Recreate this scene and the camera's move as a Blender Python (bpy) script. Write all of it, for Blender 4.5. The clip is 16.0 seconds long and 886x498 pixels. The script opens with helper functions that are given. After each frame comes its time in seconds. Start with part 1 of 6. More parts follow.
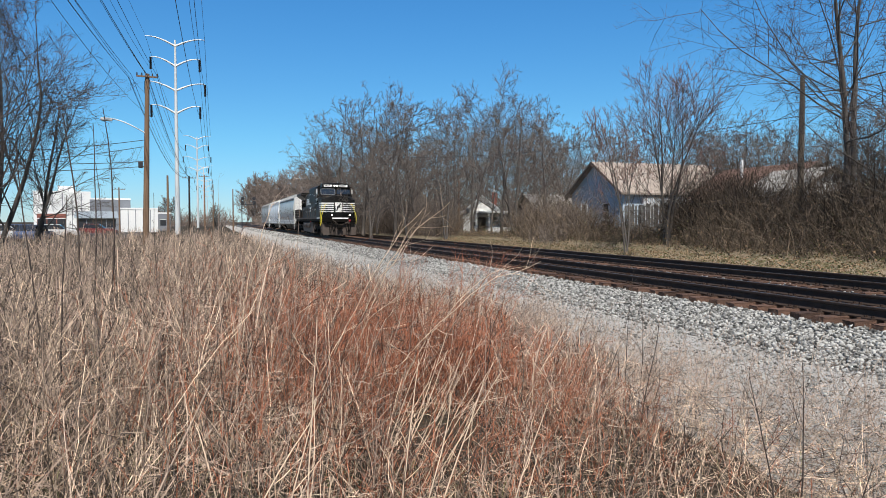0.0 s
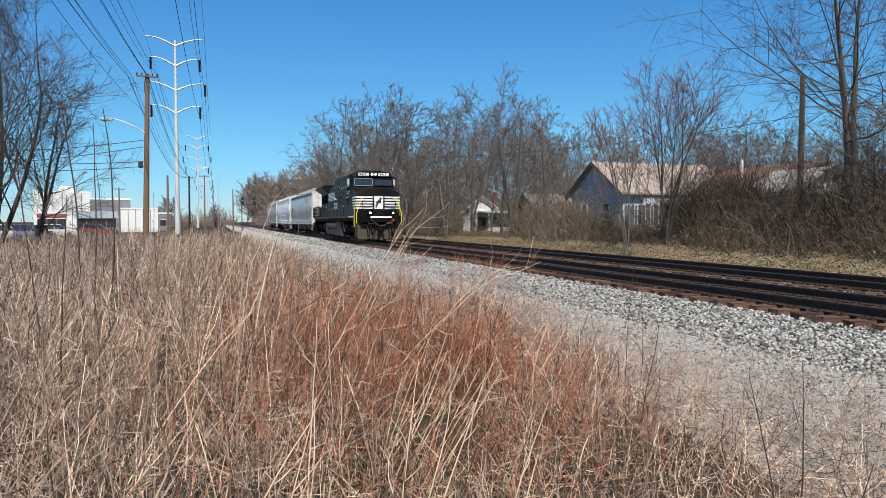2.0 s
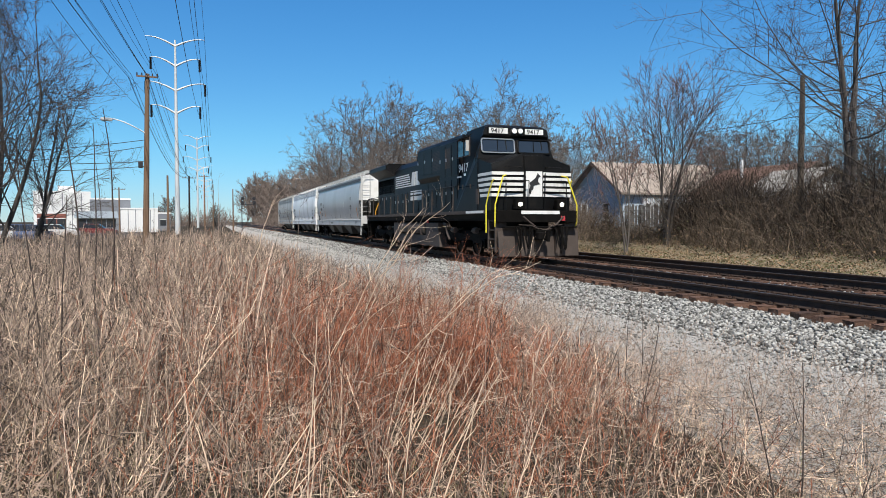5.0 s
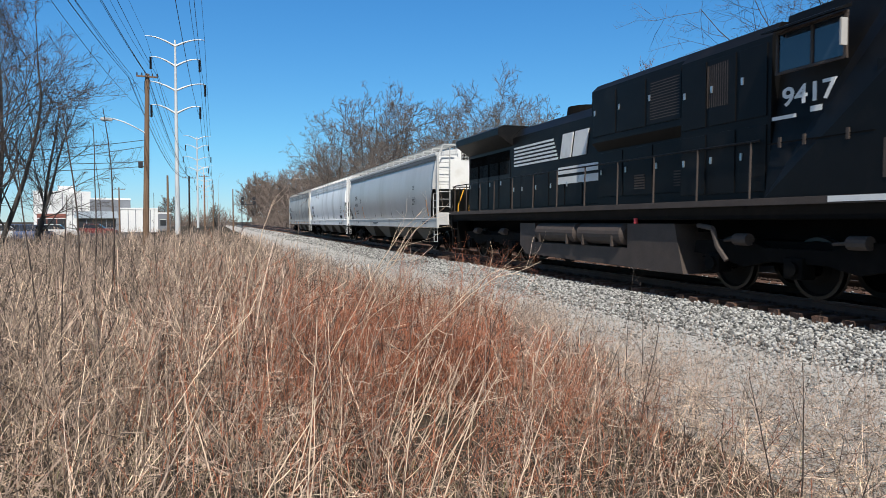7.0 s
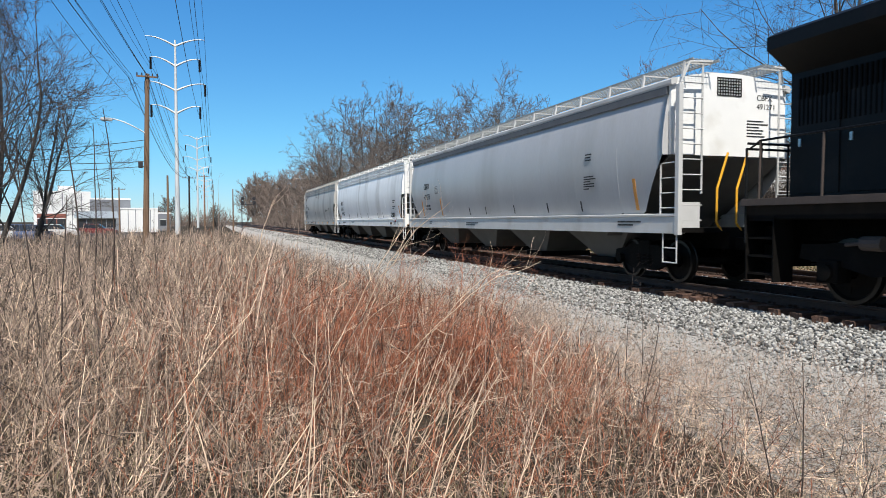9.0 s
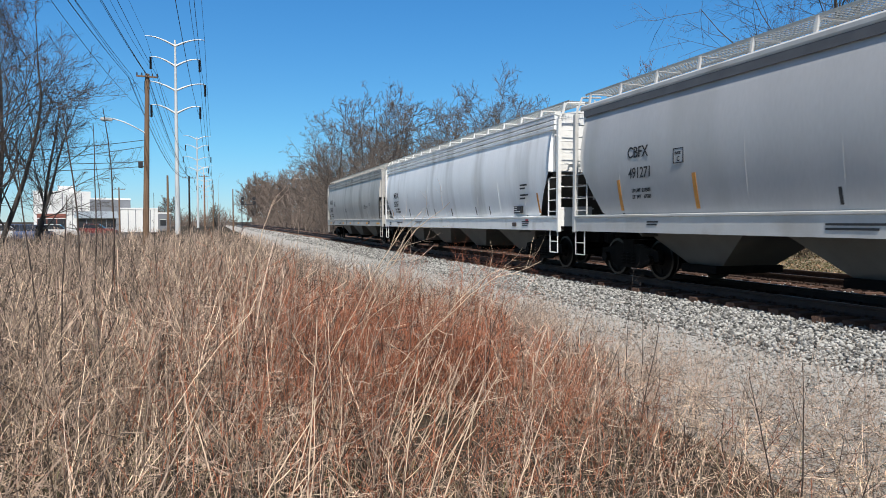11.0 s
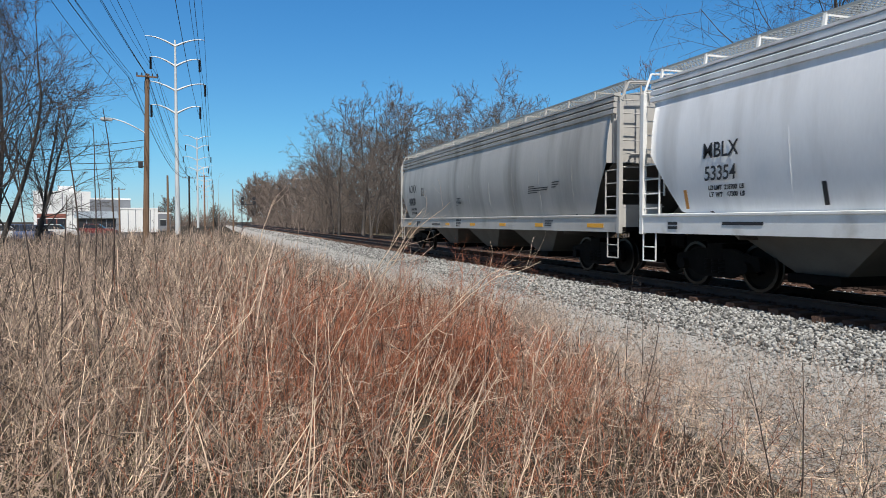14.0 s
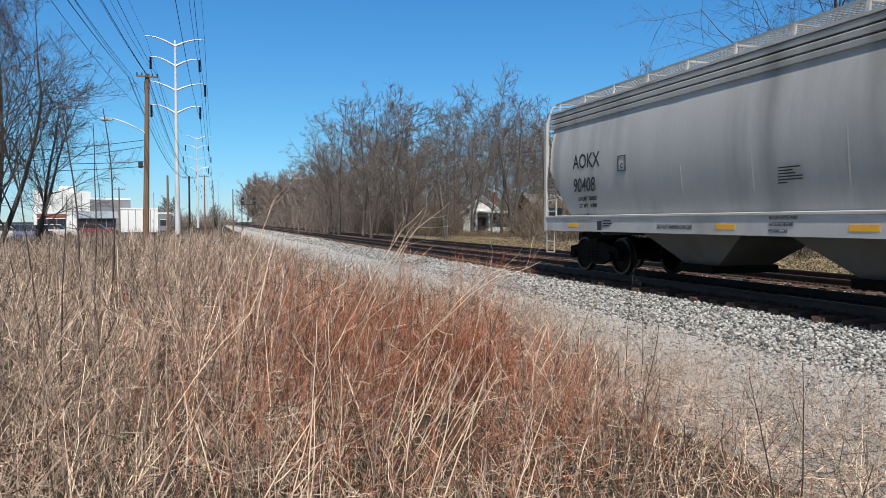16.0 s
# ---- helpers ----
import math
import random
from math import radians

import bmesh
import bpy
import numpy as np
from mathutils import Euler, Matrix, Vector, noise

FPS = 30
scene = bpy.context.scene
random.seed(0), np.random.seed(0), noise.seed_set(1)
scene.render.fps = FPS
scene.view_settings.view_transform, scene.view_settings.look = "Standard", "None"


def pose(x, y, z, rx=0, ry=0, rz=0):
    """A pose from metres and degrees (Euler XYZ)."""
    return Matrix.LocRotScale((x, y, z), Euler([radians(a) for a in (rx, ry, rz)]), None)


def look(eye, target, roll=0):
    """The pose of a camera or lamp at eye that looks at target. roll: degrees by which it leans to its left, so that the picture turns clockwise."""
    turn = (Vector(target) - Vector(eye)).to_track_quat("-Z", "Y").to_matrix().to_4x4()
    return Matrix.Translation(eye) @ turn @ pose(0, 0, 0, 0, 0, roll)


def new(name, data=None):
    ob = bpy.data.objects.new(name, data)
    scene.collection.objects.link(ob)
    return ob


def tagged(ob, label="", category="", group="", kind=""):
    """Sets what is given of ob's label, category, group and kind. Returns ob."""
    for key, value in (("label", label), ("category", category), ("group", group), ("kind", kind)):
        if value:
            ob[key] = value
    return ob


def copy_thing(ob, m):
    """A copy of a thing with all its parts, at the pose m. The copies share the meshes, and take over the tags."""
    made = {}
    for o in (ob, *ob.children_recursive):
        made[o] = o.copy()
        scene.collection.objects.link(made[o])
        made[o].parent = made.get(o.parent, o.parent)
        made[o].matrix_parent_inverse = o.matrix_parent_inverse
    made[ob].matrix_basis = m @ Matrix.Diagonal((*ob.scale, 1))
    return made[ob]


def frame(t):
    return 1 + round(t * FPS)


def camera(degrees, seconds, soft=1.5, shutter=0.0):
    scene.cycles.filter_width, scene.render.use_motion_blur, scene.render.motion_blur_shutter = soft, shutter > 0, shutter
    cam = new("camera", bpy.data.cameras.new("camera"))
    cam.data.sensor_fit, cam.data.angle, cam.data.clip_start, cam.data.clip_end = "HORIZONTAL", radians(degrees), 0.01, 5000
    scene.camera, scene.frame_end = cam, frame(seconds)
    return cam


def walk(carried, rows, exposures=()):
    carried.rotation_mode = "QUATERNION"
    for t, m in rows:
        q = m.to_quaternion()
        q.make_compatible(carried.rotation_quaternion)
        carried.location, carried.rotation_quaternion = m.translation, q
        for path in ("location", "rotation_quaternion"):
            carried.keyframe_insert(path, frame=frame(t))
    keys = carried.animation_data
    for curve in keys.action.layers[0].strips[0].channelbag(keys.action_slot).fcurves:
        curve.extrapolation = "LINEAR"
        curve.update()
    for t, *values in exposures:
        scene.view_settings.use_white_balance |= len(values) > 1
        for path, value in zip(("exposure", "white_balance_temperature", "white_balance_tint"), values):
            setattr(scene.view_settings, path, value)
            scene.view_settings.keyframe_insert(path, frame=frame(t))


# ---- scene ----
X0 = 10.425          # centre line of the near track
X1 = X0 + 3.96       # centre line of the far track
SPEED = 7.962        # metres a second, towards -y
GROUND = -0.45

cam = camera(65.69, 16.0, soft=0.6, shutter=0.1)
CAM_POSE = pose(0, 0, 1.32, 90 - 2.267, 0, -18.282)
walk(cam, [(0, CAM_POSE), (16, CAM_POSE)], exposures=[(0, 0.15), (6.5, 0.15), (9, 0.23), (11.5, 0.07), (12.5, -0.03), (14.5, 0.03), (16, 0.15)])

# ---- world and sun ----
SUN_EL, SUN_AZ = 53.0, -14.0      # degrees; azimuth from -y towards +x
world = bpy.data.worlds.new("world")
scene.world = world
world.use_nodes = True
wn = world.node_tree.nodes
sky = wn.new("ShaderNodeTexSky")
sky.sky_type = "NISHITA"
sky.sun_disc = False
sky.sun_elevation = radians(SUN_EL)
sky.sun_rotation = radians(180 - SUN_AZ)
sky.air_density, sky.dust_density, sky.ozone_density = 1.0, 0.0, 1.6
wn["Background"].inputs["Strength"].default_value = 0.092
wl = world.node_tree.links.new
sky_dir = wn.new("ShaderNodeTexCoord")
sky_up = wn.new("ShaderNodeSeparateXYZ")
wl(sky_dir.outputs["Generated"], sky_up.inputs[0])


def sky_blend(lo, hi, a, b, axis="Z"):
    """Smooth change of the air's tint with height above the horizon, or towards the sun's side."""
    r = wn.new("ShaderNodeMapRange")
    r.interpolation_type = "SMOOTHSTEP"
    r.inputs["From Min"].default_value, r.inputs["From Max"].default_value = lo, hi
    wl(sky_up.outputs[axis], r.inputs["Value"])
    k = wn.new("ShaderNodeMix")
    k.data_type = "RGBA"
    wl(r.outputs[0], k.inputs["Factor"])
    for v, slot in ((a, "A"), (b, "B")):
        if isinstance(v, tuple):
            k.inputs[slot].default_value = (*v, 1)
        else:
            wl(v, k.inputs[slot])
    return k.outputs["Result"]


tint = wn.new("ShaderNodeMix")
tint.data_type, tint.blend_type = "RGBA", "MULTIPLY"
tint.inputs["Factor"].default_value = 1.0
low_sky = sky_blend(0.08, 0.36, sky_blend(-0.02, 0.13, (0.50, 0.74, 1.14), (0.44, 0.90, 1.18)), (0.36, 0.96, 1.40))
far_sky = sky_blend(0.38, 0.75, low_sky, (0.70, 0.82, 0.96))
wl(sky_blend(-0.35, 0.2, (0.92, 0.92, 0.92), far_sky, "Y"), tint.inputs["B"])
world.node_tree.links.new(sky.outputs[0], tint.inputs["A"])
world.node_tree.links.new(tint.outputs["Result"], wn["Background"].inputs[0])
sun_data = bpy.data.lights.new("sun", "SUN")
sun_data.energy, sun_data.angle, sun_data.color = 5.0, radians(0.5), (1.0, 0.95, 0.87)
sun = new("sun", sun_data)
sun_dir = Vector((math.sin(radians(SUN_AZ)) * math.cos(radians(SUN_EL)), -math.cos(radians(SUN_AZ)) * math.cos(radians(SUN_EL)), math.sin(radians(SUN_EL))))
sun.matrix_world = look(sun_dir * 100, (0, 0, 0))


# ---- materials ----
def material(name, color, rough=0.8, metal=0.0, grain=0.0, scale=8.0, fine=60.0, bump=0.0, dirt=None, dirt_amount=0.0,
             vary=0.0, island=False, spec=0.5, stretch=(1, 1, 1), emit=0.0):
    """Principled surface with two scales of noise in its colour, bump, dirt of its own shape and change from piece to piece."""
    m = bpy.data.materials.new(name)
    m.use_nodes = True
    nt = m.node_tree
    n, link = nt.nodes, nt.links.new
    b = n["Principled BSDF"]
    b.inputs["Roughness"].default_value, b.inputs["Metallic"].default_value = rough, metal
    b.inputs["Specular IOR Level"].default_value = spec
    rgb = n.new("ShaderNodeRGB")
    rgb.outputs[0].default_value = (*color, 1)
    out = rgb.outputs[0]
    tc = n.new("ShaderNodeTexCoord")
    mp = n.new("ShaderNodeMapping")
    mp.inputs["Scale"].default_value = stretch
    link(tc.outputs["Object"], mp.inputs[0])

    def noise_at(s, detail=4):
        t = n.new("ShaderNodeTexNoise")
        t.inputs["Scale"].default_value, t.inputs["Detail"].default_value = s, detail
        link(mp.outputs[0], t.inputs["Vector"])
        return t.outputs["Fac"]

    def hsv(value, amount):
        nonlocal out
        r = n.new("ShaderNodeMapRange")
        r.inputs["From Min"].default_value, r.inputs["From Max"].default_value = 0.25, 0.75
        r.inputs["To Min"].default_value, r.inputs["To Max"].default_value = 1 - amount, 1 + amount
        link(value, r.inputs["Value"])
        h = n.new("ShaderNodeHueSaturation")
        link(r.outputs[0], h.inputs["Value"])
        link(out, h.inputs["Color"])
        out = h.outputs[0]

    if grain:
        hsv(noise_at(scale), grain)
        hsv(noise_at(fine, 3), grain * 0.8)
    if vary:
        if island:
            g = n.new("ShaderNodeNewGeometry")
            v = g.outputs["Random Per Island"]
        else:
            g = n.new("ShaderNodeObjectInfo")
            v = g.outputs["Random"]
        r = n.new("ShaderNodeMapRange")
        r.inputs["To Min"].default_value, r.inputs["To Max"].default_value = 0.25, 0.75
        link(v, r.inputs["Value"])
        hsv(r.outputs[0], vary)
    if dirt:
        ramp = n.new("ShaderNodeMapRange")
        ramp.inputs["From Min"].default_value, ramp.inputs["From Max"].default_value = 0.62 - dirt_amount * 0.4, 0.85 - dirt_amount * 0.3
        link(noise_at(scale * 0.6, 6), ramp.inputs["Value"])
        mx = n.new("ShaderNodeMix")
        mx.data_type = "RGBA"
        link(ramp.outputs[0], mx.inputs["Factor"])
        link(out, mx.inputs["A"])
        mx.inputs["B"].default_value = (*dirt, 1)
        out = mx.outputs["Result"]
    link(out, b.inputs["Base Color"])
    if bump:
        bp = n.new("ShaderNodeBump")
        bp.inputs["Strength"].default_value, bp.inputs["Distance"].default_value = bump, 0.02
        link(noise_at(fine, 5), bp.inputs["Height"])
        link(bp.outputs[0], b.inputs["Normal"])
    if emit:
        b.inputs["Emission Color"].default_value = (*color, 1)
        b.inputs["Emission Strength"].default_value = emit
    return m


def two_tone(name, a, b_color, scale, c=None, bump=0.0, fine=40.0, rough=0.95, lo=0.4, hi=0.6):
    """Ground cover: two or three colours mixed by noise at a large and a small scale."""
    m = bpy.data.materials.new(name)
    m.use_nodes = True
    n, link = m.node_tree.nodes, m.node_tree.links.new
    bs = n["Principled BSDF"]
    bs.inputs["Roughness"].default_value, bs.inputs["Specular IOR Level"].default_value = rough, 0.2
    tc = n.new("ShaderNodeTexCoord")

    def noise_fac(s, f0, f1):
        t = n.new("ShaderNodeTexNoise")
        t.inputs["Scale"].default_value, t.inputs["Detail"].default_value = s, 6
        link(tc.outputs["Object"], t.inputs["Vector"])
        r = n.new("ShaderNodeMapRange")
        r.inputs["From Min"].default_value, r.inputs["From Max"].default_value = f0, f1
        link(t.outputs["Fac"], r.inputs["Value"])
        return r.outputs[0], t.outputs["Fac"]

    def mix(fac, x, y):
        k = n.new("ShaderNodeMix")
        k.data_type = "RGBA"
        link(fac, k.inputs["Factor"])
        for v, s in ((x, "A"), (y, "B")):
            if isinstance(v, tuple):
                k.inputs[s].default_value = (*v, 1)
            else:
                link(v, k.inputs[s])
        return k.outputs["Result"]

    out = mix(noise_fac(scale, lo, hi)[0], a, b_color)
    if c:
        out = mix(noise_fac(fine, 0.45, 0.7)[0], out, c)
    link(out, bs.inputs["Base Color"])
    if bump:
        bp = n.new("ShaderNodeBump")
        bp.inputs["Strength"].default_value, bp.inputs["Distance"].default_value = bump, 0.03
        link(noise_fac(fine, 0, 1)[1], bp.inputs["Height"])
        link(bp.outputs[0], bs.inputs["Normal"])
    return m


M_ground = two_tone("dry_soil", (0.045, 0.034, 0.023), (0.03, 0.026, 0.017), 0.7, (0.08, 0.06, 0.04), 0.8, 25)
M_litter = two_tone("leaf_littered_bank", (0.23, 0.175, 0.115), (0.095, 0.085, 0.042), 1.6, (0.36, 0.30, 0.22), 1.0, 9)
M_path = two_tone("gravel_path", (0.42, 0.40, 0.37), (0.30, 0.275, 0.24), 2.2, (0.56, 0.535, 0.50), 1.0, 48)
M_ballast_bed = two_tone("ballast_bed", (0.12, 0.117, 0.112), (0.07, 0.068, 0.066), 9, (0.20, 0.195, 0.19), 1.0, 34)
M_stone = material("crushed_limestone", (0.30, 0.295, 0.278), 0.95, grain=0.15, scale=20, vary=0.8, island=True, spec=0.2)
M_rail = material("rusty_rail", (0.045, 0.028, 0.021), 0.75, metal=0.2, grain=0.3, scale=4, fine=70, bump=0.2)
M_railhead = material("worn_railhead", (0.16, 0.14, 0.125), 0.42, metal=0.85, grain=0.15, scale=3, fine=50)
M_tie = material("creosoted_tie", (0.115, 0.062, 0.042), 0.9, grain=0.35, scale=5, fine=60, bump=0.6, vary=0.45, stretch=(1, 6, 6))
M_spike = material("rusty_steel", (0.05, 0.03, 0.022), 0.8, metal=0.3, grain=0.3)
M_black = material("black_paint", (0.0045, 0.0045, 0.0047), 0.5, spec=0.2, grain=0.25, scale=2.5, fine=40, bump=0.03, dirt=(0.018, 0.015, 0.013), dirt_amount=0.15)
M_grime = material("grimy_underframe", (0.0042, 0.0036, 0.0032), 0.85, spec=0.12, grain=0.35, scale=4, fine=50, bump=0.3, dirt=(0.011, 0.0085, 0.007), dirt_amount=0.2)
M_tank = material("dusty_grey_tank", (0.062, 0.046, 0.038), 0.75, grain=0.2, scale=3, fine=40, bump=0.1)
M_white = material("white_paint", (0.78, 0.78, 0.76), 0.5, grain=0.05, scale=3, dirt=(0.5, 0.47, 0.42), dirt_amount=0.15)
M_hopper_grey = material("grey_hopper_paint", (0.45, 0.452, 0.455), 0.36, grain=0.05, scale=0.7, fine=14, bump=0.02, dirt=(0.36, 0.355, 0.34), dirt_amount=0.25, stretch=(1, 1.5, 0.4))
M_hopper_white = material("white_hopper_paint", (0.87, 0.875, 0.88), 0.42, grain=0.035, scale=0.7, fine=14, bump=0.02, dirt=(0.56, 0.55, 0.53), dirt_amount=0.3, stretch=(1, 2.5, 0.4))
M_hopper_dark = material("dusty_grey_hopper_paint", (0.44, 0.425, 0.40), 0.5, grain=0.06, scale=0.7, fine=14, bump=0.02, dirt=(0.24, 0.225, 0.2), dirt_amount=0.35, stretch=(1, 2.5, 0.4))
# grime plus the shade under the car body, both in the base colour
M_bay = material("grimy_shaded_hopper_bay", (0.10, 0.095, 0.087), 0.7, grain=0.15, scale=2, dirt=(0.08, 0.07, 0.06), dirt_amount=0.3)
M_end_white = material("white_end_paint", (0.80, 0.80, 0.78), 0.5, grain=0.04, scale=2, dirt=(0.62, 0.6, 0.55), dirt_amount=0.1)
M_sill_a = material("pale_grey_sill_paint", (0.52, 0.52, 0.51), 0.5, grain=0.06, scale=2, dirt=(0.38, 0.36, 0.33), dirt_amount=0.25)
M_sill_c = material("dull_sill_paint", (0.46, 0.445, 0.42), 0.55, grain=0.07, scale=2, dirt=(0.3, 0.28, 0.25), dirt_amount=0.3)
M_yellow = material("safety_yellow", (0.78, 0.38, 0.025), 0.5, grain=0.08, scale=6)
M_bright_yellow = material("bright_yellow_rail", (0.85, 0.72, 0.05), 0.5, grain=0.05)
M_orange = material("orange_mark", (0.62, 0.27, 0.05), 0.6, grain=0.15, scale=8)
M_ink = material("black_lettering", (0.02, 0.02, 0.022), 0.6, grain=0.2)
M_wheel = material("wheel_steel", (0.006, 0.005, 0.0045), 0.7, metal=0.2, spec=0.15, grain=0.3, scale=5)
M_tread = material("bright_tread", (0.04, 0.037, 0.034), 0.35, metal=0.9)
M_glass = material("cab_glass", (0.02, 0.03, 0.045), 0.04, spec=0.9)
M_chrome = material("window_gasket", (0.55, 0.56, 0.57), 0.3, metal=0.8, grain=0.05)
M_lamp = material("headlamp_glow", (1.0, 0.93, 0.78), 0.3, emit=2.2)
M_red = material("red_paint", (0.5, 0.04, 0.05), 0.5, grain=0.1)
M_grating = material("galvanised_grating", (0.40, 0.41, 0.39), 0.6, metal=0.4, grain=0.15, scale=20)
M_bark = material("grey_bark", (0.095, 0.083, 0.074), 0.95, grain=0.35, scale=6, fine=40, bump=0.6, stretch=(1, 1, 0.3))
M_twig_dark = material("dark_bare_twigs", (0.085, 0.066, 0.06), 0.9, grain=0.25, scale=1.5, vary=0.3, island=True)
M_brush_dark = material("dark_brush", (0.062, 0.046, 0.034), 0.95, grain=0.25, scale=0.6, vary=0.85, island=True)
M_twig = material("bare_twigs", (0.16, 0.128, 0.108), 0.9, grain=0.25, scale=1.5, vary=0.3, island=True)
M_twig_far = material("far_twigs", (0.20, 0.155, 0.13), 0.95, grain=0.25, scale=0.5, vary=0.35, island=True)
M_twig_red = material("budding_twigs", (0.20, 0.118, 0.098), 0.9, grain=0.2, scale=1.0, vary=0.3, island=True)
M_brush = material("dry_brush", (0.135, 0.10, 0.07), 0.95, grain=0.25, scale=0.6, vary=0.75, island=True)
M_vine = material("green_vine_leaf", (0.085, 0.085, 0.03), 0.7, grain=0.3, scale=1, vary=0.5, island=True)
M_leaf_dry = material("dead_leaf", (0.26, 0.17, 0.10), 0.9, grain=0.2, scale=1, vary=0.5, island=True)
M_straw = material("straw_grass", (0.62, 0.472, 0.345), 0.8, grain=0.12, scale=0.8, vary=0.75, island=True, spec=0.3)
M_weed_red = material("russet_weed", (0.32, 0.122, 0.068), 0.85, grain=0.15, scale=0.8, vary=0.75, island=True, spec=0.3)
M_weed_grey = material("grey_weed", (0.36, 0.268, 0.208), 0.85, grain=0.15, scale=0.8, vary=0.8, island=True, spec=0.3)
M_grass_green = material("thin_green_grass", (0.17, 0.18, 0.06), 0.8, grain=0.2, scale=1, vary=0.4, island=True)
M_cane = material("dark_cane", (0.06, 0.044, 0.036), 0.85, grain=0.3, scale=3, vary=0.3, island=True)
M_pole = material("weathered_pole_wood", (0.185, 0.115, 0.072), 0.9, grain=0.3, scale=2, fine=30, bump=0.4, stretch=(8, 8, 0.5))
M_pole_grey = material("grey_pole_wood", (0.12, 0.095, 0.075), 0.9, grain=0.3, scale=2, fine=30, bump=0.4, stretch=(8, 8, 0.5))
M_steel_pole = material("pale_galvanised_steel", (0.62, 0.64, 0.65), 0.55, metal=0.15, grain=0.05, scale=1)
M_wire = material("weathered_cable", (0.06, 0.06, 0.065), 0.7)
M_insulator = material("dark_insulator", (0.035, 0.035, 0.04), 0.4)


# ---- mesh helpers ----
def part(name, bm, mat, parent=None, label=""):
    me = bpy.data.meshes.new(name)
    bm.to_mesh(me)
    bm.free()
    for k in (mat if isinstance(mat, (list, tuple)) else [mat]):
        me.materials.append(k)
    ob = new(name, me)
    if parent is not None:
        ob.parent = parent
    if label:
        tagged(ob, label)
    return ob


def array_mesh(name, verts, quads, mat, parent=None, label="", tris=None):
    me = bpy.data.meshes.new(name)
    verts, quads = np.asarray(verts, np.float32), np.asarray(quads, np.int32)
    nq, nt = len(quads), 0 if tris is None else len(tris)
    idx = quads.ravel() if not nt else np.concatenate([quads.ravel(), np.asarray(tris, np.int32).ravel()])
    me.vertices.add(len(verts))
    me.vertices.foreach_set("co", verts.ravel())
    me.loops.add(len(idx))
    me.loops.foreach_set("vertex_index", idx)
    me.polygons.add(nq + nt)
    starts = np.concatenate([np.arange(nq) * 4, nq * 4 + np.arange(nt) * 3]).astype(np.int32)
    me.polygons.foreach_set("loop_start", starts)
    me.update(calc_edges=True)
    me.materials.append(mat)
    ob = new(name, me)
    if parent is not None:
        ob.parent = parent
    if label:
        tagged(ob, label)
    return ob


def empty(name, m=None):
    ob = new(name)
    ob.empty_display_size = 0.2
    if m is not None:
        ob.matrix_basis = m
    return ob


def box(bm, x0, x1, y0, y1, z0, z1, bevel=0.0):
    r = bmesh.ops.create_cube(bm, size=1)
    bmesh.ops.scale(bm, vec=(x1 - x0, y1 - y0, z1 - z0), verts=r["verts"])
    bmesh.ops.translate(bm, vec=((x0 + x1) / 2, (y0 + y1) / 2, (z0 + z1) / 2), verts=r["verts"])
    if bevel:
        es = list({e for v in r["verts"] for e in v.link_edges})
        bmesh.ops.bevel(bm, geom=es, offset=bevel, segments=2, affect="EDGES", profile=0.6)


def cyl(bm, p0, p1, r0, r1=None, sides=10):
    p0, p1 = Vector(p0), Vector(p1)
    d = p1 - p0
    m = Matrix.Translation((p0 + p1) / 2) @ d.to_track_quat("Z", "Y").to_matrix().to_4x4()
    bmesh.ops.create_cone(bm, cap_ends=True, segments=sides, radius1=r0, radius2=r0 if r1 is None else r1, depth=d.length, matrix=m)


def pipe(bm, points, r, sides=6):
    for a, b in zip(points[:-1], points[1:]):
        cyl(bm, a, b, r, r, sides)


def prism(bm, outline, axis, a, b):
    """Extrudes an outline of (u, v) along an axis from a to b: x: (y, z), y: (x, z), z: (x, y)."""
    put = {"x": lambda u, v, w: (w, u, v), "y": lambda u, v, w: (u, w, v), "z": lambda u, v, w: (u, v, w)}[axis]
    lo = [bm.verts.new(put(u, v, a)) for u, v in outline]
    hi = [bm.verts.new(put(u, v, b)) for u, v in outline]
    n = len(outline)
    fs = [bm.faces.new(lo), bm.faces.new(hi[::-1])] + [bm.faces.new((lo[i], hi[i], hi[(i + 1) % n], lo[(i + 1) % n])) for i in range(n)]
    bmesh.ops.recalc_face_normals(bm, faces=fs)
    return fs


def bm_new():
    return bmesh.new()


def mesh_box(name, mat, parent, *dims, bevel=0.0, label=""):
    bm = bm_new()
    box(bm, *dims, bevel=bevel)
    return part(name, bm, mat, parent, label)


def text(name, body, size, mat, parent, m, label="", squeeze=1.0, thick=0.0):
    cu = bpy.data.curves.new(name, "FONT")
    cu.body, cu.size, cu.extrude, cu.offset = body, size, 0.002, thick
    ob = bpy.data.objects.new("tmp", cu)
    scene.collection.objects.link(ob)
    dg = bpy.context.evaluated_depsgraph_get()
    me = bpy.data.meshes.new_from_object(ob.evaluated_get(dg))
    bpy.data.objects.remove(ob)
    me.transform(Matrix.Diagonal((squeeze, 1, 1, 1)))
    me.materials.clear()
    me.materials.append(mat)
    o = new(name, me)
    o.parent, o.matrix_basis = parent, m
    if label:
        tagged(o, label)
    return o


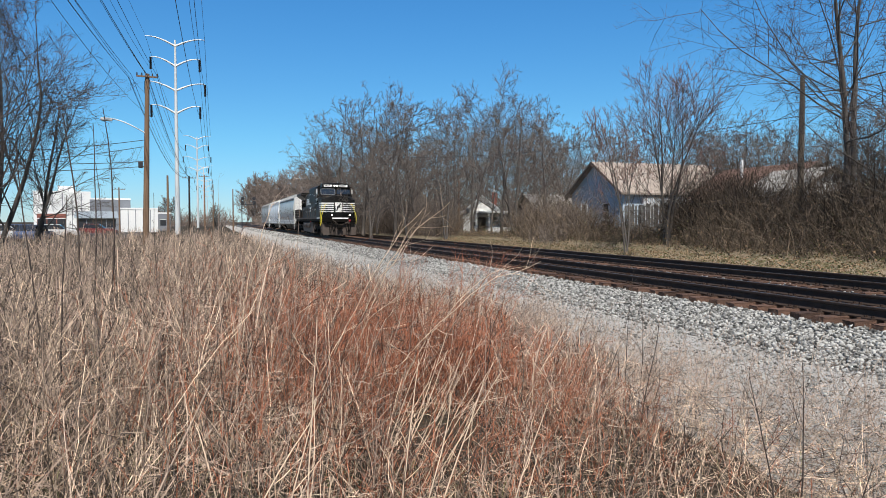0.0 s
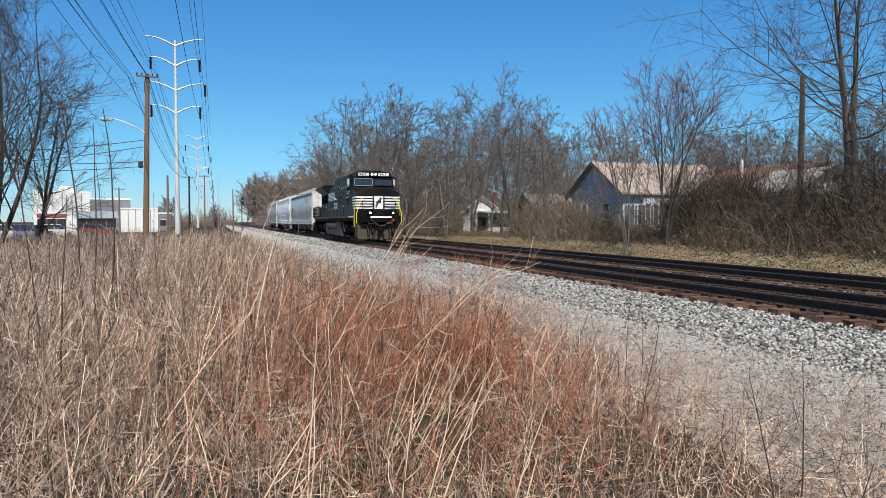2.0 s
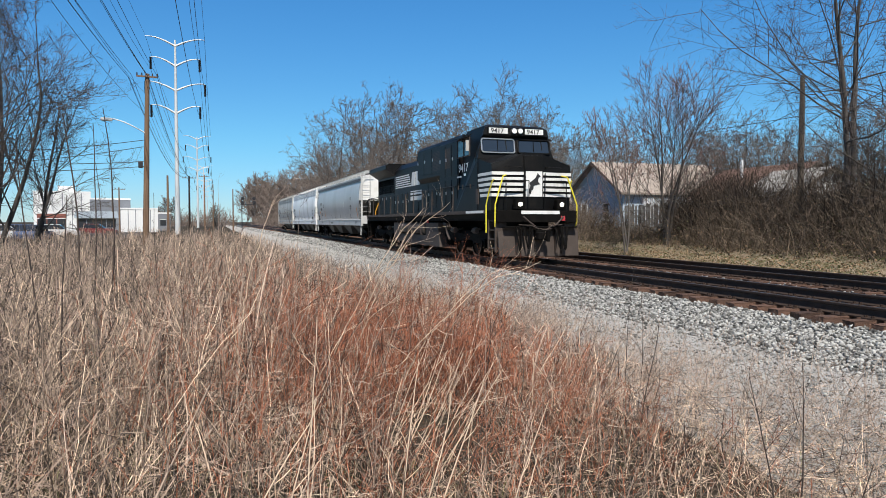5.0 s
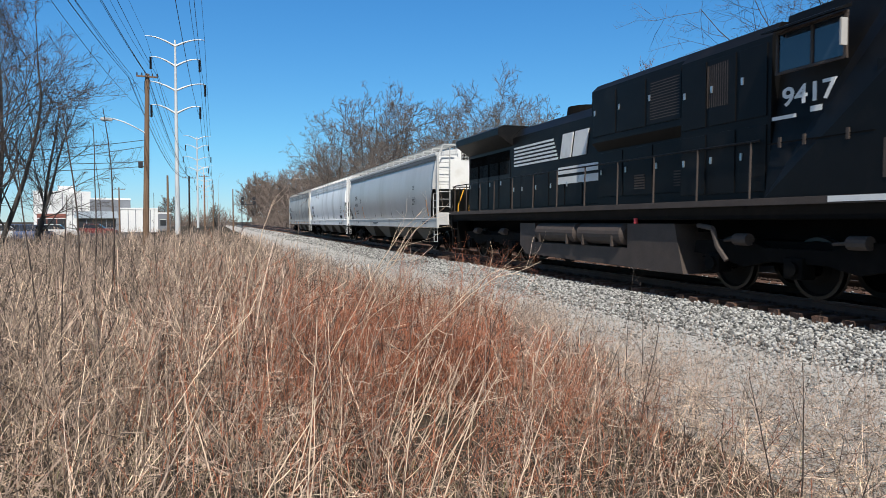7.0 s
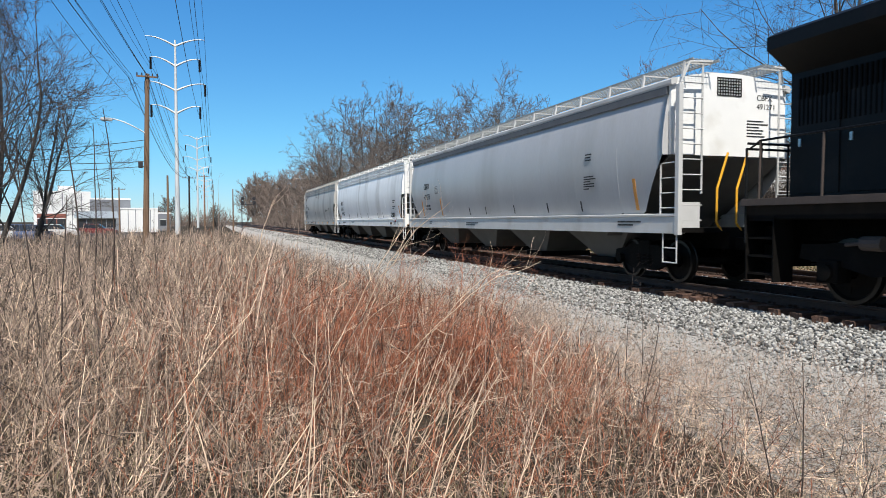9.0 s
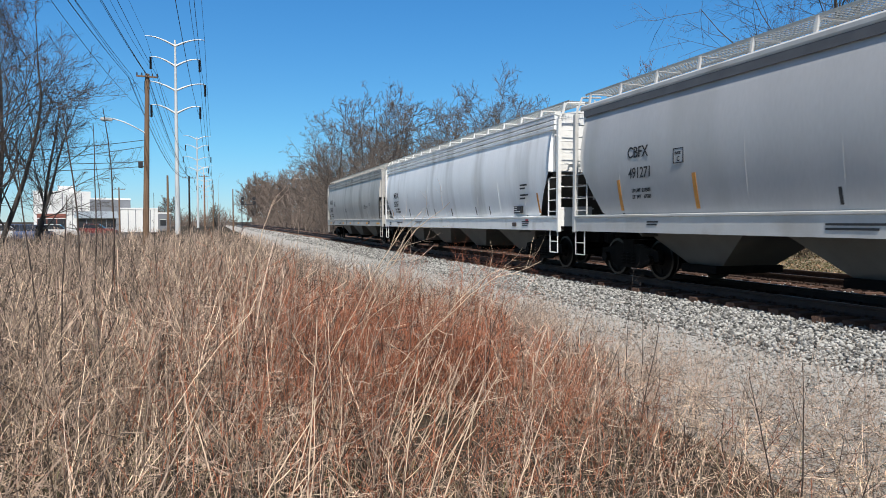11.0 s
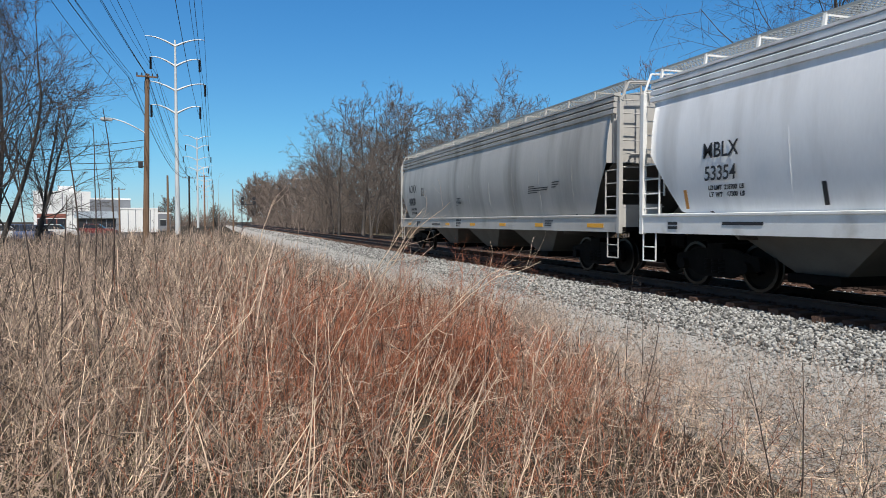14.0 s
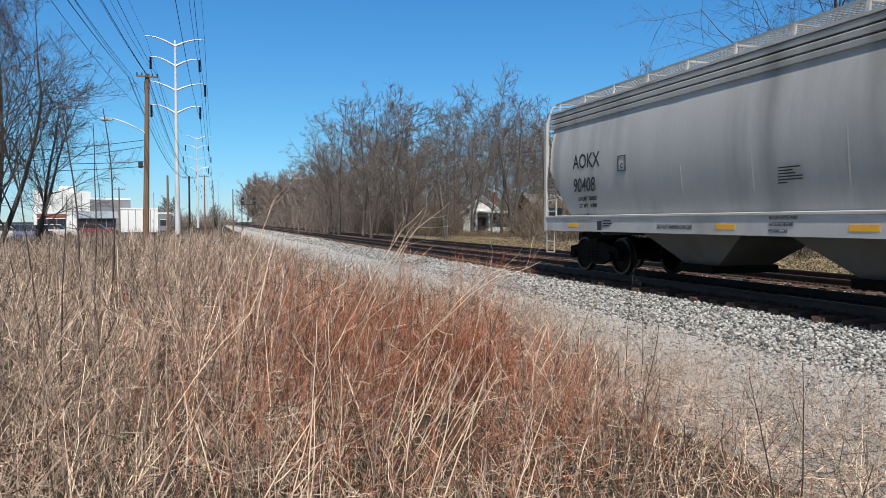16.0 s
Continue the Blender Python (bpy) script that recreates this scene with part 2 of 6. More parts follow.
# many thin stems: lists of (joints, radii), joints (n, m, 3), radii (n, m)
def strips(P, R, sides):
    """Ribbons (2) or open tubes (3 and more) along n bent lines, as vertices and quads."""
    n, m = R.shape
    d = np.gradient(P, axis=1)
    d /= np.linalg.norm(d, axis=2, keepdims=True) + 1e-9
    rs = np.random.RandomState(n)
    ref = rs.randn(n, 1, 3)
    u = np.cross(d, ref)
    u /= np.linalg.norm(u, axis=2, keepdims=True) + 1e-9
    if sides == 2:
        ring = [u, -u]
    else:
        v = np.cross(d, u)
        ring = [u * math.cos(2 * math.pi * k / sides) + v * math.sin(2 * math.pi * k / sides) for k in range(sides)]
    V = np.stack([P + w * R[..., None] for w in ring], 2)
    k = len(ring)
    a = (np.arange(n)[:, None] * m + np.arange(m - 1)[None]).ravel() * k
    pairs = [(0, 1)] if sides == 2 else [(q, (q + 1) % k) for q in range(k)]
    Q = np.concatenate([np.stack([a + p, a + q, a + k + q, a + k + p], 1) for p, q in pairs])
    return V.reshape(-1, 3), Q


def stems_mesh(name, lines, mat, sides=3, parent=None, label=""):
    vs, qs, off = [], [], 0
    for P, R in lines:
        v, q = strips(np.asarray(P, float), np.asarray(R, float), sides)
        vs.append(v)
        qs.append(q + off)
        off += len(v)
    return array_mesh(name, np.concatenate(vs), np.concatenate(qs), mat, parent, label)


def thing(ob, label, category, group="", kind=""):
    return tagged(ob, label, category, group, kind)


# ---- ground ----
def ground_z(x, y):
    """Height of the land: flat by the camera, ballast bed under both tracks, a low bank beyond them."""
    x = np.asarray(x, float)
    pts_x = [-4000, -30, 0, 6.9, 8.75, 16.1, 17.0, 20.5, 25.0, 32.0, 60.0, 4000]
    pts_z = [-0.45, -0.45, -0.45, -0.45, -0.36, -0.36, -0.42, 0.05, 0.75, 0.95, 1.2, 1.2]
    z = np.interp(x, pts_x, pts_z)
    bank = np.clip((x - 17) / 6, 0, 1) * np.clip((np.asarray(y, float) - 45) / 25, 0, 1)
    return z * (1 - bank) + (-0.15) * bank


def build_ground():
    xs = np.concatenate([[-3000, -800, -250, -90, -40], np.arange(-20, 40.1, 0.75), [48, 60, 90, 250, 800, 3000]])
    ys = np.concatenate([[-2500, -600, -150, -50, -20], np.arange(-8, 60, 1.5), [66, 75, 90, 110, 140, 190, 260, 400, 800, 1600, 4000]])
    gx, gy = np.meshgrid(xs, ys)
    gz = ground_z(gx, gy)
    rs = np.random.RandomState(2)
    soft = ((gx < 3.4) | (gx > 17.5)) & (np.abs(gx) < 45) & (gy < 70)
    gz = gz + np.where(soft, rs.randn(*gx.shape) * 0.03, 0)
    v = np.stack([gx, gy, gz], -1).reshape(-1, 3)
    nx, ny = len(xs), len(ys)
    i, j = np.meshgrid(np.arange(nx - 1), np.arange(ny - 1))
    a = (j * nx + i).ravel()
    q = np.stack([a, a + 1, a + 1 + nx, a + nx], 1)
    ob = array_mesh("ground", v, q, M_ground)
    tagged(ob, "dry brown soil with thatch and thin grass", "ground", kind="structure")
    # service path of fine gravel beside the track
    py = np.concatenate([np.arange(-8, 60, 1.5), np.arange(60, 400, 20)])
    rs = np.random.RandomState(4)
    rows = []
    for k in range(9):
        f = k / 8
        px = 3.0 + f * 4.25 + (rs.randn(len(py)) * 0.26 - 0.05 if k == 1 else 0)
        rows.append(np.stack([np.broadcast_to(px, py.shape), py, np.full(len(py), GROUND + (-0.06 if k == 0 else 0.012 if k == 1 else 0.03))], 1))
    v = np.concatenate(rows)
    n = len(py)
    i, j = np.meshgrid(np.arange(n - 1), np.arange(8))
    a = (j * n + i).ravel()
    ob = array_mesh("path", v, np.stack([a, a + n, a + n + 1, a + 1], 1), M_path)
    tagged(ob, "pale fine-gravel service path beside the track", "path", kind="structure")
    # strip of dead leaves and straw between the far track and the brush
    ly = np.concatenate([np.arange(-8, 60, 1.5), np.arange(60, 140, 10)])
    rows = []
    for k, px in enumerate(np.linspace(17.2, 21.6, 9)):
        lx = px + (rs.randn(len(ly)) * 0.12 if 0 < k < 8 else 0) + np.zeros(len(ly))
        rows.append(np.stack([lx, ly, ground_z(lx, ly) + 0.035 + rs.rand(len(ly)) * 0.05 - (0.09 if k in (0, 8) else 0)], 1))
    n = len(ly)
    i, j = np.meshgrid(np.arange(n - 1), np.arange(8))
    a = (j * n + i).ravel()
    ob = array_mesh("bank_verge", np.concatenate(rows), np.stack([a, a + n, a + n + 1, a + 1], 1), M_litter)
    tagged(ob, "verge strewn with straw-coloured dead leaves", "verge", kind="structure")
    # ballast bed: one long profile
    prof = [(6.75, -0.46), (7.1, -0.41), (8.85, -0.32), (9.15, -0.30), (X0, -0.25), (X1, -0.235), (15.9, -0.25), (16.1, -0.27), (17.4, -0.40)]
    ys2 = np.concatenate([np.arange(-10, 60, 2.0), np.arange(60, 700, 20), [1200.0, 2500.0]])
    v = np.array([(x, y, z) for x, z in prof for y in ys2])
    n = len(ys2)
    i, j = np.meshgrid(np.arange(n - 1), np.arange(len(prof) - 1))
    a = (j * n + i).ravel()
    ob = array_mesh("ballast_bed", v, np.stack([a, a + n, a + n + 1, a + 1], 1), M_ballast_bed)
    tagged(ob, "bed of grey crushed-stone railway ballast", "ballast", kind="structure")


build_ground()


def rail_profile():
    half = [(0.076, 0.0), (0.076, 0.012), (0.02, 0.028), (0.009, 0.045), (0.009, 0.125), (0.034, 0.138), (0.037, 0.168), (0.03, 0.178)]
    return [(x, z - 0.178) for x, z in half] + [(-x, z - 0.178) for x, z in reversed(half)]


def build_track(cx, label):
    track = empty("railway_track", pose(cx, 0, 0))
    thing(track, label, "railway track", "railway tracks")
    for side in (-1, 1):
        bm = bm_new()
        prism(bm, [(side * 0.7535 + u, w) for u, w in rail_profile()], "y", -12, 900)
        rail = part("rail", bm, M_rail, track, "rust-brown steel rail")
        bm = bm_new()
        box(bm, side * 0.7535 - 0.027, side * 0.7535 + 0.027, -12, 900, -0.002, 0.002)
        part("running_surface", bm, M_railhead, rail, "worn shiny top of the rail")
    return track


track_near = build_track(X0, "near railway track, brown rails on wooden ties")
track_far = build_track(X1, "second railway track, brown rails on wooden ties")


# ---- the train ----
SIDE = Matrix(((0, 0, -1, 0), (-1, 0, 0, 0), (0, 1, 0, 0), (0, 0, 0, 1)))   # lettering on the flank that faces the camera
FRONT = Matrix(((1, 0, 0, 0), (0, 0, -1, 0), (0, 1, 0, 0), (0, 0, 0, 1)))   # lettering on a face that looks to -y


def on_side(lat, y, z):
    return Matrix.Translation((lat, y, z)) @ SIDE


def on_front(x, y, z):
    return Matrix.Translation((x, y, z)) @ FRONT


def bars(name, mat, parent, lat, y, z, widths, height, gap, label=""):
    """Unreadable lettering as plain bars, row under row."""
    bm = bm_new()
    for i, w in enumerate(widths):
        box(bm, lat - 0.003, lat + 0.003, y - w, y, z - i * gap - height, z - i * gap)
    return part(name, bm, mat, parent, label)


WHEELSETS = []


def wheelset(parent, y, r):
    """Two wheels on an axle; turns as the train rolls."""
    e = empty("wheelset", pose(0, y, r))
    e.parent = parent
    for s in (-1, 1):
        bm = bm_new()
        prof = [(0.10, -0.10), (0.13, 0.06), (0.5 * r + 0.02, 0.03), (r - 0.10, 0.02), (r - 0.06, 0.065), (r, 0.062), (r + 0.002, -0.04), (r + 0.026, -0.05), (r + 0.026, -0.068), (r - 0.07, -0.07), (r - 0.10, -0.03), (0.5 * r, -0.02)]
        n = 28
        rings = []
        for k in range(n):
            a = 2 * math.pi * k / n
            rings.append([bm.verts.new((s * (0.755 + w), q * math.cos(a), q * math.sin(a))) for q, w in prof])
        for k in range(n):
            for j in range(len(prof) - 1):
                bm.faces.new((rings[k][j], rings[k][j + 1], rings[(k + 1) % n][j + 1], rings[(k + 1) % n][j]))
        bmesh.ops.recalc_face_normals(bm, faces=bm.faces[:])
        for f in bm.faces:
            c = f.calc_center_median()
            rad = math.hypot(c.y, c.z)
            f.material_index = 1 if rad > r - 0.035 else 0
        # chalk mark and plate holes show the turning
        box(bm, s * 0.79, s * 0.802, -0.02, 0.02, r * 0.45, r * 0.72)
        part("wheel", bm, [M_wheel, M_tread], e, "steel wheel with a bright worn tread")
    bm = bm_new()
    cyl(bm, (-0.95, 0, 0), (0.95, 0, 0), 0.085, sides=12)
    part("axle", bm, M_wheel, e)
    WHEELSETS.append((e, y, r))
    return e


def handrail(name, parent, points, mat, r=0.018, label=""):
    bm = bm_new()
    pipe(bm, [Vector(p) for p in points], r, 7)
    return part(name, bm, mat, parent, label)


def loco_truck(parent, cy):
    truck = empty("truck", pose(0, cy, 0))
    truck.parent = parent
    for s in (-1, 1):
        bm = bm_new()
        out = [(-2.55, 0.72), (-2.5, 0.95), (-1.2, 1.02), (-0.7, 0.86), (0.7, 0.86), (1.2, 1.02), (2.5, 0.95), (2.55, 0.72), (1.75, 0.62), (1.2, 0.5), (0.6, 0.62), (-0.6, 0.62), (-1.2, 0.5), (-1.75, 0.62)]
        prism(bm, out, "x", s * 1.12, s * 1.27)
        for a in (-1.95, 0.0, 1.95):
            box(bm, s * 1.05, s * 1.34, a - 0.2, a + 0.2, 0.36, 0.72, 0.03)
            cyl(bm, (s * 1.2, a, 0.53), (s * 1.4, a, 0.53), 0.13, sides=12)
            for d in (-0.32, 0.32):
                for k in range(5):
                    cyl(bm, (s * 1.19, a + d, 0.62 + k * 0.055), (s * 1.19, a + d, 0.65 + k * 0.055), 0.085, sides=10)
        part("side_frame", bm, M_grime, truck, "grimy cast side frame with springs and bearing boxes")
        for a in (-1.2, 1.2):
            bm = bm_new()
            cyl(bm, (s * 1.33, a - 0.22, 1.0), (s * 1.33, a + 0.12, 1.0), 0.11, sides=12)
            cyl(bm, (s * 1.33, a + 0.12, 1.0), (s * 1.33, a + 0.42, 0.97), 0.03, sides=8)
            part("brake_cylinder", bm, M_tank, truck, "dusty brake cylinder with a push rod")
    mesh_box("bolster", M_grime, truck, -1.05, 1.05, -2.2, 2.2, 0.68, 0.98, bevel=0.03)
    for a in (-1.95, 0.0, 1.95):
        wheelset(parent, cy + a, 0.53)
    return truck


def build_locomotive():
    L = empty("locomotive", pose(X0, -3.07, 0))
    thing(L, "black diesel freight locomotive with white nose stripes", "locomotive")
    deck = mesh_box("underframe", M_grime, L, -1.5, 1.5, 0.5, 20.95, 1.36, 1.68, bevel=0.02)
    for s in (-1, 1):
        bm = bm_new()
        box(bm, s * 1.57 - 0.02, s * 1.57 + 0.02, 1.25, 20.95, 1.60, 1.72, 0.006)
        part("side_sill", bm, M_tank, deck, "dusty grey walkway edge")
        mesh_box("sill_stripe", M_white, deck, s * 1.594 - 0.004, s * 1.594 + 0.004, 1.45, 3.2, 1.625, 1.715, label="white stripe on the sill")
    bm = bm_new()
    box(bm, -1.5, 1.5, 0.5, 20.9, 1.68, 1.715)
    part("walkway", bm, M_grime, L)
    # nose
    bm = bm_new()
    # three ribs: lower at the shoulders than at the middle
    ribs = []
    for x, dy, top in ((-1.5, 0.10, 0.0), (-0.38, -0.02, 0.36), (0.38, -0.02, 0.36), (1.5, 0.10, 0.0)):
        prof = [(1.28 + dy, 1.72), (1.22 + dy, 3.10), (1.25 + dy, 3.30 + top), (2.9, 3.64 + top * 0.35), (2.9, 1.72)]
        ribs.append([bm.verts.new((x, y, z)) for y, z in prof])
    for p, q in zip(ribs[:-1], ribs[1:]):
        for k in range(5):
            bm.faces.new((p[k], p[(k + 1) % 5], q[(k + 1) % 5], q[k]))
    bm.faces.new(ribs[0])
    bm.faces.new(ribs[-1])
    bmesh.ops.recalc_face_normals(bm, faces=bm.faces[:])
    nose = part("nose", bm, M_black, L, "black nose with a sloped top")
    nose.location.y = -0.40
    bmn = bm_new()
    box(bmn, -0.36, 0.36, 1.14, 1.32, 1.74, 3.60, 0.015)
    part("nose_door", bmn, M_black, nose)
    for i in range(5):
        z = 2.19 + i * 0.185
        for x0, x1 in ((-1.505, -0.37), (0.37, 1.505)):
            bms = bm_new()
            prism(bms, [(x0, z), (x1, z), (x1, z + 0.105), (x0, z + 0.105)], "y", 1.195, 1.30)
            for v in bms.verts:
                v.co.y += 0.10 * max(0.0, (abs(v.co.x) - 0.37) / 1.13) - 0.03 * (v.co.z - 2.2) / 0.8
            part("stripe", bms, M_white, nose, "white nose stripe")
        for s in (-1, 1):
            bms = bm_new()
            e = 2.36 + i * 0.075
            prism(bms, [(1.31, z), (e, z), (e + 0.04, z + 0.105), (1.31, z + 0.105)], "x", s * 1.492, s * 1.508)
            part("stripe", bms, M_white, nose)
    mesh_box("nose_panel", M_white, nose, -0.31, 0.31, 1.118, 1.142, 2.19, 3.06, label="white panel with a black emblem")
    bm = bm_new()
    prism(bm, [(-0.22, 2.30), (-0.15, 2.52), (-0.17, 2.66), (-0.05, 2.76), (0.06, 2.84), (0.12, 3.0), (0.24, 2.88), (0.16, 2.84), (0.14, 2.70), (0.22, 2.62), (0.12, 2.60), (-0.02, 2.56), (-0.04, 2.44), (-0.10, 2.40), (-0.13, 2.28)], "y", 1.104, 1.12)
    part("emblem", bm, M_ink, nose, "plain black emblem shape")
    for x in (-0.75, 0.75):
        for z in (3.2, 2.5):
            handrail("grab_iron", nose, [(x - 0.28, 1.2, z), (x - 0.28, 1.1, z), (x + 0.28, 1.1, z), (x + 0.28, 1.2, z)], M_black, 0.014)
    for x in (-0.4, 0.4):
        handrail("door_rail", nose, [(x, 1.12, 1.8), (x, 1.08, 3.0)], M_black, 0.016)
    # cab
    bm = bm_new()
    out = [(2.2, 1.72), (2.2, 3.6), (2.36, 4.38), (2.24, 4.46), (2.28, 4.74), (2.5, 4.84), (4.55, 4.84), (4.55, 1.72)]
    prism(bm, out, "x", -1.52, 1.52)
    for v in bm.verts:
        if v.co.z > 4.8:
            v.co.x *= 0.70
        elif v.co.z > 4.7:
            v.co.x *= 0.80
        elif v.co.z > 4.3 and v.co.y < 2.5:
            v.co.x *= 0.86
    cab = part("cab", bm, M_black, L, "black wide cab")
    for x0, x1 in ((-1.32, -0.1), (0.1, 1.32)):
        ws = empty("windshield", pose(0, 0, 0))
        ws.parent = cab
        bm = bm_new()
        prism(bm, [(x0, 3.86), (x1, 3.86), (x1 - 0.03 * np.sign(x1), 4.28), (x0 + 0.03, 4.28)], "y", 2.185, 2.21)
        for v in bm.verts:
            v.co.y += (v.co.z - 3.6) * 0.205 - 0.02
        part("pane", bm, M_glass, ws)
        bm = bm_new()
        def fr(x, z):
            return (x, 2.165 + (z - 3.6) * 0.205 - 0.02, z)
        pipe(bm, [fr(x0 - 0.03, 3.87), fr(x0 - 0.03, 4.26), fr(x0 + 0.03, 4.32), fr(x1 - 0.03, 4.32), fr(x1 + 0.03, 4.26), fr(x1 + 0.03, 3.87), fr(x1 - 0.03, 3.82), fr(x0 + 0.03, 3.82), fr(x0 - 0.03, 3.87)], 0.028, 6)
        part("gasket", bm, M_chrome if x0 < 0 else M_black, ws)
        bm = bm_new()
        pipe(bm, [fr((x0 + x1) / 2, 4.36), fr((x0 + x1) / 2 - 0.02, 3.9)], 0.012, 5)
        part("wiper", bm, M_black, ws)
        bm = bm_new()
        pipe(bm, [fr((x0 + x1) / 2 + 0.3, 4.36), fr((x0 + x1) / 2 + 0.33, 3.95)], 0.012, 5)
        part("wiper", bm, M_black, ws)
    for x0 in (-1.08, 0.34):
        nb = mesh_box("number_board", M_white, cab, x0, x0 + 0.74, 2.21, 2.25, 4.51, 4.71, bevel=0.01, label="white illuminated number board")
        mesh_box("frame", M_black, nb, x0 - 0.05, x0 + 0.79, 2.22, 2.28, 4.47, 4.75, bevel=0.01)
        text("numerals", "9417", 0.225, M_ink, nb, on_front(x0 + 0.07, 2.203, 4.535), squeeze=1.12, thick=0.003)
    for x in (-0.12, 0.12):
        bm = bm_new()
        cyl(bm, (x, 2.12, 4.61), (x, 2.28, 4.61), 0.10, sides=20)
        hl = part("headlight", bm, M_chrome, cab, "round headlight in a bright ring")
        bm = bm_new()
        cyl(bm, (x, 2.105, 4.61), (x, 2.122, 4.61), 0.07, sides=20)
        part("lens", bm, M_lamp, hl, "lit headlight lens")
    for s in (-1, 1):
        sw = empty("side_window")
        sw.parent = cab
        mesh_box("pane", M_glass, sw, s * 1.518, s * 1.53, 3.0, 4.3, 3.8, 4.4)
        bm = bm_new()
        for a in ((3.0, 3.7), (3.6, 3.7), (4.3, 3.7)):
            box(bm, s * 1.53 - 0.02, s * 1.53 + 0.02, a[0] - 0.025, a[0] + 0.025, 3.76, 4.44)
        box(bm, s * 1.53 - 0.02, s * 1.53 + 0.02, 2.97, 4.33, 3.75, 3.79)
        box(bm, s * 1.53 - 0.02, s * 1.53 + 0.02, 2.97, 4.33, 4.41, 4.45)
        part("frame", bm, M_tank, sw)
        bm = bm_new()
        prism(bm, [(s * 1.48, 4.56), (s * 1.80, 4.44), (s * 1.80, 4.41), (s * 1.48, 4.50)], "y", 2.95, 4.4)
        part("awning", bm, M_black, sw)
        mesh_box("mirror", M_sill_c, sw, s * 1.58, s * 1.70, 2.93, 2.96, 3.92, 4.32, label="pale wind deflector beside the window")
        text("road_number", "9417", 0.42, M_white, cab, on_side(-1.527, 4.2, 3.22) if s < 0 else Matrix.Translation((1.527, 2.95, 3.06)) @ Matrix(((0, 0, 1, 0), (1, 0, 0, 0), (0, 1, 0, 0), (0, 0, 0, 1))), "large white road number", 1.25, 0.008)
    bars("small_lettering", M_white, cab, -1.526, 4.4, 3.07, [0.5], 0.06, 0.1)
    bars("small_lettering", M_white, cab, -1.526, 3.62, 3.14, [0.22], 0.09, 0.1)
    mesh_box("panel_seam", M_grime, cab, -1.528, -1.516, 2.5, 4.5, 2.62, 2.64)
    for y in (2.9, 3.7, 4.2):
        mesh_box("latch", M_tank, cab, -1.545, -1.515, y, y + 0.05, 2.55, 2.72)
    mesh_box("access_panel", M_tank, cab, -1.53, -1.512, 2.1, 2.35, 1.95, 2.5, label="grey panel low on the cab side")
    # roof gear
    bm = bm_new()
    box(bm, -0.7, 0.7, 3.0, 4.3, 4.84, 4.93, 0.03)
    part("air_conditioner", bm, M_black, cab)
    bm = bm_new()
    for x, dy in ((-0.1, 0.4), (0.05, 0.5), (0.2, 0.35)):
        cyl(bm, (x, 9.9, 4.98), (x, 9.9 - dy, 5.0), 0.03, 0.09, 10)
    cyl(bm, (0.05, 9.95, 4.76), (0.05, 9.95, 5.0), 0.03)
    part("horn", bm, M_grime, L)
    # auxiliary cab and blower hoods
    bm = bm_new()
    prism(bm, [(-1.4, 1.72), (1.4, 1.72), (1.4, 4.5), (1.2, 4.74), (-1.2, 4.74), (-1.4, 4.5)], "y", 4.56, 6.95)
    aux = part("auxiliary_cab", bm, M_black, L)
    bm = bm_new()
    prism(bm, [(-1.12, 1.72), (1.12, 1.72), (1.12, 3.1), (1.32, 3.3), (1.32, 4.6), (1.15, 4.76), (-1.15, 4.76), (-1.32, 4.6), (-1.32, 3.3), (-1.12, 3.1)], "y", 6.95, 10.6)
    blower = part("blower_hood", bm, M_black, L)
    bm = bm_new()
    prism(bm, [(-0.95, 1.72), (0.95, 1.72), (0.95, 4.12), (0.66, 4.42), (-0.66, 4.42), (-0.95, 4.12)], "y", 10.6, 16.3)
    hood = part("engine_hood", bm, M_black, L, "long black engine hood with doors")
    bm = bm_new()
    prism(bm, [(-0.95, 1.72), (0.95, 1.72), (0.95, 3.86), (1.5, 4.22), (1.5, 4.44), (1.3, 4.54), (-1.3, 4.54), (-1.5, 4.44), (-1.5, 4.22), (-0.95, 3.86)], "y", 16.3, 20.5)
    rad = part("radiator_hood", bm, M_black, L, "black radiator hood with overhanging wings")
    bm = bm_new()
    cyl(bm, (0, 13.1, 4.4), (0, 13.1, 4.68), 0.62, 0.58, 20)
    part("exhaust_stack", bm, M_grime, L)
    bm = bm_new()
    for k in range(3):
        cyl(bm, (-0.35 + k * 0.3, 11.4, 4.42), (-0.35 + k * 0.3, 11.4, 4.62), 0.13, sides=12)
    part("vent", bm, M_grime, L)
    # doors, seams and latches along the hood
    def door(host, lat, y0, y1, z0, z1):
        d = mesh_box("door", M_black, host, lat - 0.016, lat + 0.01, y0, y1, z0, z1, bevel=0.006)
        bm = bm_new()
        box(bm, lat - 0.035, lat - 0.012, y1 - 0.1, y1 - 0.05, (z0 + z1) / 2, (z0 + z1) / 2 + 0.13)
        part("latch", bm, M_chrome, d, "small bright latch")
        return d
    for y0, y1 in ((10.75, 11.6), (11.7, 12.6), (12.7, 13.6), (13.7, 14.6), (14.7, 15.6), (15.65, 16.25)):
        door(hood, -0.952, y0, y1, 1.8, 2.85)
    for y0, y1 in ((7.05, 8.2), (8.3, 9.4), (9.5, 10.5)):
        door(blower, -1.122, y0, y1, 1.95, 3.05)
        door(blower, -1.322, y0, y1, 3.45, 4.5)
    for y0, y1 in ((4.65, 5.3), (5.4, 6.1), (6.2, 6.9)):
        door(aux, -1.402, y0, y1, 1.85, 3.0)
        door(aux, -1.402, y0, y1, 3.15, 4.4)
    for y0 in (16.5, 17.5, 18.5, 19.5):
        door(rad, -0.952, y0, y0 + 0.85, 1.8, 3.4)
    bm = bm_new()
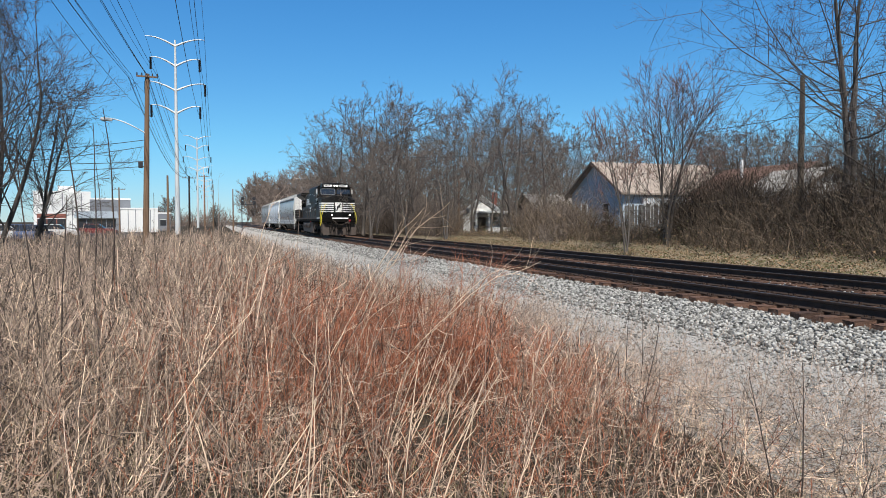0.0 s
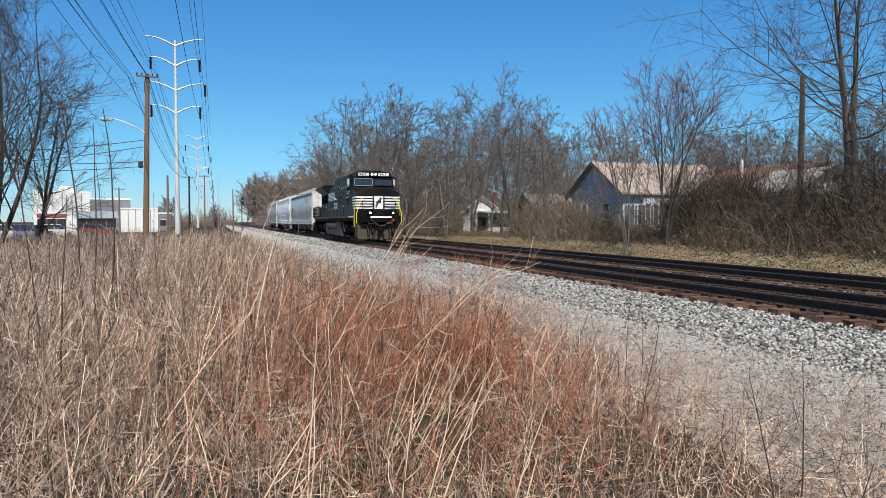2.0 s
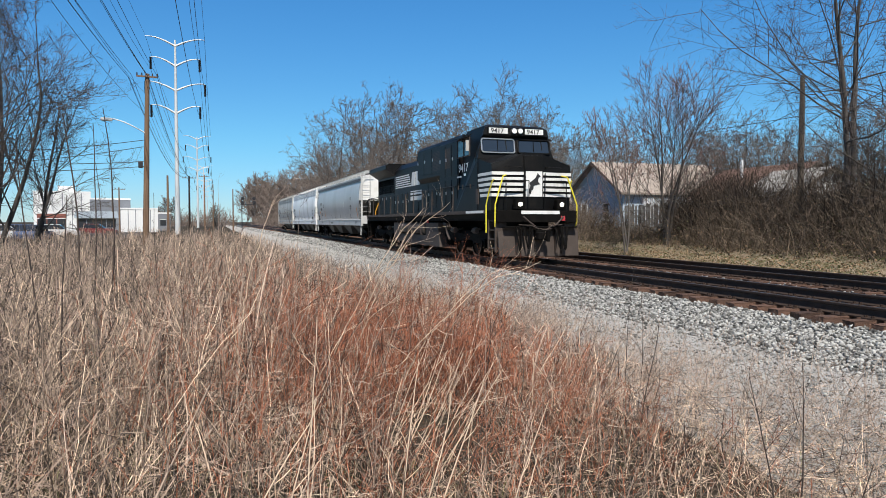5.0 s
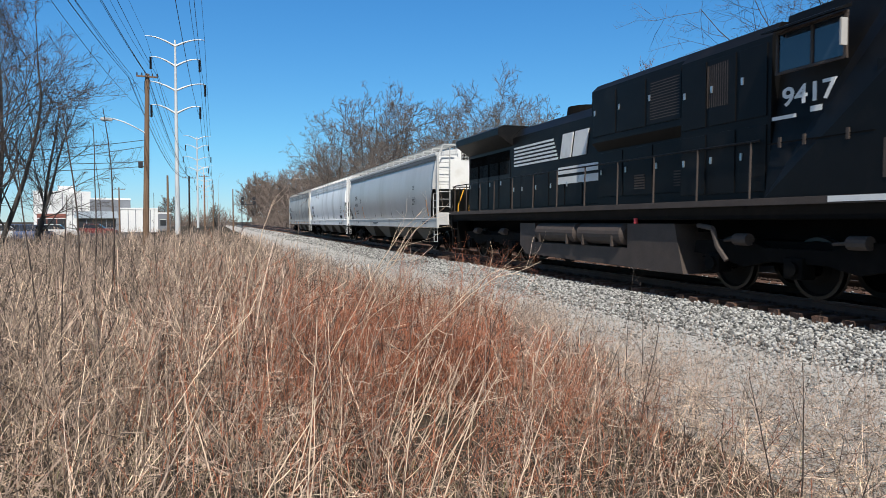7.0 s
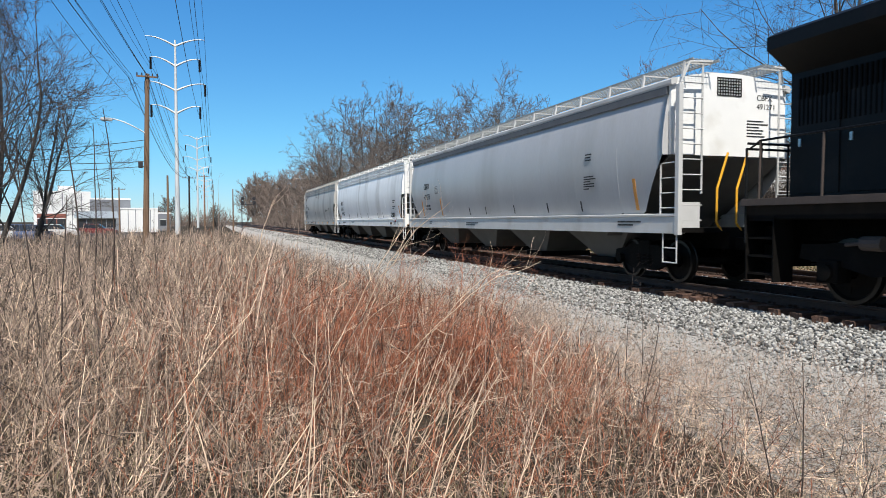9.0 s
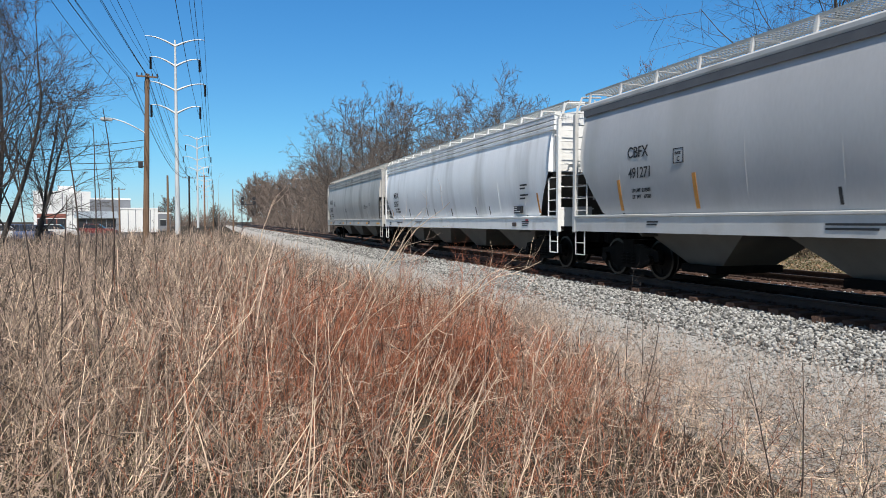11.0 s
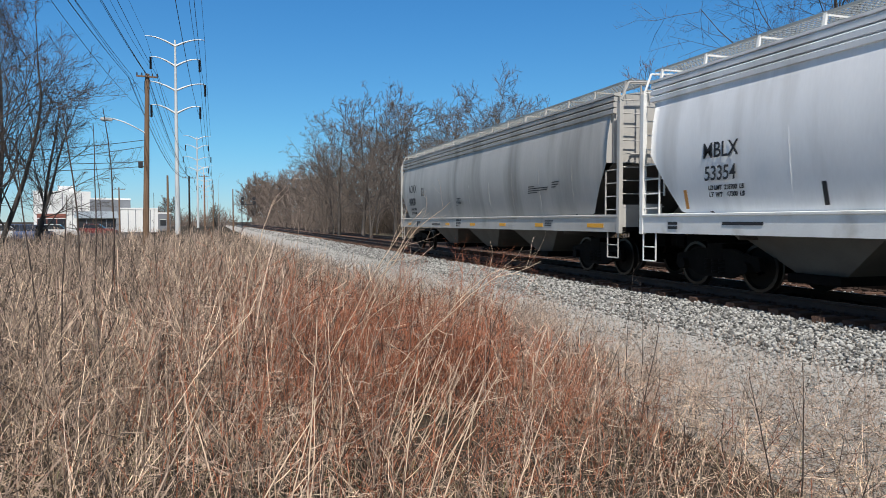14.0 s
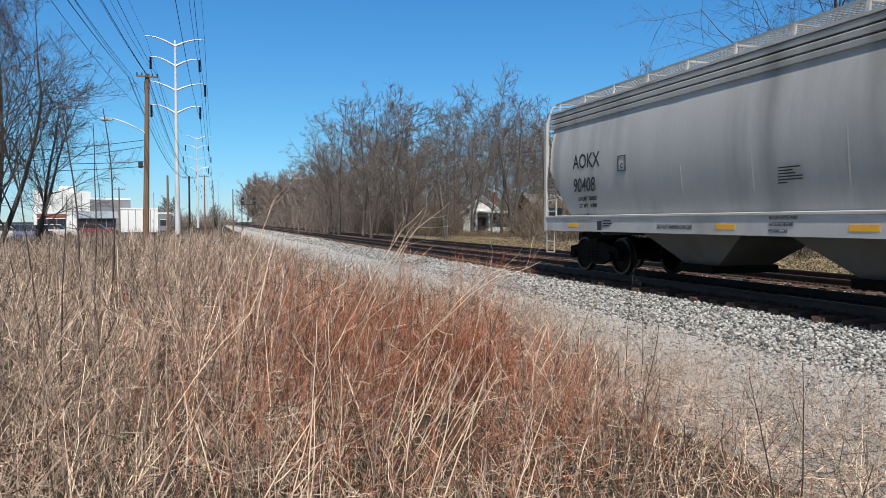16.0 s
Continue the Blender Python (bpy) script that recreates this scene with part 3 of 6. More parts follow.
    for y in np.arange(16.6, 20.3, 0.09):
        box(bm, -0.975, -0.945, y, y + 0.03, 2.95, 3.75)
    part("radiator_grille", bm, M_grime, rad)
    bm = bm_new()
    for k in range(14):
        box(bm, -1.34, -1.318, 7.1, 8.1, 3.55 + k * 0.06, 3.57 + k * 0.06)
    part("louvre", bm, M_tank, blower)
    bm = bm_new()
    for k in range(10):
        box(bm, -1.42, -1.398, 5.6 + k * 0.06, 5.62 + k * 0.06, 3.5, 4.3)
    part("louvre", bm, M_tank, blower)
    for y in (8.95, 7.5):
        bm = bm_new()
        for k in range(6):
            box(bm, -1.155, -1.12, y - 0.38, y + 0.0, 2.08 + k * 0.06, 2.11 + k * 0.06)
        part("louvre", bm, M_tank, blower)
    # stripes and plain shapes where the railway's lettering stands
    for i in range(6):
        mesh_box("stripe", M_white, L, -0.96, -0.951, 13.1 + 0.06 * i, 16.2, 3.14 + i * 0.115, 3.20 + i * 0.115, label="white stripe beside the emblem" if i == 0 else "")
    bm = bm_new()
    prism(bm, [(12.95, 3.14), (12.34, 3.14), (12.18, 3.82), (12.78, 3.82)], "x", -0.978, -0.951)
    prism(bm, [(12.22, 3.14), (11.5, 3.14), (11.34, 3.82), (12.06, 3.82)], "x", -0.978, -0.951)
    part("emblem", bm, M_white, L, "white emblem shape of the railway")
    for z, n, w in ((2.68, 7, 0.27), (2.40, 8, 0.25)):
        mesh_box("name_bar", M_white, L, -0.985, -0.95, 13.05 - n * (w + 0.045), 13.05, z, z + 0.2, label="white bar in place of the railway's name")
    # walkway railing
    rail_y = [4.9, 6.3, 7.7, 9.1, 10.6, 12.1, 13.6, 15.1, 16.6, 17.9, 19.3, 20.6]
    for s in (-1, 1):
        railing = empty("railing")
        railing.parent = L
        for y in rail_y:
            handrail("stanchion", railing, [(s * 1.52, y, 1.7), (s * 1.50, y, 2.72)], M_tank, 0.02)
        handrail("handrail", railing, [(s * 1.5, 4.7, 2.72), (s * 1.5, 20.6, 2.72), (s * 1.5, 20.85, 2.6)], M_black, 0.02)
    # front platform, pilot, steps
    bm = bm_new()
    box(bm, -1.5, 1.5, 0.42, 1.4, 1.30, 1.70, 0.02)
    plat = part("front_platform", bm, M_grime, L)
    for x0, x1 in ((-0.62, 0.82),):
        mesh_box("stripe", M_white, plat, x0, x1, 0.408, 0.422, 1.585, 1.70)
    bm = bm_new()
    prism(bm, [(-1.48, 0.16), (1.48, 0.16), (1.5, 1.0), (1.3, 1.14), (-1.3, 1.14), (-1.5, 1.0)], "y", 0.2, 0.28)
    for v in bm.verts:
        v.co.y += 0.16 * abs(v.co.x) / 1.5 - 0.12 * (1 - (v.co.z / 1.1))
    for x in (-0.9, -0.75, 0.55, 0.8):
        box(bm, x, x + 0.05, 0.16, 0.26, 0.25, 1.05)
    pilot = part("pilot", bm, M_tank, L, "dusty snowplough pilot plate")
    bm = bm_new()
    box(bm, -0.2, 0.2, 0.12, 0.5, 0.72, 1.05, 0.04)
    box(bm, -0.16, 0.16, -0.05, 0.2, 0.70, 0.98, 0.05)
    box(bm, -0.28, -0.1, -0.2, 0.05, 0.72, 0.97, 0.04)
    cyl(bm, (0.12, -0.12, 0.66), (0.12, -0.12, 1.02), 0.07)
    part("coupler", bm, M_grime, L)
    for i, (x, lo, dx) in enumerate(((-0.95, 0.35, 0.2), (-0.7, 0.5, 0.35), (-0.45, 0.42, -0.2), (0.5, 0.4, 0.3), (0.72, 0.5, 0.2), (0.95, 0.38, -0.25))):
        pts = [Vector((x + dx * f, 0.1 - 0.12 * math.sin(f * math.pi), 1.15 - (1.15 - lo) * math.sin(f * math.pi))) for f in np.linspace(0, 1, 9)]
        handrail("air_hose", L, pts, M_grime, 0.025)
    handrail("jumper_cable", L, [Vector((-0.6 + 1.5 * f, 0.3 - 0.15 * math.sin(f * math.pi), 1.5 - 0.45 * math.sin(f * math.pi))) for f in np.linspace(0, 1, 12)], M_tank, 0.028)
    mesh_box("footboard", M_grime, L, -1.35, 1.35, 0.12, 0.4, 1.12, 1.17, bevel=0.01)
    for x in (-0.85, 0.75):
        handrail("uncoupling_lever", L, [(x, 0.1, 1.22), (x * 0.5, 0.06, 1.2), (x * 0.2, 0.0, 1.08)], M_tank, 0.016)
    for x in (-1.15, -0.3, 0.3, 1.12):
        handrail("front_stanchion", L, [(x, 0.5, 1.7), (x, 0.5, 2.72)], M_black, 0.018)
    handrail("front_rail", L, [(-1.15, 0.5, 2.72), (-0.3, 0.5, 2.72)], M_black, 0.018)
    handrail("front_rail", L, [(0.3, 0.5, 2.72), (1.12, 0.5, 2.72)], M_black, 0.018)
    mesh_box("glad_hand", M_red, L, 0.85, 0.99, 0.3, 0.4, 1.35, 1.52, bevel=0.03, label="red tag on the front")
    for x in (-0.62, 0.95):
        bm = bm_new()
        box(bm, x - 0.17, x + 0.17, 0.5, 0.75, 1.75, 2.1, 0.02)
        dl = part("ditch_light", bm, M_grime, L, "ditch light in a dark box")
        bm = bm_new()
        cyl(bm, (x, 0.47, 1.92), (x, 0.52, 1.92), 0.075, sides=18)
        part("lens", bm, M_lamp, dl, "lit ditch light lens")
    for s in (-1, 1):
        for y0, flip in ((0.62, 1), (20.3, 1)):
            steps = empty("steps")
            steps.parent = L
            for k in range(4):
                bm = bm_new()
                box(bm, s * 1.12, s * 1.5, y0, y0 + 0.55, 0.40 + k * 0.31, 0.44 + k * 0.31)
                box(bm, s * 1.12, s * 1.14, y0, y0 + 0.55, 0.40 + k * 0.31, 0.62 + k * 0.31)
                part("step", bm, M_tank if y0 < 5 else M_grime, steps)
            bm = bm_new()
            box(bm, s * 1.1, s * 1.52, y0 - 0.05, y0 - 0.02, 0.3, 1.4)
            part("side_plate", bm, M_tank if y0 < 5 else M_grime, steps)
            bm = bm_new()
            box(bm, s * 1.1, s * 1.52, y0 + 0.57, y0 + 0.6, 0.3, 1.4)
            part("side_plate", bm, M_tank if y0 < 5 else M_grime, steps)
        yy = M_bright_yellow
        handrail("yellow_handrail", L, [(s * 1.52, 0.58, 1.16), (s * 1.54, 0.52, 1.3), (s * 1.54, 0.5, 1.9), (s * 1.22, 0.6, 2.86), (s * 1.05, 0.75, 2.92)], yy, 0.024, "bright yellow grab rail")
        handrail("yellow_handrail", L, [(s * 1.57, 1.24, 0.95), (s * 1.57, 1.24, 1.9), (s * 1.54, 1.10, 2.3), (s * 1.50, 0.86, 2.7), (s * 1.48, 0.78, 2.76)], yy, 0.024, "bright yellow grab rail")
        handrail("rear_handrail", L, [(s * 1.54, 20.88, 0.95), (s * 1.54, 20.88, 2.6), (s * 0.5, 20.9, 2.6)], M_black, 0.022)
    handrail("rear_rail", L, [(-1.5, 20.9, 2.7), (1.5, 20.9, 2.7)], M_black, 0.022)
    for x in (-1.2, -0.6, 0.6, 1.2):
        handrail("rear_stanchion", L, [(x, 20.9, 1.7), (x, 20.9, 2.7)], M_black, 0.02)
    bm = bm_new()
    box(bm, -1.35, 1.35, 20.95, 21.1, 0.5, 1.4, 0.02)
    box(bm, -0.17, 0.17, 21.05, 22.35, 0.72, 1.02, 0.04)
    part("rear_pilot", bm, M_grime, L)
    # fuel tank with air reservoirs
    bm = bm_new()
    prism(bm, [(6.75, 0.26), (7.05, 1.28), (8.75, 1.28), (8.75, 0.72), (13.55, 0.72), (13.55, 1.28), (14.6, 1.28), (14.6, 0.62), (14.2, 0.36)], "x", -1.46, 1.46)
    part("fuel_tank", bm, M_tank, L, "dusty brown-grey fuel tank under the frame")
    for s in (-1, 1):
        for y0, y1 in ((11.15, 13.35), (8.95, 10.9)):
            bm = bm_new()
            cyl(bm, (s * 1.31, y0, 1.03), (s * 1.31, y1, 1.03), 0.26, sides=20)
            cyl(bm, (s * 1.31, y0 - 0.07, 1.03), (s * 1.31, y0, 1.03), 0.17, 0.26, 20)
            cyl(bm, (s * 1.31, y1, 1.03), (s * 1.31, y1 + 0.07, 1.03), 0.26, 0.17, 20)
            for yb in (y0 + 0.3, y1 - 0.3):
                box(bm, s * 1.31 - 0.27, s * 1.31 + 0.27, yb - 0.03, yb + 0.03, 0.74, 1.0)
            part("air_reservoir", bm, M_tank, L, "dusty round air reservoir")
    bm = bm_new()
    cyl(bm, (-1.5, 8.35, 1.28), (-1.5, 8.35, 1.4), 0.05)
    part("filler_cap", bm, M_red, L, "red fuel filler cap")
    handrail("air_pipe", L, [(-1.42, 6.35, 1.25), (-1.46, 5.9, 1.2), (-1.46, 5.75, 0.85), (-1.42, 5.55, 0.6)], M_tank, 0.05)
    loco_truck(L, 4.1)
    loco_truck(L, 17.4)
    bm = bm_new()
    box(bm, -0.9, 0.9, 7, 14.5, 0.5, 1.4)
    box(bm, -0.6, 0.6, 0.8, 20.9, 1.0, 1.4)
    part("centre_frame", bm, M_grime, L)
    return L


def hopper_lat(z):
    f = min(1.0, max(0.0, (z - 1.45) / 2.75))
    return 1.36 + 0.27 * math.sin(math.pi * (0.08 + 0.84 * f))


def build_hopper(org, length, paint, sill_paint, post_paint, label, end_style, bays, bay_pitch, marks):
    H = empty("hopper_car", pose(X0, org, 0))
    thing(H, label, "hopper car", "hopper cars of the train")
    e0, e1 = 0.88, length - 0.88
    rs = np.random.RandomState(int(org))
    ys = np.unique(np.concatenate([np.linspace(e0, e0 + 1.0, 6), np.linspace(e0 + 1.0, e1 - 1.0, 90), np.linspace(e1 - 1.0, e1, 6)]))
    bm = bm_new()
    nz = 15
    dents = [(rs.uniform(2.5, length - 2.5), rs.uniform(1.8, 3.2), rs.uniform(0.25, 0.6), rs.uniform(-0.018, 0.012)) for _ in range(16)]
    for s in (-1, 1):
        rows = []
        for y in ys:
            d = min(y - e0, e1 - y)
            zb = 1.47 + max(0.0, 1.0 - d / 0.85) * 1.25
            row = []
            for k in range(nz):
                z = zb + (4.2 - zb) * k / (nz - 1)
                lat = hopper_lat(z)
                for dy, dz, r, a in dents:
                    lat += a * math.exp(-((y - dy) / (r * 0.5)) ** 2 - ((z - dz) / (r * 1.6)) ** 2)
                row.append(bm.verts.new((s * lat, y, z)))
            rows.append(row)
        # the side sheet folds in to meet the upright end
        for row, at in ((rows[0], 0), (rows[-1], len(rows) + 1)):
            fold = [bm.verts.new((s * 1.44, v.co.y + (0.012 if at else -0.012), v.co.z)) for v in row]
            rows.insert(at, fold)
        for a, b in zip(rows[:-1], rows[1:]):
            for k in range(nz - 1):
                f = bm.faces.new((a[k], b[k], b[k + 1], a[k + 1]))
                f.smooth = True
    bmesh.ops.recalc_face_normals(bm, faces=bm.faces[:])
    for f in bm.faces:
        if abs(f.normal.x) > 0.3 and f.normal.x * f.calc_center_median().x < 0:
            f.normal_flip()
        if abs(f.normal.y) > 0.7:
            f.smooth = False
    body = part("body", bm, paint, H)
    # flanged roof edge, roof and ribs
    for s in (-1, 1):
        bm = bm_new()
        if end_style == "round":
            prism(bm, [(s * 1.40, 4.18), (s * 1.53, 4.13), (s * 1.545, 4.17), (s * 1.545, 4.24), (s * 1.50, 4.28), (s * 1.38, 4.30)], "y", 0.72, length - 0.72)
            part("roof_edge", bm, sill_paint, body)
            bm = bm_new()
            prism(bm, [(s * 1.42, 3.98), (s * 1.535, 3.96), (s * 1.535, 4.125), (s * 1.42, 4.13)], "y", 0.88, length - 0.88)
            # shade below the roof edge is put into this band's colour
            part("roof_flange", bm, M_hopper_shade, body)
        else:
            bm.free()
            for i in range(3):
                z = 3.86 + i * 0.145
                bm = bm_new()
                prism(bm, [(s * 1.44, z), (s * (1.555 - 0.01 * i), z + 0.012), (s * (1.56 - 0.01 * i), z + 0.10), (s * 1.50, z + 0.135), (s * 1.44, z + 0.135)], "y", 0.72, length - 0.72)
                part("roof_flange", bm, paint, body)
            bm = bm_new()
            prism(bm, [(s * 1.36, 4.26), (s * 1.55, 4.28), (s * 1.55, 4.325), (s * 1.36, 4.38)], "y", 0.70, length - 0.70)
            part("roof_edge", bm, sill_paint, body)
    bm = bm_new()
    prof = [(-1.5 + 3.0 * k / 12, 4.27 + 0.2 * (1 - ((k - 6) / 6) ** 2)) for k in range(13)]
    prism(bm, prof + [(1.5, 4.2), (-1.5, 4.2)], "y", 0.874, length - 0.874)
    part("roof", bm, paint, body)
    # ends: upright sheet above, sloping sheet below
    for end in (0, 1):
        def yy(v):
            return v if end == 0 else length - v
        bm = bm_new()
        zlo = 2.72
        outl = [(-1.47, zlo), (1.47, zlo), (1.49, 4.2)] + [(x, z) for x, z in reversed(prof)] + [(-1.49, 4.2)]
        a, b = sorted((yy(0.80), yy(0.87)))
        prism(bm, outl, "y", a, b)
        part("end_sheet", bm, M_end_white if end_style == "round" else post_paint, body, "upright end sheet")
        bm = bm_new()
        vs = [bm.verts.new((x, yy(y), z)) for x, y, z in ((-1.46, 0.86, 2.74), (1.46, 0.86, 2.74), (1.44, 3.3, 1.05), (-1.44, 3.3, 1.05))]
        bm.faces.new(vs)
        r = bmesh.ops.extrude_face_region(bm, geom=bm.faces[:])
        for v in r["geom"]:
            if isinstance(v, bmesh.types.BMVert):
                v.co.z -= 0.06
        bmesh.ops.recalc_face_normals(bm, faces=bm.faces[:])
        part("slope_sheet", bm, M_bay, body, "dark sloping end sheet")
        # platform, posts and ladders
        a, b = sorted((yy(0.42), yy(1.9)))
        bm = bm_new()
        box(bm, -1.5, 1.5, a, b, 1.1, 1.2)
        box(bm, -0.3, 0.3, a, b, 0.75, 1.1)
        part("end_platform", bm, M_grime, H)
        for x in (-1.53, 1.53):
            bm = bm_new()
            a, b = sorted((yy(0.40), yy(0.52)))
            box(bm, x - 0.05, x + 0.05, a, b, 1.05, 4.1, 0.01)
            post = part("corner_post", bm, post_paint, H)
            sx = np.sign(x)
            a, b = sorted((yy(0.43), yy(0.455)))
            mesh_box("corner_plate", post_paint, post, *sorted((x, x - sx * 0.5)), a, b, 1.12, 1.72)
            bm = bm_new()
            pipe(bm, [(x, yy(0.46), 4.08), (x - sx * 0.2, yy(0.42), 4.55), (x - sx * 0.75, yy(0.42), 4.58)], 0.024, 6)
            part("grab_arch", bm, post_paint, post)
            bm = bm_new()
            pipe(bm, [(x - sx * 0.55, yy(0.46), 1.9), (x - sx * 0.55, yy(0.46), 4.5)], 0.022, 6)
            part("ladder_rail", bm, post_paint, post)
            for k in range(10):
                handrail("rung", post, [(x, yy(0.44), 1.35 + k * 0.31), (x - sx * 0.55, yy(0.44), 1.35 + k * 0.31)], post_paint, 0.014)
            bm = bm_new()
            pipe(bm, [(x, yy(1.05), 1.15), (x, yy(1.05), 2.55)], 0.022, 6)
            part("ladder_rail", bm, post_paint, post)
            for k in range(5):
                handrail("rung", post, [(x, yy(0.48), 1.3 + k * 0.31), (x, yy(1.05), 1.3 + k * 0.31)], post_paint, 0.014)
            bm = bm_new()
            pipe(bm, [(x, yy(0.5), 1.1), (x, yy(0.5), 0.48), (x, yy(0.95), 0.48), (x, yy(0.95), 1.1)], 0.016, 6)
            pipe(bm, [(x, yy(0.5), 0.78), (x, yy(0.95), 0.78)], 0.014, 6)
            part("stirrup_step", bm, post_paint, post)
        # coupler
        a, b = sorted((yy(0.0), yy(0.6)))
        bm = bm_new()
        box(bm, -0.13, 0.13, a, b, 0.74, 1.0, 0.03)
        a, b = sorted((yy(-0.08), yy(0.15)))
        box(bm, -0.2, 0.2, a, b, 0.72, 1.02, 0.05)
        part("coupler", bm, M_grime, H)
        # truck
        truck = empty("truck", pose(0, yy(2.25), 0))
        truck.parent = H
        for s in (-1, 1):
            bm = bm_new()
            prism(bm, [(-1.2, 0.42), (-1.15, 0.66), (-0.75, 0.72), (-0.45, 0.80), (0.45, 0.80), (0.75, 0.72), (1.15, 0.66), (1.2, 0.42), (0.85, 0.40), (0.45, 0.24), (-0.45, 0.24), (-0.85, 0.40)], "x", s * 0.99, s * 1.09)
            for a in (-0.89, 0.89):
                cyl(bm, (s * 0.95, a, 0.46), (s * 1.2, a, 0.46), 0.11, sides=12)
            for d in (-0.2, 0, 0.2):
                for k in range(4):
                    cyl(bm, (s * 1.04, d, 0.32 + k * 0.075), (s * 1.04, d, 0.36 + k * 0.075), 0.1, sides=10)
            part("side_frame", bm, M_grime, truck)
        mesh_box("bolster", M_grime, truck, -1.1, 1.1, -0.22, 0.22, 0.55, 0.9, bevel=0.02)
        for a in (-0.89, 0.89):
            wheelset(H, yy(2.25) + a, 0.457)
    # side sills with a bright top ledge
    for s in (-1, 1):
        bm = bm_new()
        prism(bm, [(s * 1.36, 1.08), (s * 1.56, 1.08), (s * 1.56, 1.42), (s * 1.585, 1.44), (s * 1.585, 1.475), (s * 1.40, 1.50), (s * 1.36, 1.48)], "y", 0.46, length - 0.46)
        part("side_sill", bm, sill_paint, H)
    # discharge bays; their dark colour holds underbody shade as well as grime
    c = length / 2
    for i in range(bays):
        y = c + (i - (bays - 1) / 2) * bay_pitch
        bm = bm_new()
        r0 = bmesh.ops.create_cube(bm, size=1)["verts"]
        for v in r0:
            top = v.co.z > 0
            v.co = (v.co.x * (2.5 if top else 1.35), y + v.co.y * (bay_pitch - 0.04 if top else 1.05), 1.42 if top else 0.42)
        bay = part("discharge_bay", bm, M_bay, H, "grimy sloped discharge bay, coloured dark for underbody shade")
        bm = bm_new()
        box(bm, -0.85, 0.85, y - 0.55, y + 0.55, 0.26, 0.42, 0.02)
        part("outlet_gate", bm, M_grime, bay)
    # roof running boards of open grating on brackets
    for s in (-1, 1):
        board = empty("running_board")
        board.parent = H
        bm = bm_new()
        for x in np.arange(0.68, 1.22, 0.09):
            box(bm, s * x - 0.004, s * x + 0.004, 0.45, length - 0.45, 4.615, 4.635)
        for y in np.arange(0.5, length - 0.5, 0.10):
            box(bm, s * 0.92 - 0.3, s * 0.92 + 0.3, y - 0.004, y + 0.004, 4.62, 4.632)
        part("grating", bm, M_grating, board, "open steel grating")
        bm = bm_new()
        for x in (0.6, 1.23):
            box(bm, s * x - 0.012, s * x + 0.012, 0.44, length - 0.44, 4.595, 4.645)
        part("edge_bar", bm, M_grating, board)
        for y in np.linspace(0.7, length - 0.7, 15):
            bm = bm_new()
            prism(bm, [(s * 1.26, 4.30), (s * 1.31, 4.30), (s * 1.25, 4.62), (s * 1.215, 4.62)], "y", y - 0.03, y + 0.03)
            box(bm, s * 0.92 - 0.32, s * 0.92 + 0.32, y - 0.012, y + 0.012, 4.58, 4.61)
            part("bracket", bm, post_paint, board)
    # hatch trough along the crown
    bm = bm_new()
    box(bm, -0.3, 0.3, 1.2, length - 1.2, 4.44, 4.58, 0.03)
    part("hatch_cover", bm, paint, H)
    # weld seams
    for y in np.linspace(2.6, length - 2.6, 9):
        bm = bm_new()
        pts = [(-hopper_lat(z) - 0.001, y + 0.02 * math.sin(z * 2), z) for z in np.linspace(1.55, rs.uniform(2.4, 3.1), 8)]
        pipe(bm, [Vector(q) for q in pts], 0.0035, 4)
        part("weld_seam", bm, paint, body)
    marks(H, length)
    return H


def curved_bar(name, mat, parent, y, z0, z1, w, label=""):
    bm = bm_new()
    rings = []
    for z in np.linspace(z0, z1, 7):
        q = -hopper_lat(z) - 0.006
        rings.append([bm.verts.new(v) for v in ((q, y - w / 2, z), (q, y + w / 2, z), (q + 0.02, y + w / 2, z), (q + 0.02, y - w / 2, z))])
    for a, b in zip(rings[:-1], rings[1:]):
        for k in range(4):
            bm.faces.new((a[k], a[(k + 1) % 4], b[(k + 1) % 4], b[k]))
    bm.faces.new(rings[0])
    bm.faces.new(rings[-1])
    bmesh.ops.recalc_face_normals(bm, faces=bm.faces[:])
    return part(name, bm, mat, parent, label)


def side_text(body, size, parent, y, z, squeeze=0.9, thick=0.004, label=""):
    a, b = hopper_lat(z) , hopper_lat(z + size * 0.7)
    m = on_side(-max(a, b) - 0.006, y, z)
    return text("lettering", body, size, M_ink, parent, m, label, squeeze, thick)


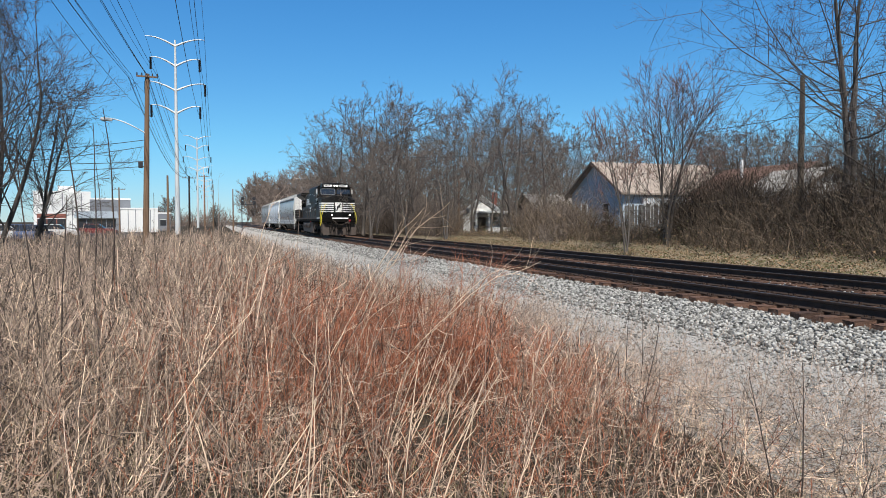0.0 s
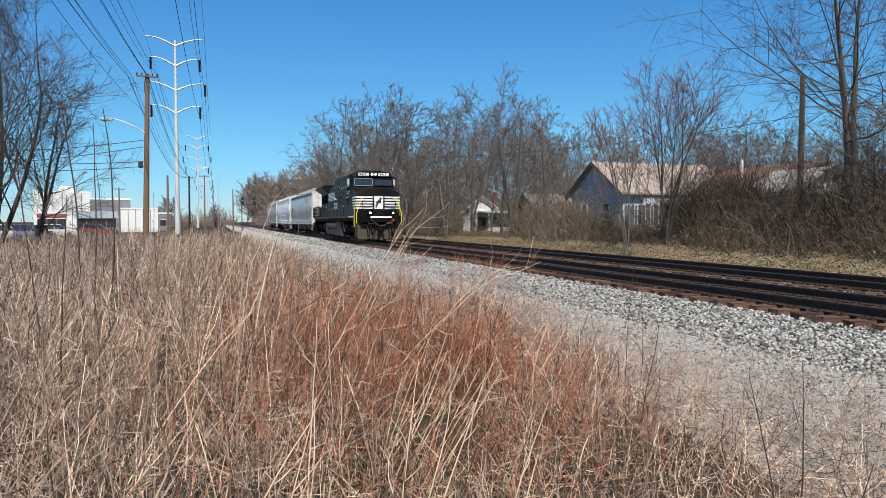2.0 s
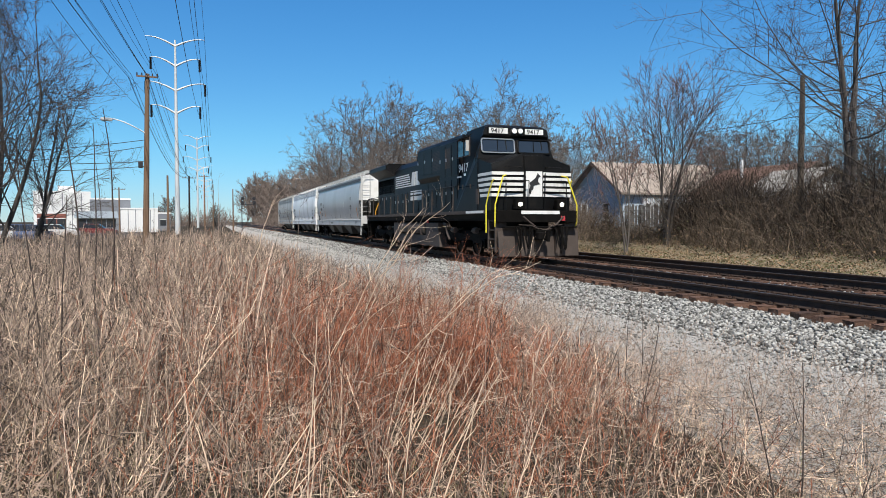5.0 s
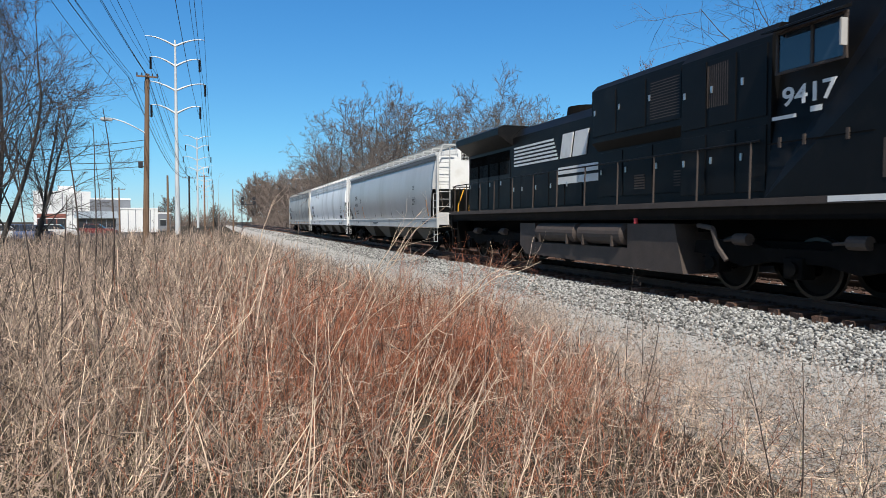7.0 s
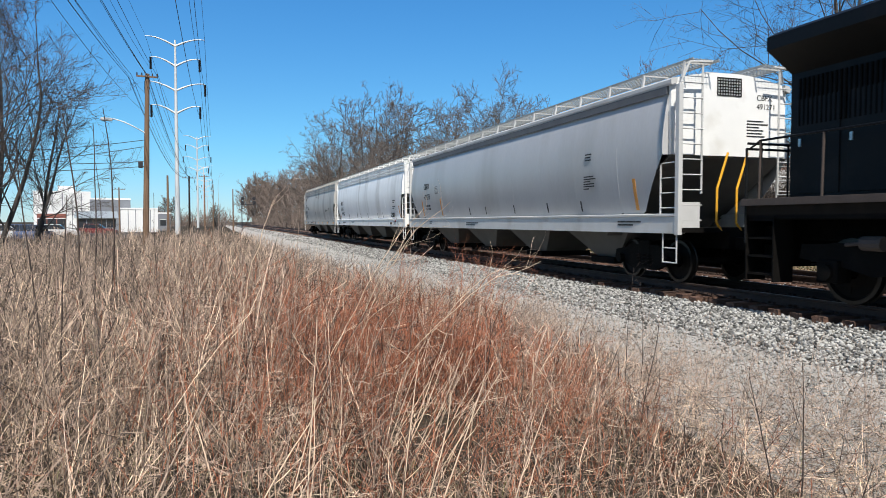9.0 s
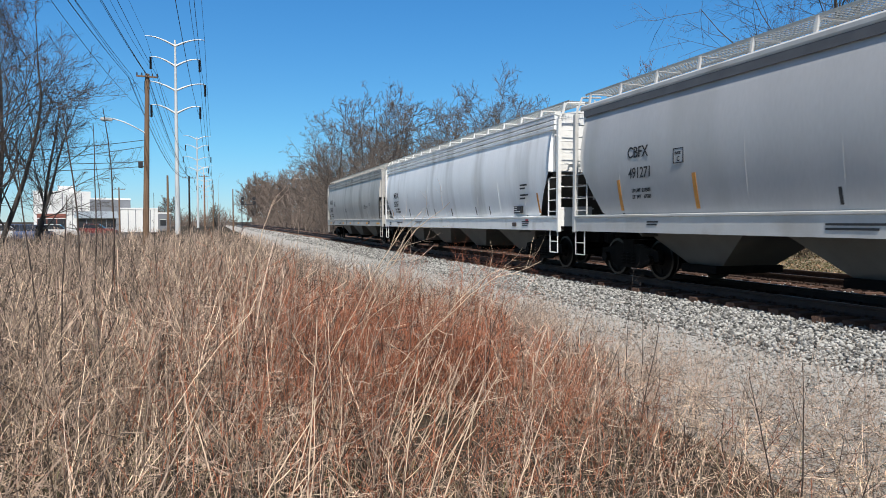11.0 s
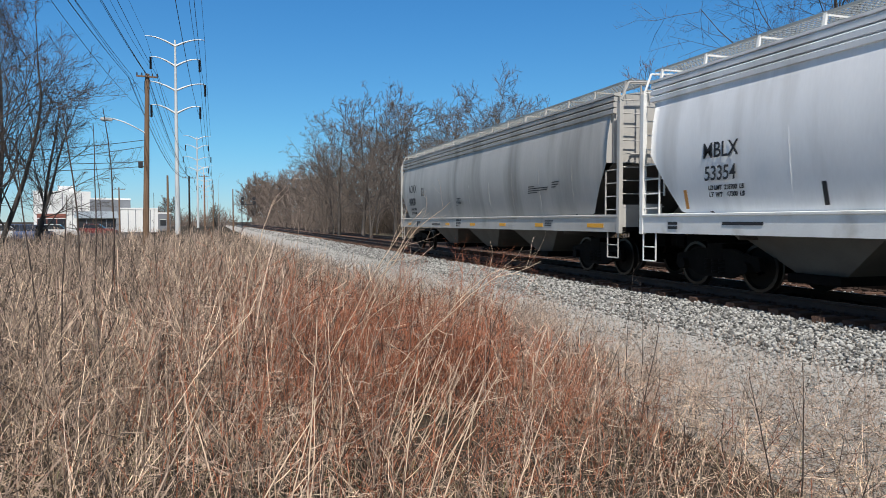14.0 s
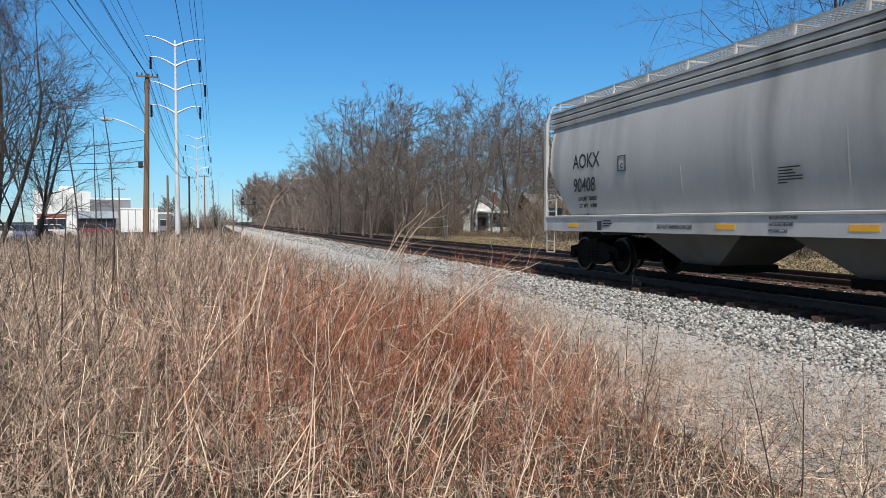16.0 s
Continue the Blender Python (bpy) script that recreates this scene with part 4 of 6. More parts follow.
def marks_a(H, n):
    side_text("CBFX", 0.34, H, 18.06, 2.74, 0.92, 0.004, "black reporting marks")
    side_text("491271", 0.33, H, 18.03, 2.29, 0.86)
    side_text("LD LMT  218500", 0.11, H, 17.98, 1.98)
    side_text("LT  WT    67500", 0.11, H, 17.98, 1.84)
    bm = bm_new()
    for a in ((16.42, 16.435, 2.5, 2.8), (16.12, 16.135, 2.5, 2.8)):
        box(bm, -hopper_lat(2.7) - 0.01, -hopper_lat(2.7) + 0.02, *a)
    for z in (2.5, 2.785):
        box(bm, -hopper_lat(2.7) - 0.01, -hopper_lat(2.7) + 0.02, 16.12, 16.435, z, z + 0.015)
    part("plate_mark", bm, M_ink, H)
    side_text("PLATE", 0.07, H, 16.38, 2.68)
    side_text("C", 0.13, H, 16.32, 2.54)
    for y in (18.48, 15.85, 1.95):
        curved_bar("orange_mark", M_orange, H, y, 1.58, 2.28, 0.11, "orange reflective strip")
    for y in (4.4, 6.3, 8.6, 11.0, 12.6):
        curved_bar("dark_mark", M_ink, H, y, 1.58, 1.85, 0.06)
    bars("stencil", M_ink, H, -1.64, 4.0, 3.0, [0.3, 0.25, 0.28], 0.03, 0.07)
    bars("stencil", M_ink, H, -1.64, 4.05, 2.45, [0.45, 0.55, 0.3, 0.5, 0.5, 0.25], 0.028, 0.06)
    bars("stencil", M_ink, H, -1.568, 17.4, 1.34, [0.4, 0.35], 0.035, 0.06)
    bars("stencil", M_ink, H, -1.568, 2.6, 1.34, [0.9, 0.6], 0.035, 0.07)
    bars("stencil", M_ink, H, -1.568, 12.8, 1.3, [1.2, 0.9], 0.035, 0.07)
    text("lettering", "CBFX", 0.17, M_ink, H, on_front(0.70, 0.796, 3.94))
    text("lettering", "491271", 0.17, M_ink, H, on_front(0.70, 0.796, 3.75))
    bm = bm_new()
    for k, w in enumerate((0.55, 0.7, 0.4, 0.55, 0.5, 0.6)):
        box(bm, 0.45, 0.45 + w * 0.8, 0.79, 0.8, 3.48 - k * 0.065, 3.502 - k * 0.065)
    part("stencil", bm, M_ink, H)
    bm = bm_new()
    for k in range(10):
        box(bm, -0.34 + k * 0.068, -0.318 + k * 0.068, 0.784, 0.799, 3.99, 4.37)
    for k in range(7):
        box(bm, -0.34, 0.294, 0.786, 0.798, 3.99 + k * 0.061, 4.011 + k * 0.061)
    part("mesh_step", bm, M_grime, H, "dark mesh step plate at the roof end")
    for x in (-0.62, -0.12):
        handrail("yellow_rail", H, [(x + 0.28, 0.44, 2.75), (x, 0.42, 2.0), (x, 0.42, 1.3), (x + 0.14, 0.44, 1.14)], M_yellow, 0.025, "yellow safety rail")


def marks_b(H, n):
    side_text("MBLX", 0.40, H, 18.38, 2.52, 0.92, 0.004, "black reporting marks")
    side_text("53354", 0.38, H, 18.36, 2.10, 0.88)
    side_text("LD LMT  218700  LB", 0.12, H, 18.3, 1.92)
    side_text("LT  WT    67300  LB", 0.12, H, 18.3, 1.79)
    for y in (19.0, 1.7, n - 5.2, n - 8.1):
        curved_bar("brown_mark", M_orange if y in (19.0, 1.7) else M_ink, H, y, 1.58, 2.15 if y < 3 else 1.95, 0.09, "brown reflective strip")
    for y in (5.5, 6.8, 9.5, 11.7):
        curved_bar("dark_mark", M_ink, H, y, 1.56, 1.85, 0.06)
    mesh_box("data_panel", M_ink, H, -1.585, -1.5, 2.82, 3.3, 1.58, 1.8, label="black data panel with pale ruling")
    bars("panel_ruling", M_white, H, -1.588, 3.26, 1.77, [0.18, 0.18, 0.4], 0.015, 0.06)
    bars("stencil", M_ink, H, -1.64, 2.75, 2.45, [0.5, 0.35], 0.05, 0.1)
    bars("stencil", M_ink, H, -1.63, 2.75, 2.15, [0.55, 0.35], 0.05, 0.1)
    bars("stencil", M_ink, H, -1.568, 2.75, 1.34, [0.5, 0.45, 0.4], 0.03, 0.06)
    bars("stencil", M_ink, H, -1.568, n - 1.4, 1.32, [0.3, 0.3], 0.06, 0.09)
    bars("stencil", M_ink, H, -1.568, n - 3.0, 1.32, [1.0], 0.06, 0.09)
    bars("stencil", M_ink, H, -1.568, n - 6.4, 1.34, [1.0, 0.7], 0.02, 0.05)
    mesh_box("placard_holder", M_tank, H, -1.60, -1.56, 3.15, 3.42, 1.18, 1.3, bevel=0.02)
    mesh_box("red_mark", M_red, H, -1.566, -1.56, 2.3, 2.5, 1.3, 1.4, label="faded red mark")


def marks_c(H, n):
    side_text("AOKX", 0.50, H, n - 2.15, 2.68, 0.9, 0.004, "black reporting marks")
    side_text("90408", 0.50, H, n - 2.15, 2.08, 0.86)
    side_text("LD LMT  220000", 0.14, H, n - 2.3, 1.86)
    side_text("LT  WT   66000", 0.14, H, n - 2.3, 1.68)
    bm = bm_new()
    for z in (2.48, 2.82):
        box(bm, -1.65, -1.6, n - 4.55, n - 4.25, z, z + 0.015)
    for y in (n - 4.55, n - 4.265):
        box(bm, -1.65, -1.6, y, y + 0.015, 2.48, 2.83)
    part("plate_mark", bm, M_ink, H)
    side_text("C", 0.15, H, n - 4.34, 2.55)
    bars("stencil", M_ink, H, -1.63, 11.55, 2.22, [0.45, 0.3, 0.35, 0.5, 0.5, 0.2], 0.022, 0.05)
    bars("stencil", M_ink, H, -1.64, 5.15, 2.36, [0.4, 1.25, 1.2, 0.6], 0.028, 0.06)
    bars("stencil", M_ink, H, -1.64, 3.65, 2.42, [0.4, 0.35, 0.22], 0.028, 0.065)
    for y in (18.5, 12.85, 10.0, 7.24, 4.59, 1.6):
        mesh_box("yellow_mark", M_yellow, H, -1.567, -1.56, y - 0.25 * (2 if y == 1.6 else 1), y + 0.25, 1.18, 1.28, label="yellow reflective strip")
    text("lettering", "DO NOT HAMMER ON CAR", 0.125, M_ink, H, on_side(-1.567, n - 5.65, 1.18), squeeze=0.72)
    text("lettering", "SECURE GATES AND", 0.09, M_ink, H, on_side(-1.567, 11.8, 1.36), squeeze=0.72)
    text("lettering", "HATCHES BEFORE", 0.09, M_ink, H, on_side(-1.567, 11.8, 1.25), squeeze=0.72)
    text("lettering", "MOVING CAR", 0.09, M_ink, H, on_side(-1.567, 11.8, 1.14), squeeze=0.72)
    bars("stencil", M_ink, H, -1.568, n - 3.5, 1.36, [0.35, 0.4, 0.3], 0.03, 0.06)
    mesh_box("stencil_block", M_ink, H, -1.567, -1.56, n - 3.45, n - 3.25, 1.12, 1.34)
    bars("stencil", M_ink, H, -1.568, 4.2, 1.36, [0.5, 0.4, 0.4], 0.03, 0.06)


# hopper grey darkened to paint in the shade under the roof edge
M_hopper_shade = material("shaded_roof_flange", (0.11, 0.112, 0.118), 0.6, grain=0.15, scale=3)
locomotive = build_locomotive()
hopper_a = build_hopper(19.23, 21.05, M_hopper_grey, M_sill_a, M_sill_a, "grey covered hopper car with pale end and roof walkway", "round", 4, 4.05, marks_a)
hopper_b = build_hopper(40.28, 20.9, M_hopper_white, M_white, M_white, "white covered hopper car with a dented side", "ribbed", 4, 4.05, marks_b)
hopper_c = build_hopper(61.18, 20.55, M_hopper_dark, M_sill_c, M_sill_c, "dusty grey covered hopper car with yellow sill marks", "ribbed", 3, 4.3, marks_c)
TRAIN = [(locomotive, -3.07), (hopper_a, 19.23), (hopper_b, 40.28), (hopper_c, 61.18)]


# ---- plants ----
def unit(v):
    return v / (np.linalg.norm(v, axis=-1, keepdims=True) + 1e-9)


def grow(rs, p, d, length, r0, r1, nseg, wob, up):
    """Bends n branches at once; returns joints (n, nseg+1, 3), directions, radii and the lines."""
    n = len(p)
    pts, dirs = [p], [unit(d)]
    for k in range(nseg):
        nd = unit(dirs[-1] + rs.randn(n, 3) * wob + np.array([0, 0, up]))
        pts.append(pts[-1] + nd * (length / nseg)[:, None])
        dirs.append(nd)
    P = np.stack(pts, 1)
    D = np.stack(dirs, 1)
    f = np.linspace(0, 1, nseg + 1)[None]
    R = r0[:, None] * (1 - f) + r1[:, None] * f
    return P, D, R, [(P, R)]


def children(rs, P, D, R, per, u0, u1, angle, spread=0.25):
    """Chooses places and directions of side branches on each parent."""
    n, m = P.shape[0], P.shape[1] - 1
    u = (u0 + (u1 - u0) * ((np.arange(per)[None] + rs.rand(n, per)) / per)) * m
    i = np.minimum(u.astype(int), m - 1)
    f = (u - i)[..., None]
    rows = np.arange(n)[:, None]
    pos = P[rows, i] * (1 - f) + P[rows, i + 1] * f
    d = D[rows, i + 1]
    rad = R[rows, i] * (1 - f[..., 0]) + R[rows, i + 1] * f[..., 0]
    side = unit(np.cross(d, rs.randn(n, per, 3)))
    a = np.radians(angle * (1 + spread * rs.randn(n, per)))[..., None]
    nd = d * np.cos(a) + side * np.sin(a)
    return pos.reshape(-1, 3), nd.reshape(-1, 3), rad.reshape(-1), (u / m).reshape(-1)


def tree_mesh(seed, height, r0, stems=1, limbs=10, spread=38, upright=0.12, fine=(5, 5, 3), twig_r=0.009, clear=0.25):
    """A bare tree: returns segments of trunk and limbs, and of the twigs."""
    rs = np.random.RandomState(seed)
    p = np.zeros((stems, 3)) + rs.randn(stems, 3) * [0.12, 0.12, 0] * (stems > 1)
    d = np.array([0, 0, 1.0]) + rs.randn(stems, 3) * [0.28, 0.28, 0] * (0.62 if stems > 1 else 0.12)
    P, D, R, wood = grow(rs, p, d, np.full(stems, height * 0.86), np.full(stems, r0), np.full(stems, r0 * 0.06), 9, 0.06, 0.04)
    big = [wood]
    pos, nd, rad, u = children(rs, P, D, R, limbs, clear, 0.97, spread + 8)
    L = height * (0.48 - 0.30 * u) * rs.uniform(0.7, 1.3, len(u))
    P, D, R, wood = grow(rs, pos, nd, L, rad * 0.38, rad * 0.09 + 0.004, 6, 0.11, upright)
    big.append(wood)
    twigs = []
    for lvl, per in enumerate(fine):
        ln = np.repeat(L, per)
        pos, nd, rad, u = children(rs, P, D, R, per, 0.22, 1.0, spread)
        L = ln * (0.52 - 0.2 * u) * rs.uniform(0.7, 1.3, len(u))
        rmin = twig_r * (1.3 - 0.35 * lvl)
        P, D, R, wood = grow(rs, pos, nd, L, np.maximum(rad * 0.6, rmin), np.full(len(L), rmin * 0.7), 3 if lvl == 0 else 2, 0.13, upright * 1.1)
        (big if lvl == 0 else twigs).append(wood)
    return sum(big, []), sum(twigs, [])


def build_tree(name, seed, label, m, mat_twig=None, category="tree", group="", sides=4, **kw):
    big, fine = tree_mesh(seed, **kw)
    t = empty(name, m)
    stems_mesh("trunk", big, M_bark, sides, t)
    stems_mesh("crown", fine, mat_twig or M_twig, 2, t, "crown of fine bare twigs")
    return thing(t, label, category, group)


EYE = np.array([0.0, 0.0, 1.32])


def along(px, dist):
    """A place on the ground at that bearing (in tangent units of the view) and distance."""
    a = math.atan((px - 784) / 1214.5) + radians(18.282)
    x, y = dist * math.sin(a), dist * math.cos(a)
    return x, y, float(ground_z(x, y))


def shrub_segments(rs, x, y, z, h, n, lean=0.45, r=0.006, twigs=4):
    """Arching canes from one root with side twigs."""
    p = np.stack([x + rs.randn(n) * 0.25 * h, y + rs.randn(n) * 0.25 * h, np.full(n, z)], 1)
    d = np.stack([rs.randn(n) * lean, rs.randn(n) * lean, np.ones(n)], 1)
    L = h * rs.uniform(0.5, 1.15, n)
    P, D, R, a = grow(rs, p, d, L, np.full(n, r * 1.6), np.full(n, r * 0.6), 4, 0.16, -0.03)
    pos, nd, rad, u = children(rs, P, D, R, twigs, 0.25, 1.0, 45)
    _, _, _, b = grow(rs, pos, nd, np.repeat(L, twigs) * rs.uniform(0.15, 0.4, len(u)), np.full(len(u), r * 0.8), np.full(len(u), r * 0.4), 2, 0.2, 0.02)
    return a + b


def build_woods():
    kinds = []
    for i in range(6):
        kinds.append(build_tree("tree", 100 + i, "tall bare grey-brown tree in the wood", pose(0, 0, 0), height=12.0, r0=0.155, group="trees of the wood",
                                limbs=(17 + i % 3) if i % 3 != 1 else 10, spread=44 + 4 * (i % 3), upright=0.055, fine=(6, 6, 4), twig_r=0.0145, clear=0.14, stems=1 + (i % 3 == 1)))
    spots = [(600, 188, 78), (640, 160, 72), (668, 158, 82), (700, 160, 70), (738, 172, 76), (772, 180, 86), (805, 165, 78), (832, 158, 70), (862, 175, 86), (888, 170, 76),
             (910, 128, 62), (938, 185, 80), (966, 188, 70), (1000, 215, 85), (1035, 205, 95), (1065, 200, 100), (1290, 218, 80), (1335, 220, 76), (1375, 225, 85), (1255, 230, 90),
             (1432, 235, 72), (1535, 205, 62), (1575, 180, 55), (582, 230, 96), (622, 215, 98), (690, 205, 100), (752, 210, 105), (792, 205, 100), (846, 205, 105), (902, 205, 95),
             (950, 215, 95), (986, 220, 80), (1125, 225, 92), (1180, 225, 90), (1222, 230, 95), (570, 255, 120), (548, 272, 130), (655, 235, 62), (720, 240, 60), (590, 290, 80), (790, 250, 58), (870, 250, 60), (1310, 240, 60), (1405, 250, 60), (1490, 240, 66),
             (1510, 215, 50), (1562, 205, 47), (1455, 255, 54), (1350, 232, 72), (1290, 226, 66),
             (610, 250, 118), (665, 232, 112), (725, 238, 120), (780, 235, 112), (835, 240, 118), (890, 236, 110), (945, 240, 118), (1000, 240, 112), (1060, 238, 118), (1120, 245, 125), (1240, 245, 118), (1330, 250, 110), (1420, 250, 105), (1520, 250, 100)]
    rs = np.random.RandomState(7)
    used = set()
    for k, (px, top, dist) in enumerate(spots):
        x, y, z = along(px, dist)
        h = (393 - top) / 1214.5 * dist * 0.98 + 1.32 - z
        i = k % len(kinds)
        s = h / 11.6
        m = pose(x, y, z - 0.05, 0, 0, rs.uniform(0, 360))
        if i not in used:
            used.add(i)
            t = kinds[i]
            t.matrix_basis = m
        else:
            t = copy_thing(kinds[i], m)
        t.scale = (s * rs.uniform(0.85, 1.15), s * rs.uniform(0.85, 1.15), s)
    # far woods beside the line
    segs = []
    big, fine = tree_mesh(140, 1.0, 0.013, limbs=12, spread=36, upright=0.08, fine=(6, 5, 3), twig_r=0.0013, clear=0.06)
    big2, fine2 = tree_mesh(141, 1.0, 0.013, limbs=13, spread=40, upright=0.07, fine=(6, 5, 3), twig_r=0.0013, clear=0.06)
    for k in range(75):
        y = 105 + 380 * rs.rand() ** 1.2
        x = 19 + rs.rand() ** 1.6 * (16 + y * 0.05)
        h = (14.5 + (y - 125) * 0.045) * rs.uniform(0.75, 1.08)
        src = big + fine if k % 2 else big2 + fine2
        a = rs.uniform(0, 6.28)
        turn = np.array([[math.cos(a), -math.sin(a), 0], [math.sin(a), math.cos(a), 0], [0, 0, 1]]) * h
        segs += [(P @ turn.T + np.array([x, y, -0.3]), R * h * (1.0 + y / 400)) for P, R in src]
    # undergrowth at the foot of the far woods and along the horizon
    for k in range(230):
        y = 100 + 280 * rs.rand()
        x = 18.6 + abs(rs.randn()) * (3 + y * 0.012)
        segs += shrub_segments(rs, x, y, -0.3, rs.uniform(2.5, 6.0), 11, 0.4, 0.028 + y * 0.00012, 5)
    for k in range(60):
        x, y, z = along(rs.uniform(225, 412), rs.uniform(260, 420))
        segs += shrub_segments(rs, x, y, z, rs.uniform(3.0, 8.5), 12, 0.4, 0.07, 5)
    ob = stems_mesh("far_woods", segs, M_twig_far, 2)
    thing(ob, "distant bare brown woods beside the railway", "woods", kind="stuff")


build_woods()


def build_single_trees():
    x, y, z = along(1183, 36)
    t = build_tree("maple_tree", 31, "bare maple with reddish buds behind the fence", pose(x, y, z - 0.05), M_twig_red, stems=5, height=9.0, r0=0.08, limbs=12, spread=36, upright=0.11, fine=(6, 5, 4), twig_r=0.0075, clear=0.2)
    x, y, z = along(1110, 34)
    build_tree("maple_tree", 32, "slender bare maple with reddish buds", pose(x, y, z - 0.05), M_twig_red, stems=3, height=7.0, r0=0.06, limbs=10, spread=26, upright=0.16, fine=(5, 5, 4), twig_r=0.0075, clear=0.2)
    x, y, z = along(1492, 33)
    build_tree("large_tree", 45, "large bare dark tree rising above the bank", pose(x, y, z - 0.05, 0, -4, 0), M_twig_dark, stems=2, height=16.5, r0=0.165, limbs=19, spread=50, upright=0.03, fine=(7, 6, 5), twig_r=0.0072, clear=0.27)
    x, y, z = along(1580, 30)
    build_tree("large_tree", 46, "bare tree with long drooping twigs on the bank", pose(x, y, z - 0.05), M_twig_dark, stems=2, height=10.5, r0=0.13, limbs=17, spread=52, upright=0.0, fine=(7, 6, 5), twig_r=0.008, clear=0.12)
    for px, d, h, st, seed, sp in ((-6, 44, 15.5, 3, 51, 44), (62, 47, 11.5, 2, 52, 50), (-70, 40, 13, 2, 53, 45)):
        x, y, z = along(px, d)
        build_tree("roadside_tree", seed, "big bare roadside tree with many stems", pose(x, y, z - 0.05), M_twig_dark, stems=st, height=h, r0=0.15, limbs=15, spread=sp - 6, upright=0.05, fine=(7, 7, 5), twig_r=0.0085, clear=0.10)
    # a round evergreen far off and the small trees at the end of the line
    for px, d, h, seed in ((380, 230, 7.5, 61), (300, 210, 9, 62), (275, 200, 6, 63)):
        x, y, z = along(px, d)
        build_tree("distant_tree", seed, "small distant bare tree beside the line", pose(x, y, z), M_twig_far, stems=3, height=h, r0=0.15, limbs=12, spread=40, fine=(5, 5, 3), twig_r=0.03, clear=0.05)


build_single_trees()


def build_brush():
    rs = np.random.RandomState(11)
    segs = []
    # bank thicket beside the far track
    for k in range(900):
        y = 9 + 60 * rs.rand() ** 1.25
        x = 20.0 + abs(rs.randn()) * 3.0
        h = rs.uniform(1.3, 3.1) * (1.0 if x > 21.3 else 0.55) * (0.3 if 0.53 < math.atan2(x, y) < 0.67 else 1.0)
        if abs(math.atan2(x, y) - 0.385) < 0.055 and 40 < y:
            h *= 0.2
        segs.append(shrub_segments(rs, x, y, float(ground_z(x, y)) - 0.03, h, 12, 0.6, 0.0085, 4))
    for k in range(360):
        y = 44 + 90 * rs.rand()
        x = 19.6 + abs(rs.randn()) * 3.0
        if abs(math.atan2(x, y) - 0.385) < 0.055 and y < 82:
            continue
        segs.append(shrub_segments(rs, x, y, float(ground_z(x, y)) - 0.03, rs.uniform(1.6, 3.8), 12, 0.6, 0.014, 5))
    ob = stems_mesh("bank_brush", sum(segs, []), M_brush, 2)
    thing(ob, "tangled dry brown brush along the bank", "brush", kind="stuff")
    segs = []
    for k in range(640):
        y = 36 + 110 * rs.rand()
        x = 19.5 + rs.rand() ** 1.5 * 14
        if (abs(math.atan2(x, y) - 0.385) < 0.055 and 40 < y < 82) or (0.52 < math.atan2(x, y) < 0.68 and y < 60):
            continue
        h = rs.uniform(2.5, 8.0) * (0.5 if x < 21.5 else 1) * (0.42 if y < 55 else 1.0)
        segs.append(shrub_segments(rs, x, y, float(ground_z(x, y)) - 0.03, h, 15, 0.42, 0.012, 6))
    for k in range(330):
        x, y, z = along(rs.uniform(555, 1060) if k < 250 else rs.uniform(1240, 1580), rs.uniform(84, 128))
        segs.append(shrub_segments(rs, x, y, z - 0.03, rs.uniform(4.0, 8.5), 13, 0.34, 0.02, 6))
    ob = stems_mesh("thicket", sum(segs, []), M_twig, 2)
    thing(ob, "dense bare grey-brown thicket at the wood's edge", "thicket", kind="stuff")
    segs = []
    for k in range(440):
        y = 16 + 22 * rs.rand()
        x = 22.2 + rs.rand() * 5.5
        px = math.degrees(math.atan2(x, y))
        if 32.5 < px < 37.5:
            continue
        tall = rs.uniform(1.3, 4.2) if px > 37.5 and not 44.3 < px < 46.6 else rs.uniform(1.2, 2.3)
        segs.append(shrub_segments(rs, x, y, float(ground_z(x, y)) - 0.03, tall, 13, 0.5, 0.009, 8))
    ob = stems_mesh("tall_brush", sum(segs, []), M_brush_dark, 2)
    thing(ob, "tall tangled bare branches before the houses", "brush", kind="stuff")
    # leaves of vines and dead leaves on the bank
    n = 30000
    y = 7 + 50 * rs.rand(n) ** 1.3
    x = 17.5 + np.abs(rs.randn(n)) * 2.6
    z = ground_z(x, y) + 0.07 + np.abs(rs.randn(n)) * np.clip((x - 19.5) * 0.35, 0.02, 0.9)
    c = np.stack([x, y, z], 1)
    a, b = unit(rs.randn(n, 3)), unit(rs.randn(n, 3))
    s = rs.uniform(0.02, 0.055, (n, 1))
    v = np.stack([c - a * s, c + b * s * 0.7, c + a * s, c - b * s * 0.7], 1).reshape(-1, 3)
    q = np.arange(n * 4).reshape(n, 4)
    green = rs.rand(n) < 0.45
    for mask, mat, nm, lb in ((green, M_vine, "vine_leaves", "dull green vine leaves low on the bank"), (~green, M_leaf_dry, "fallen_leaves", "dead brown leaves scattered on the bank")):
        vv = v.reshape(n, 4, 3)[mask].reshape(-1, 3)
        ob = array_mesh(nm, vv, np.arange(len(vv)).reshape(-1, 4), mat)
        thing(ob, lb, "leaves", kind="stuff")


build_brush()


# ---- the field of dry weeds ----
def weed_edge(y):
    return 4.1 + 0.35 * np.sin(y * 0.7) + 0.25 * np.sin(y * 1.9 + 1) - 0.35 * np.clip((6 - y) / 4, 0, 1)


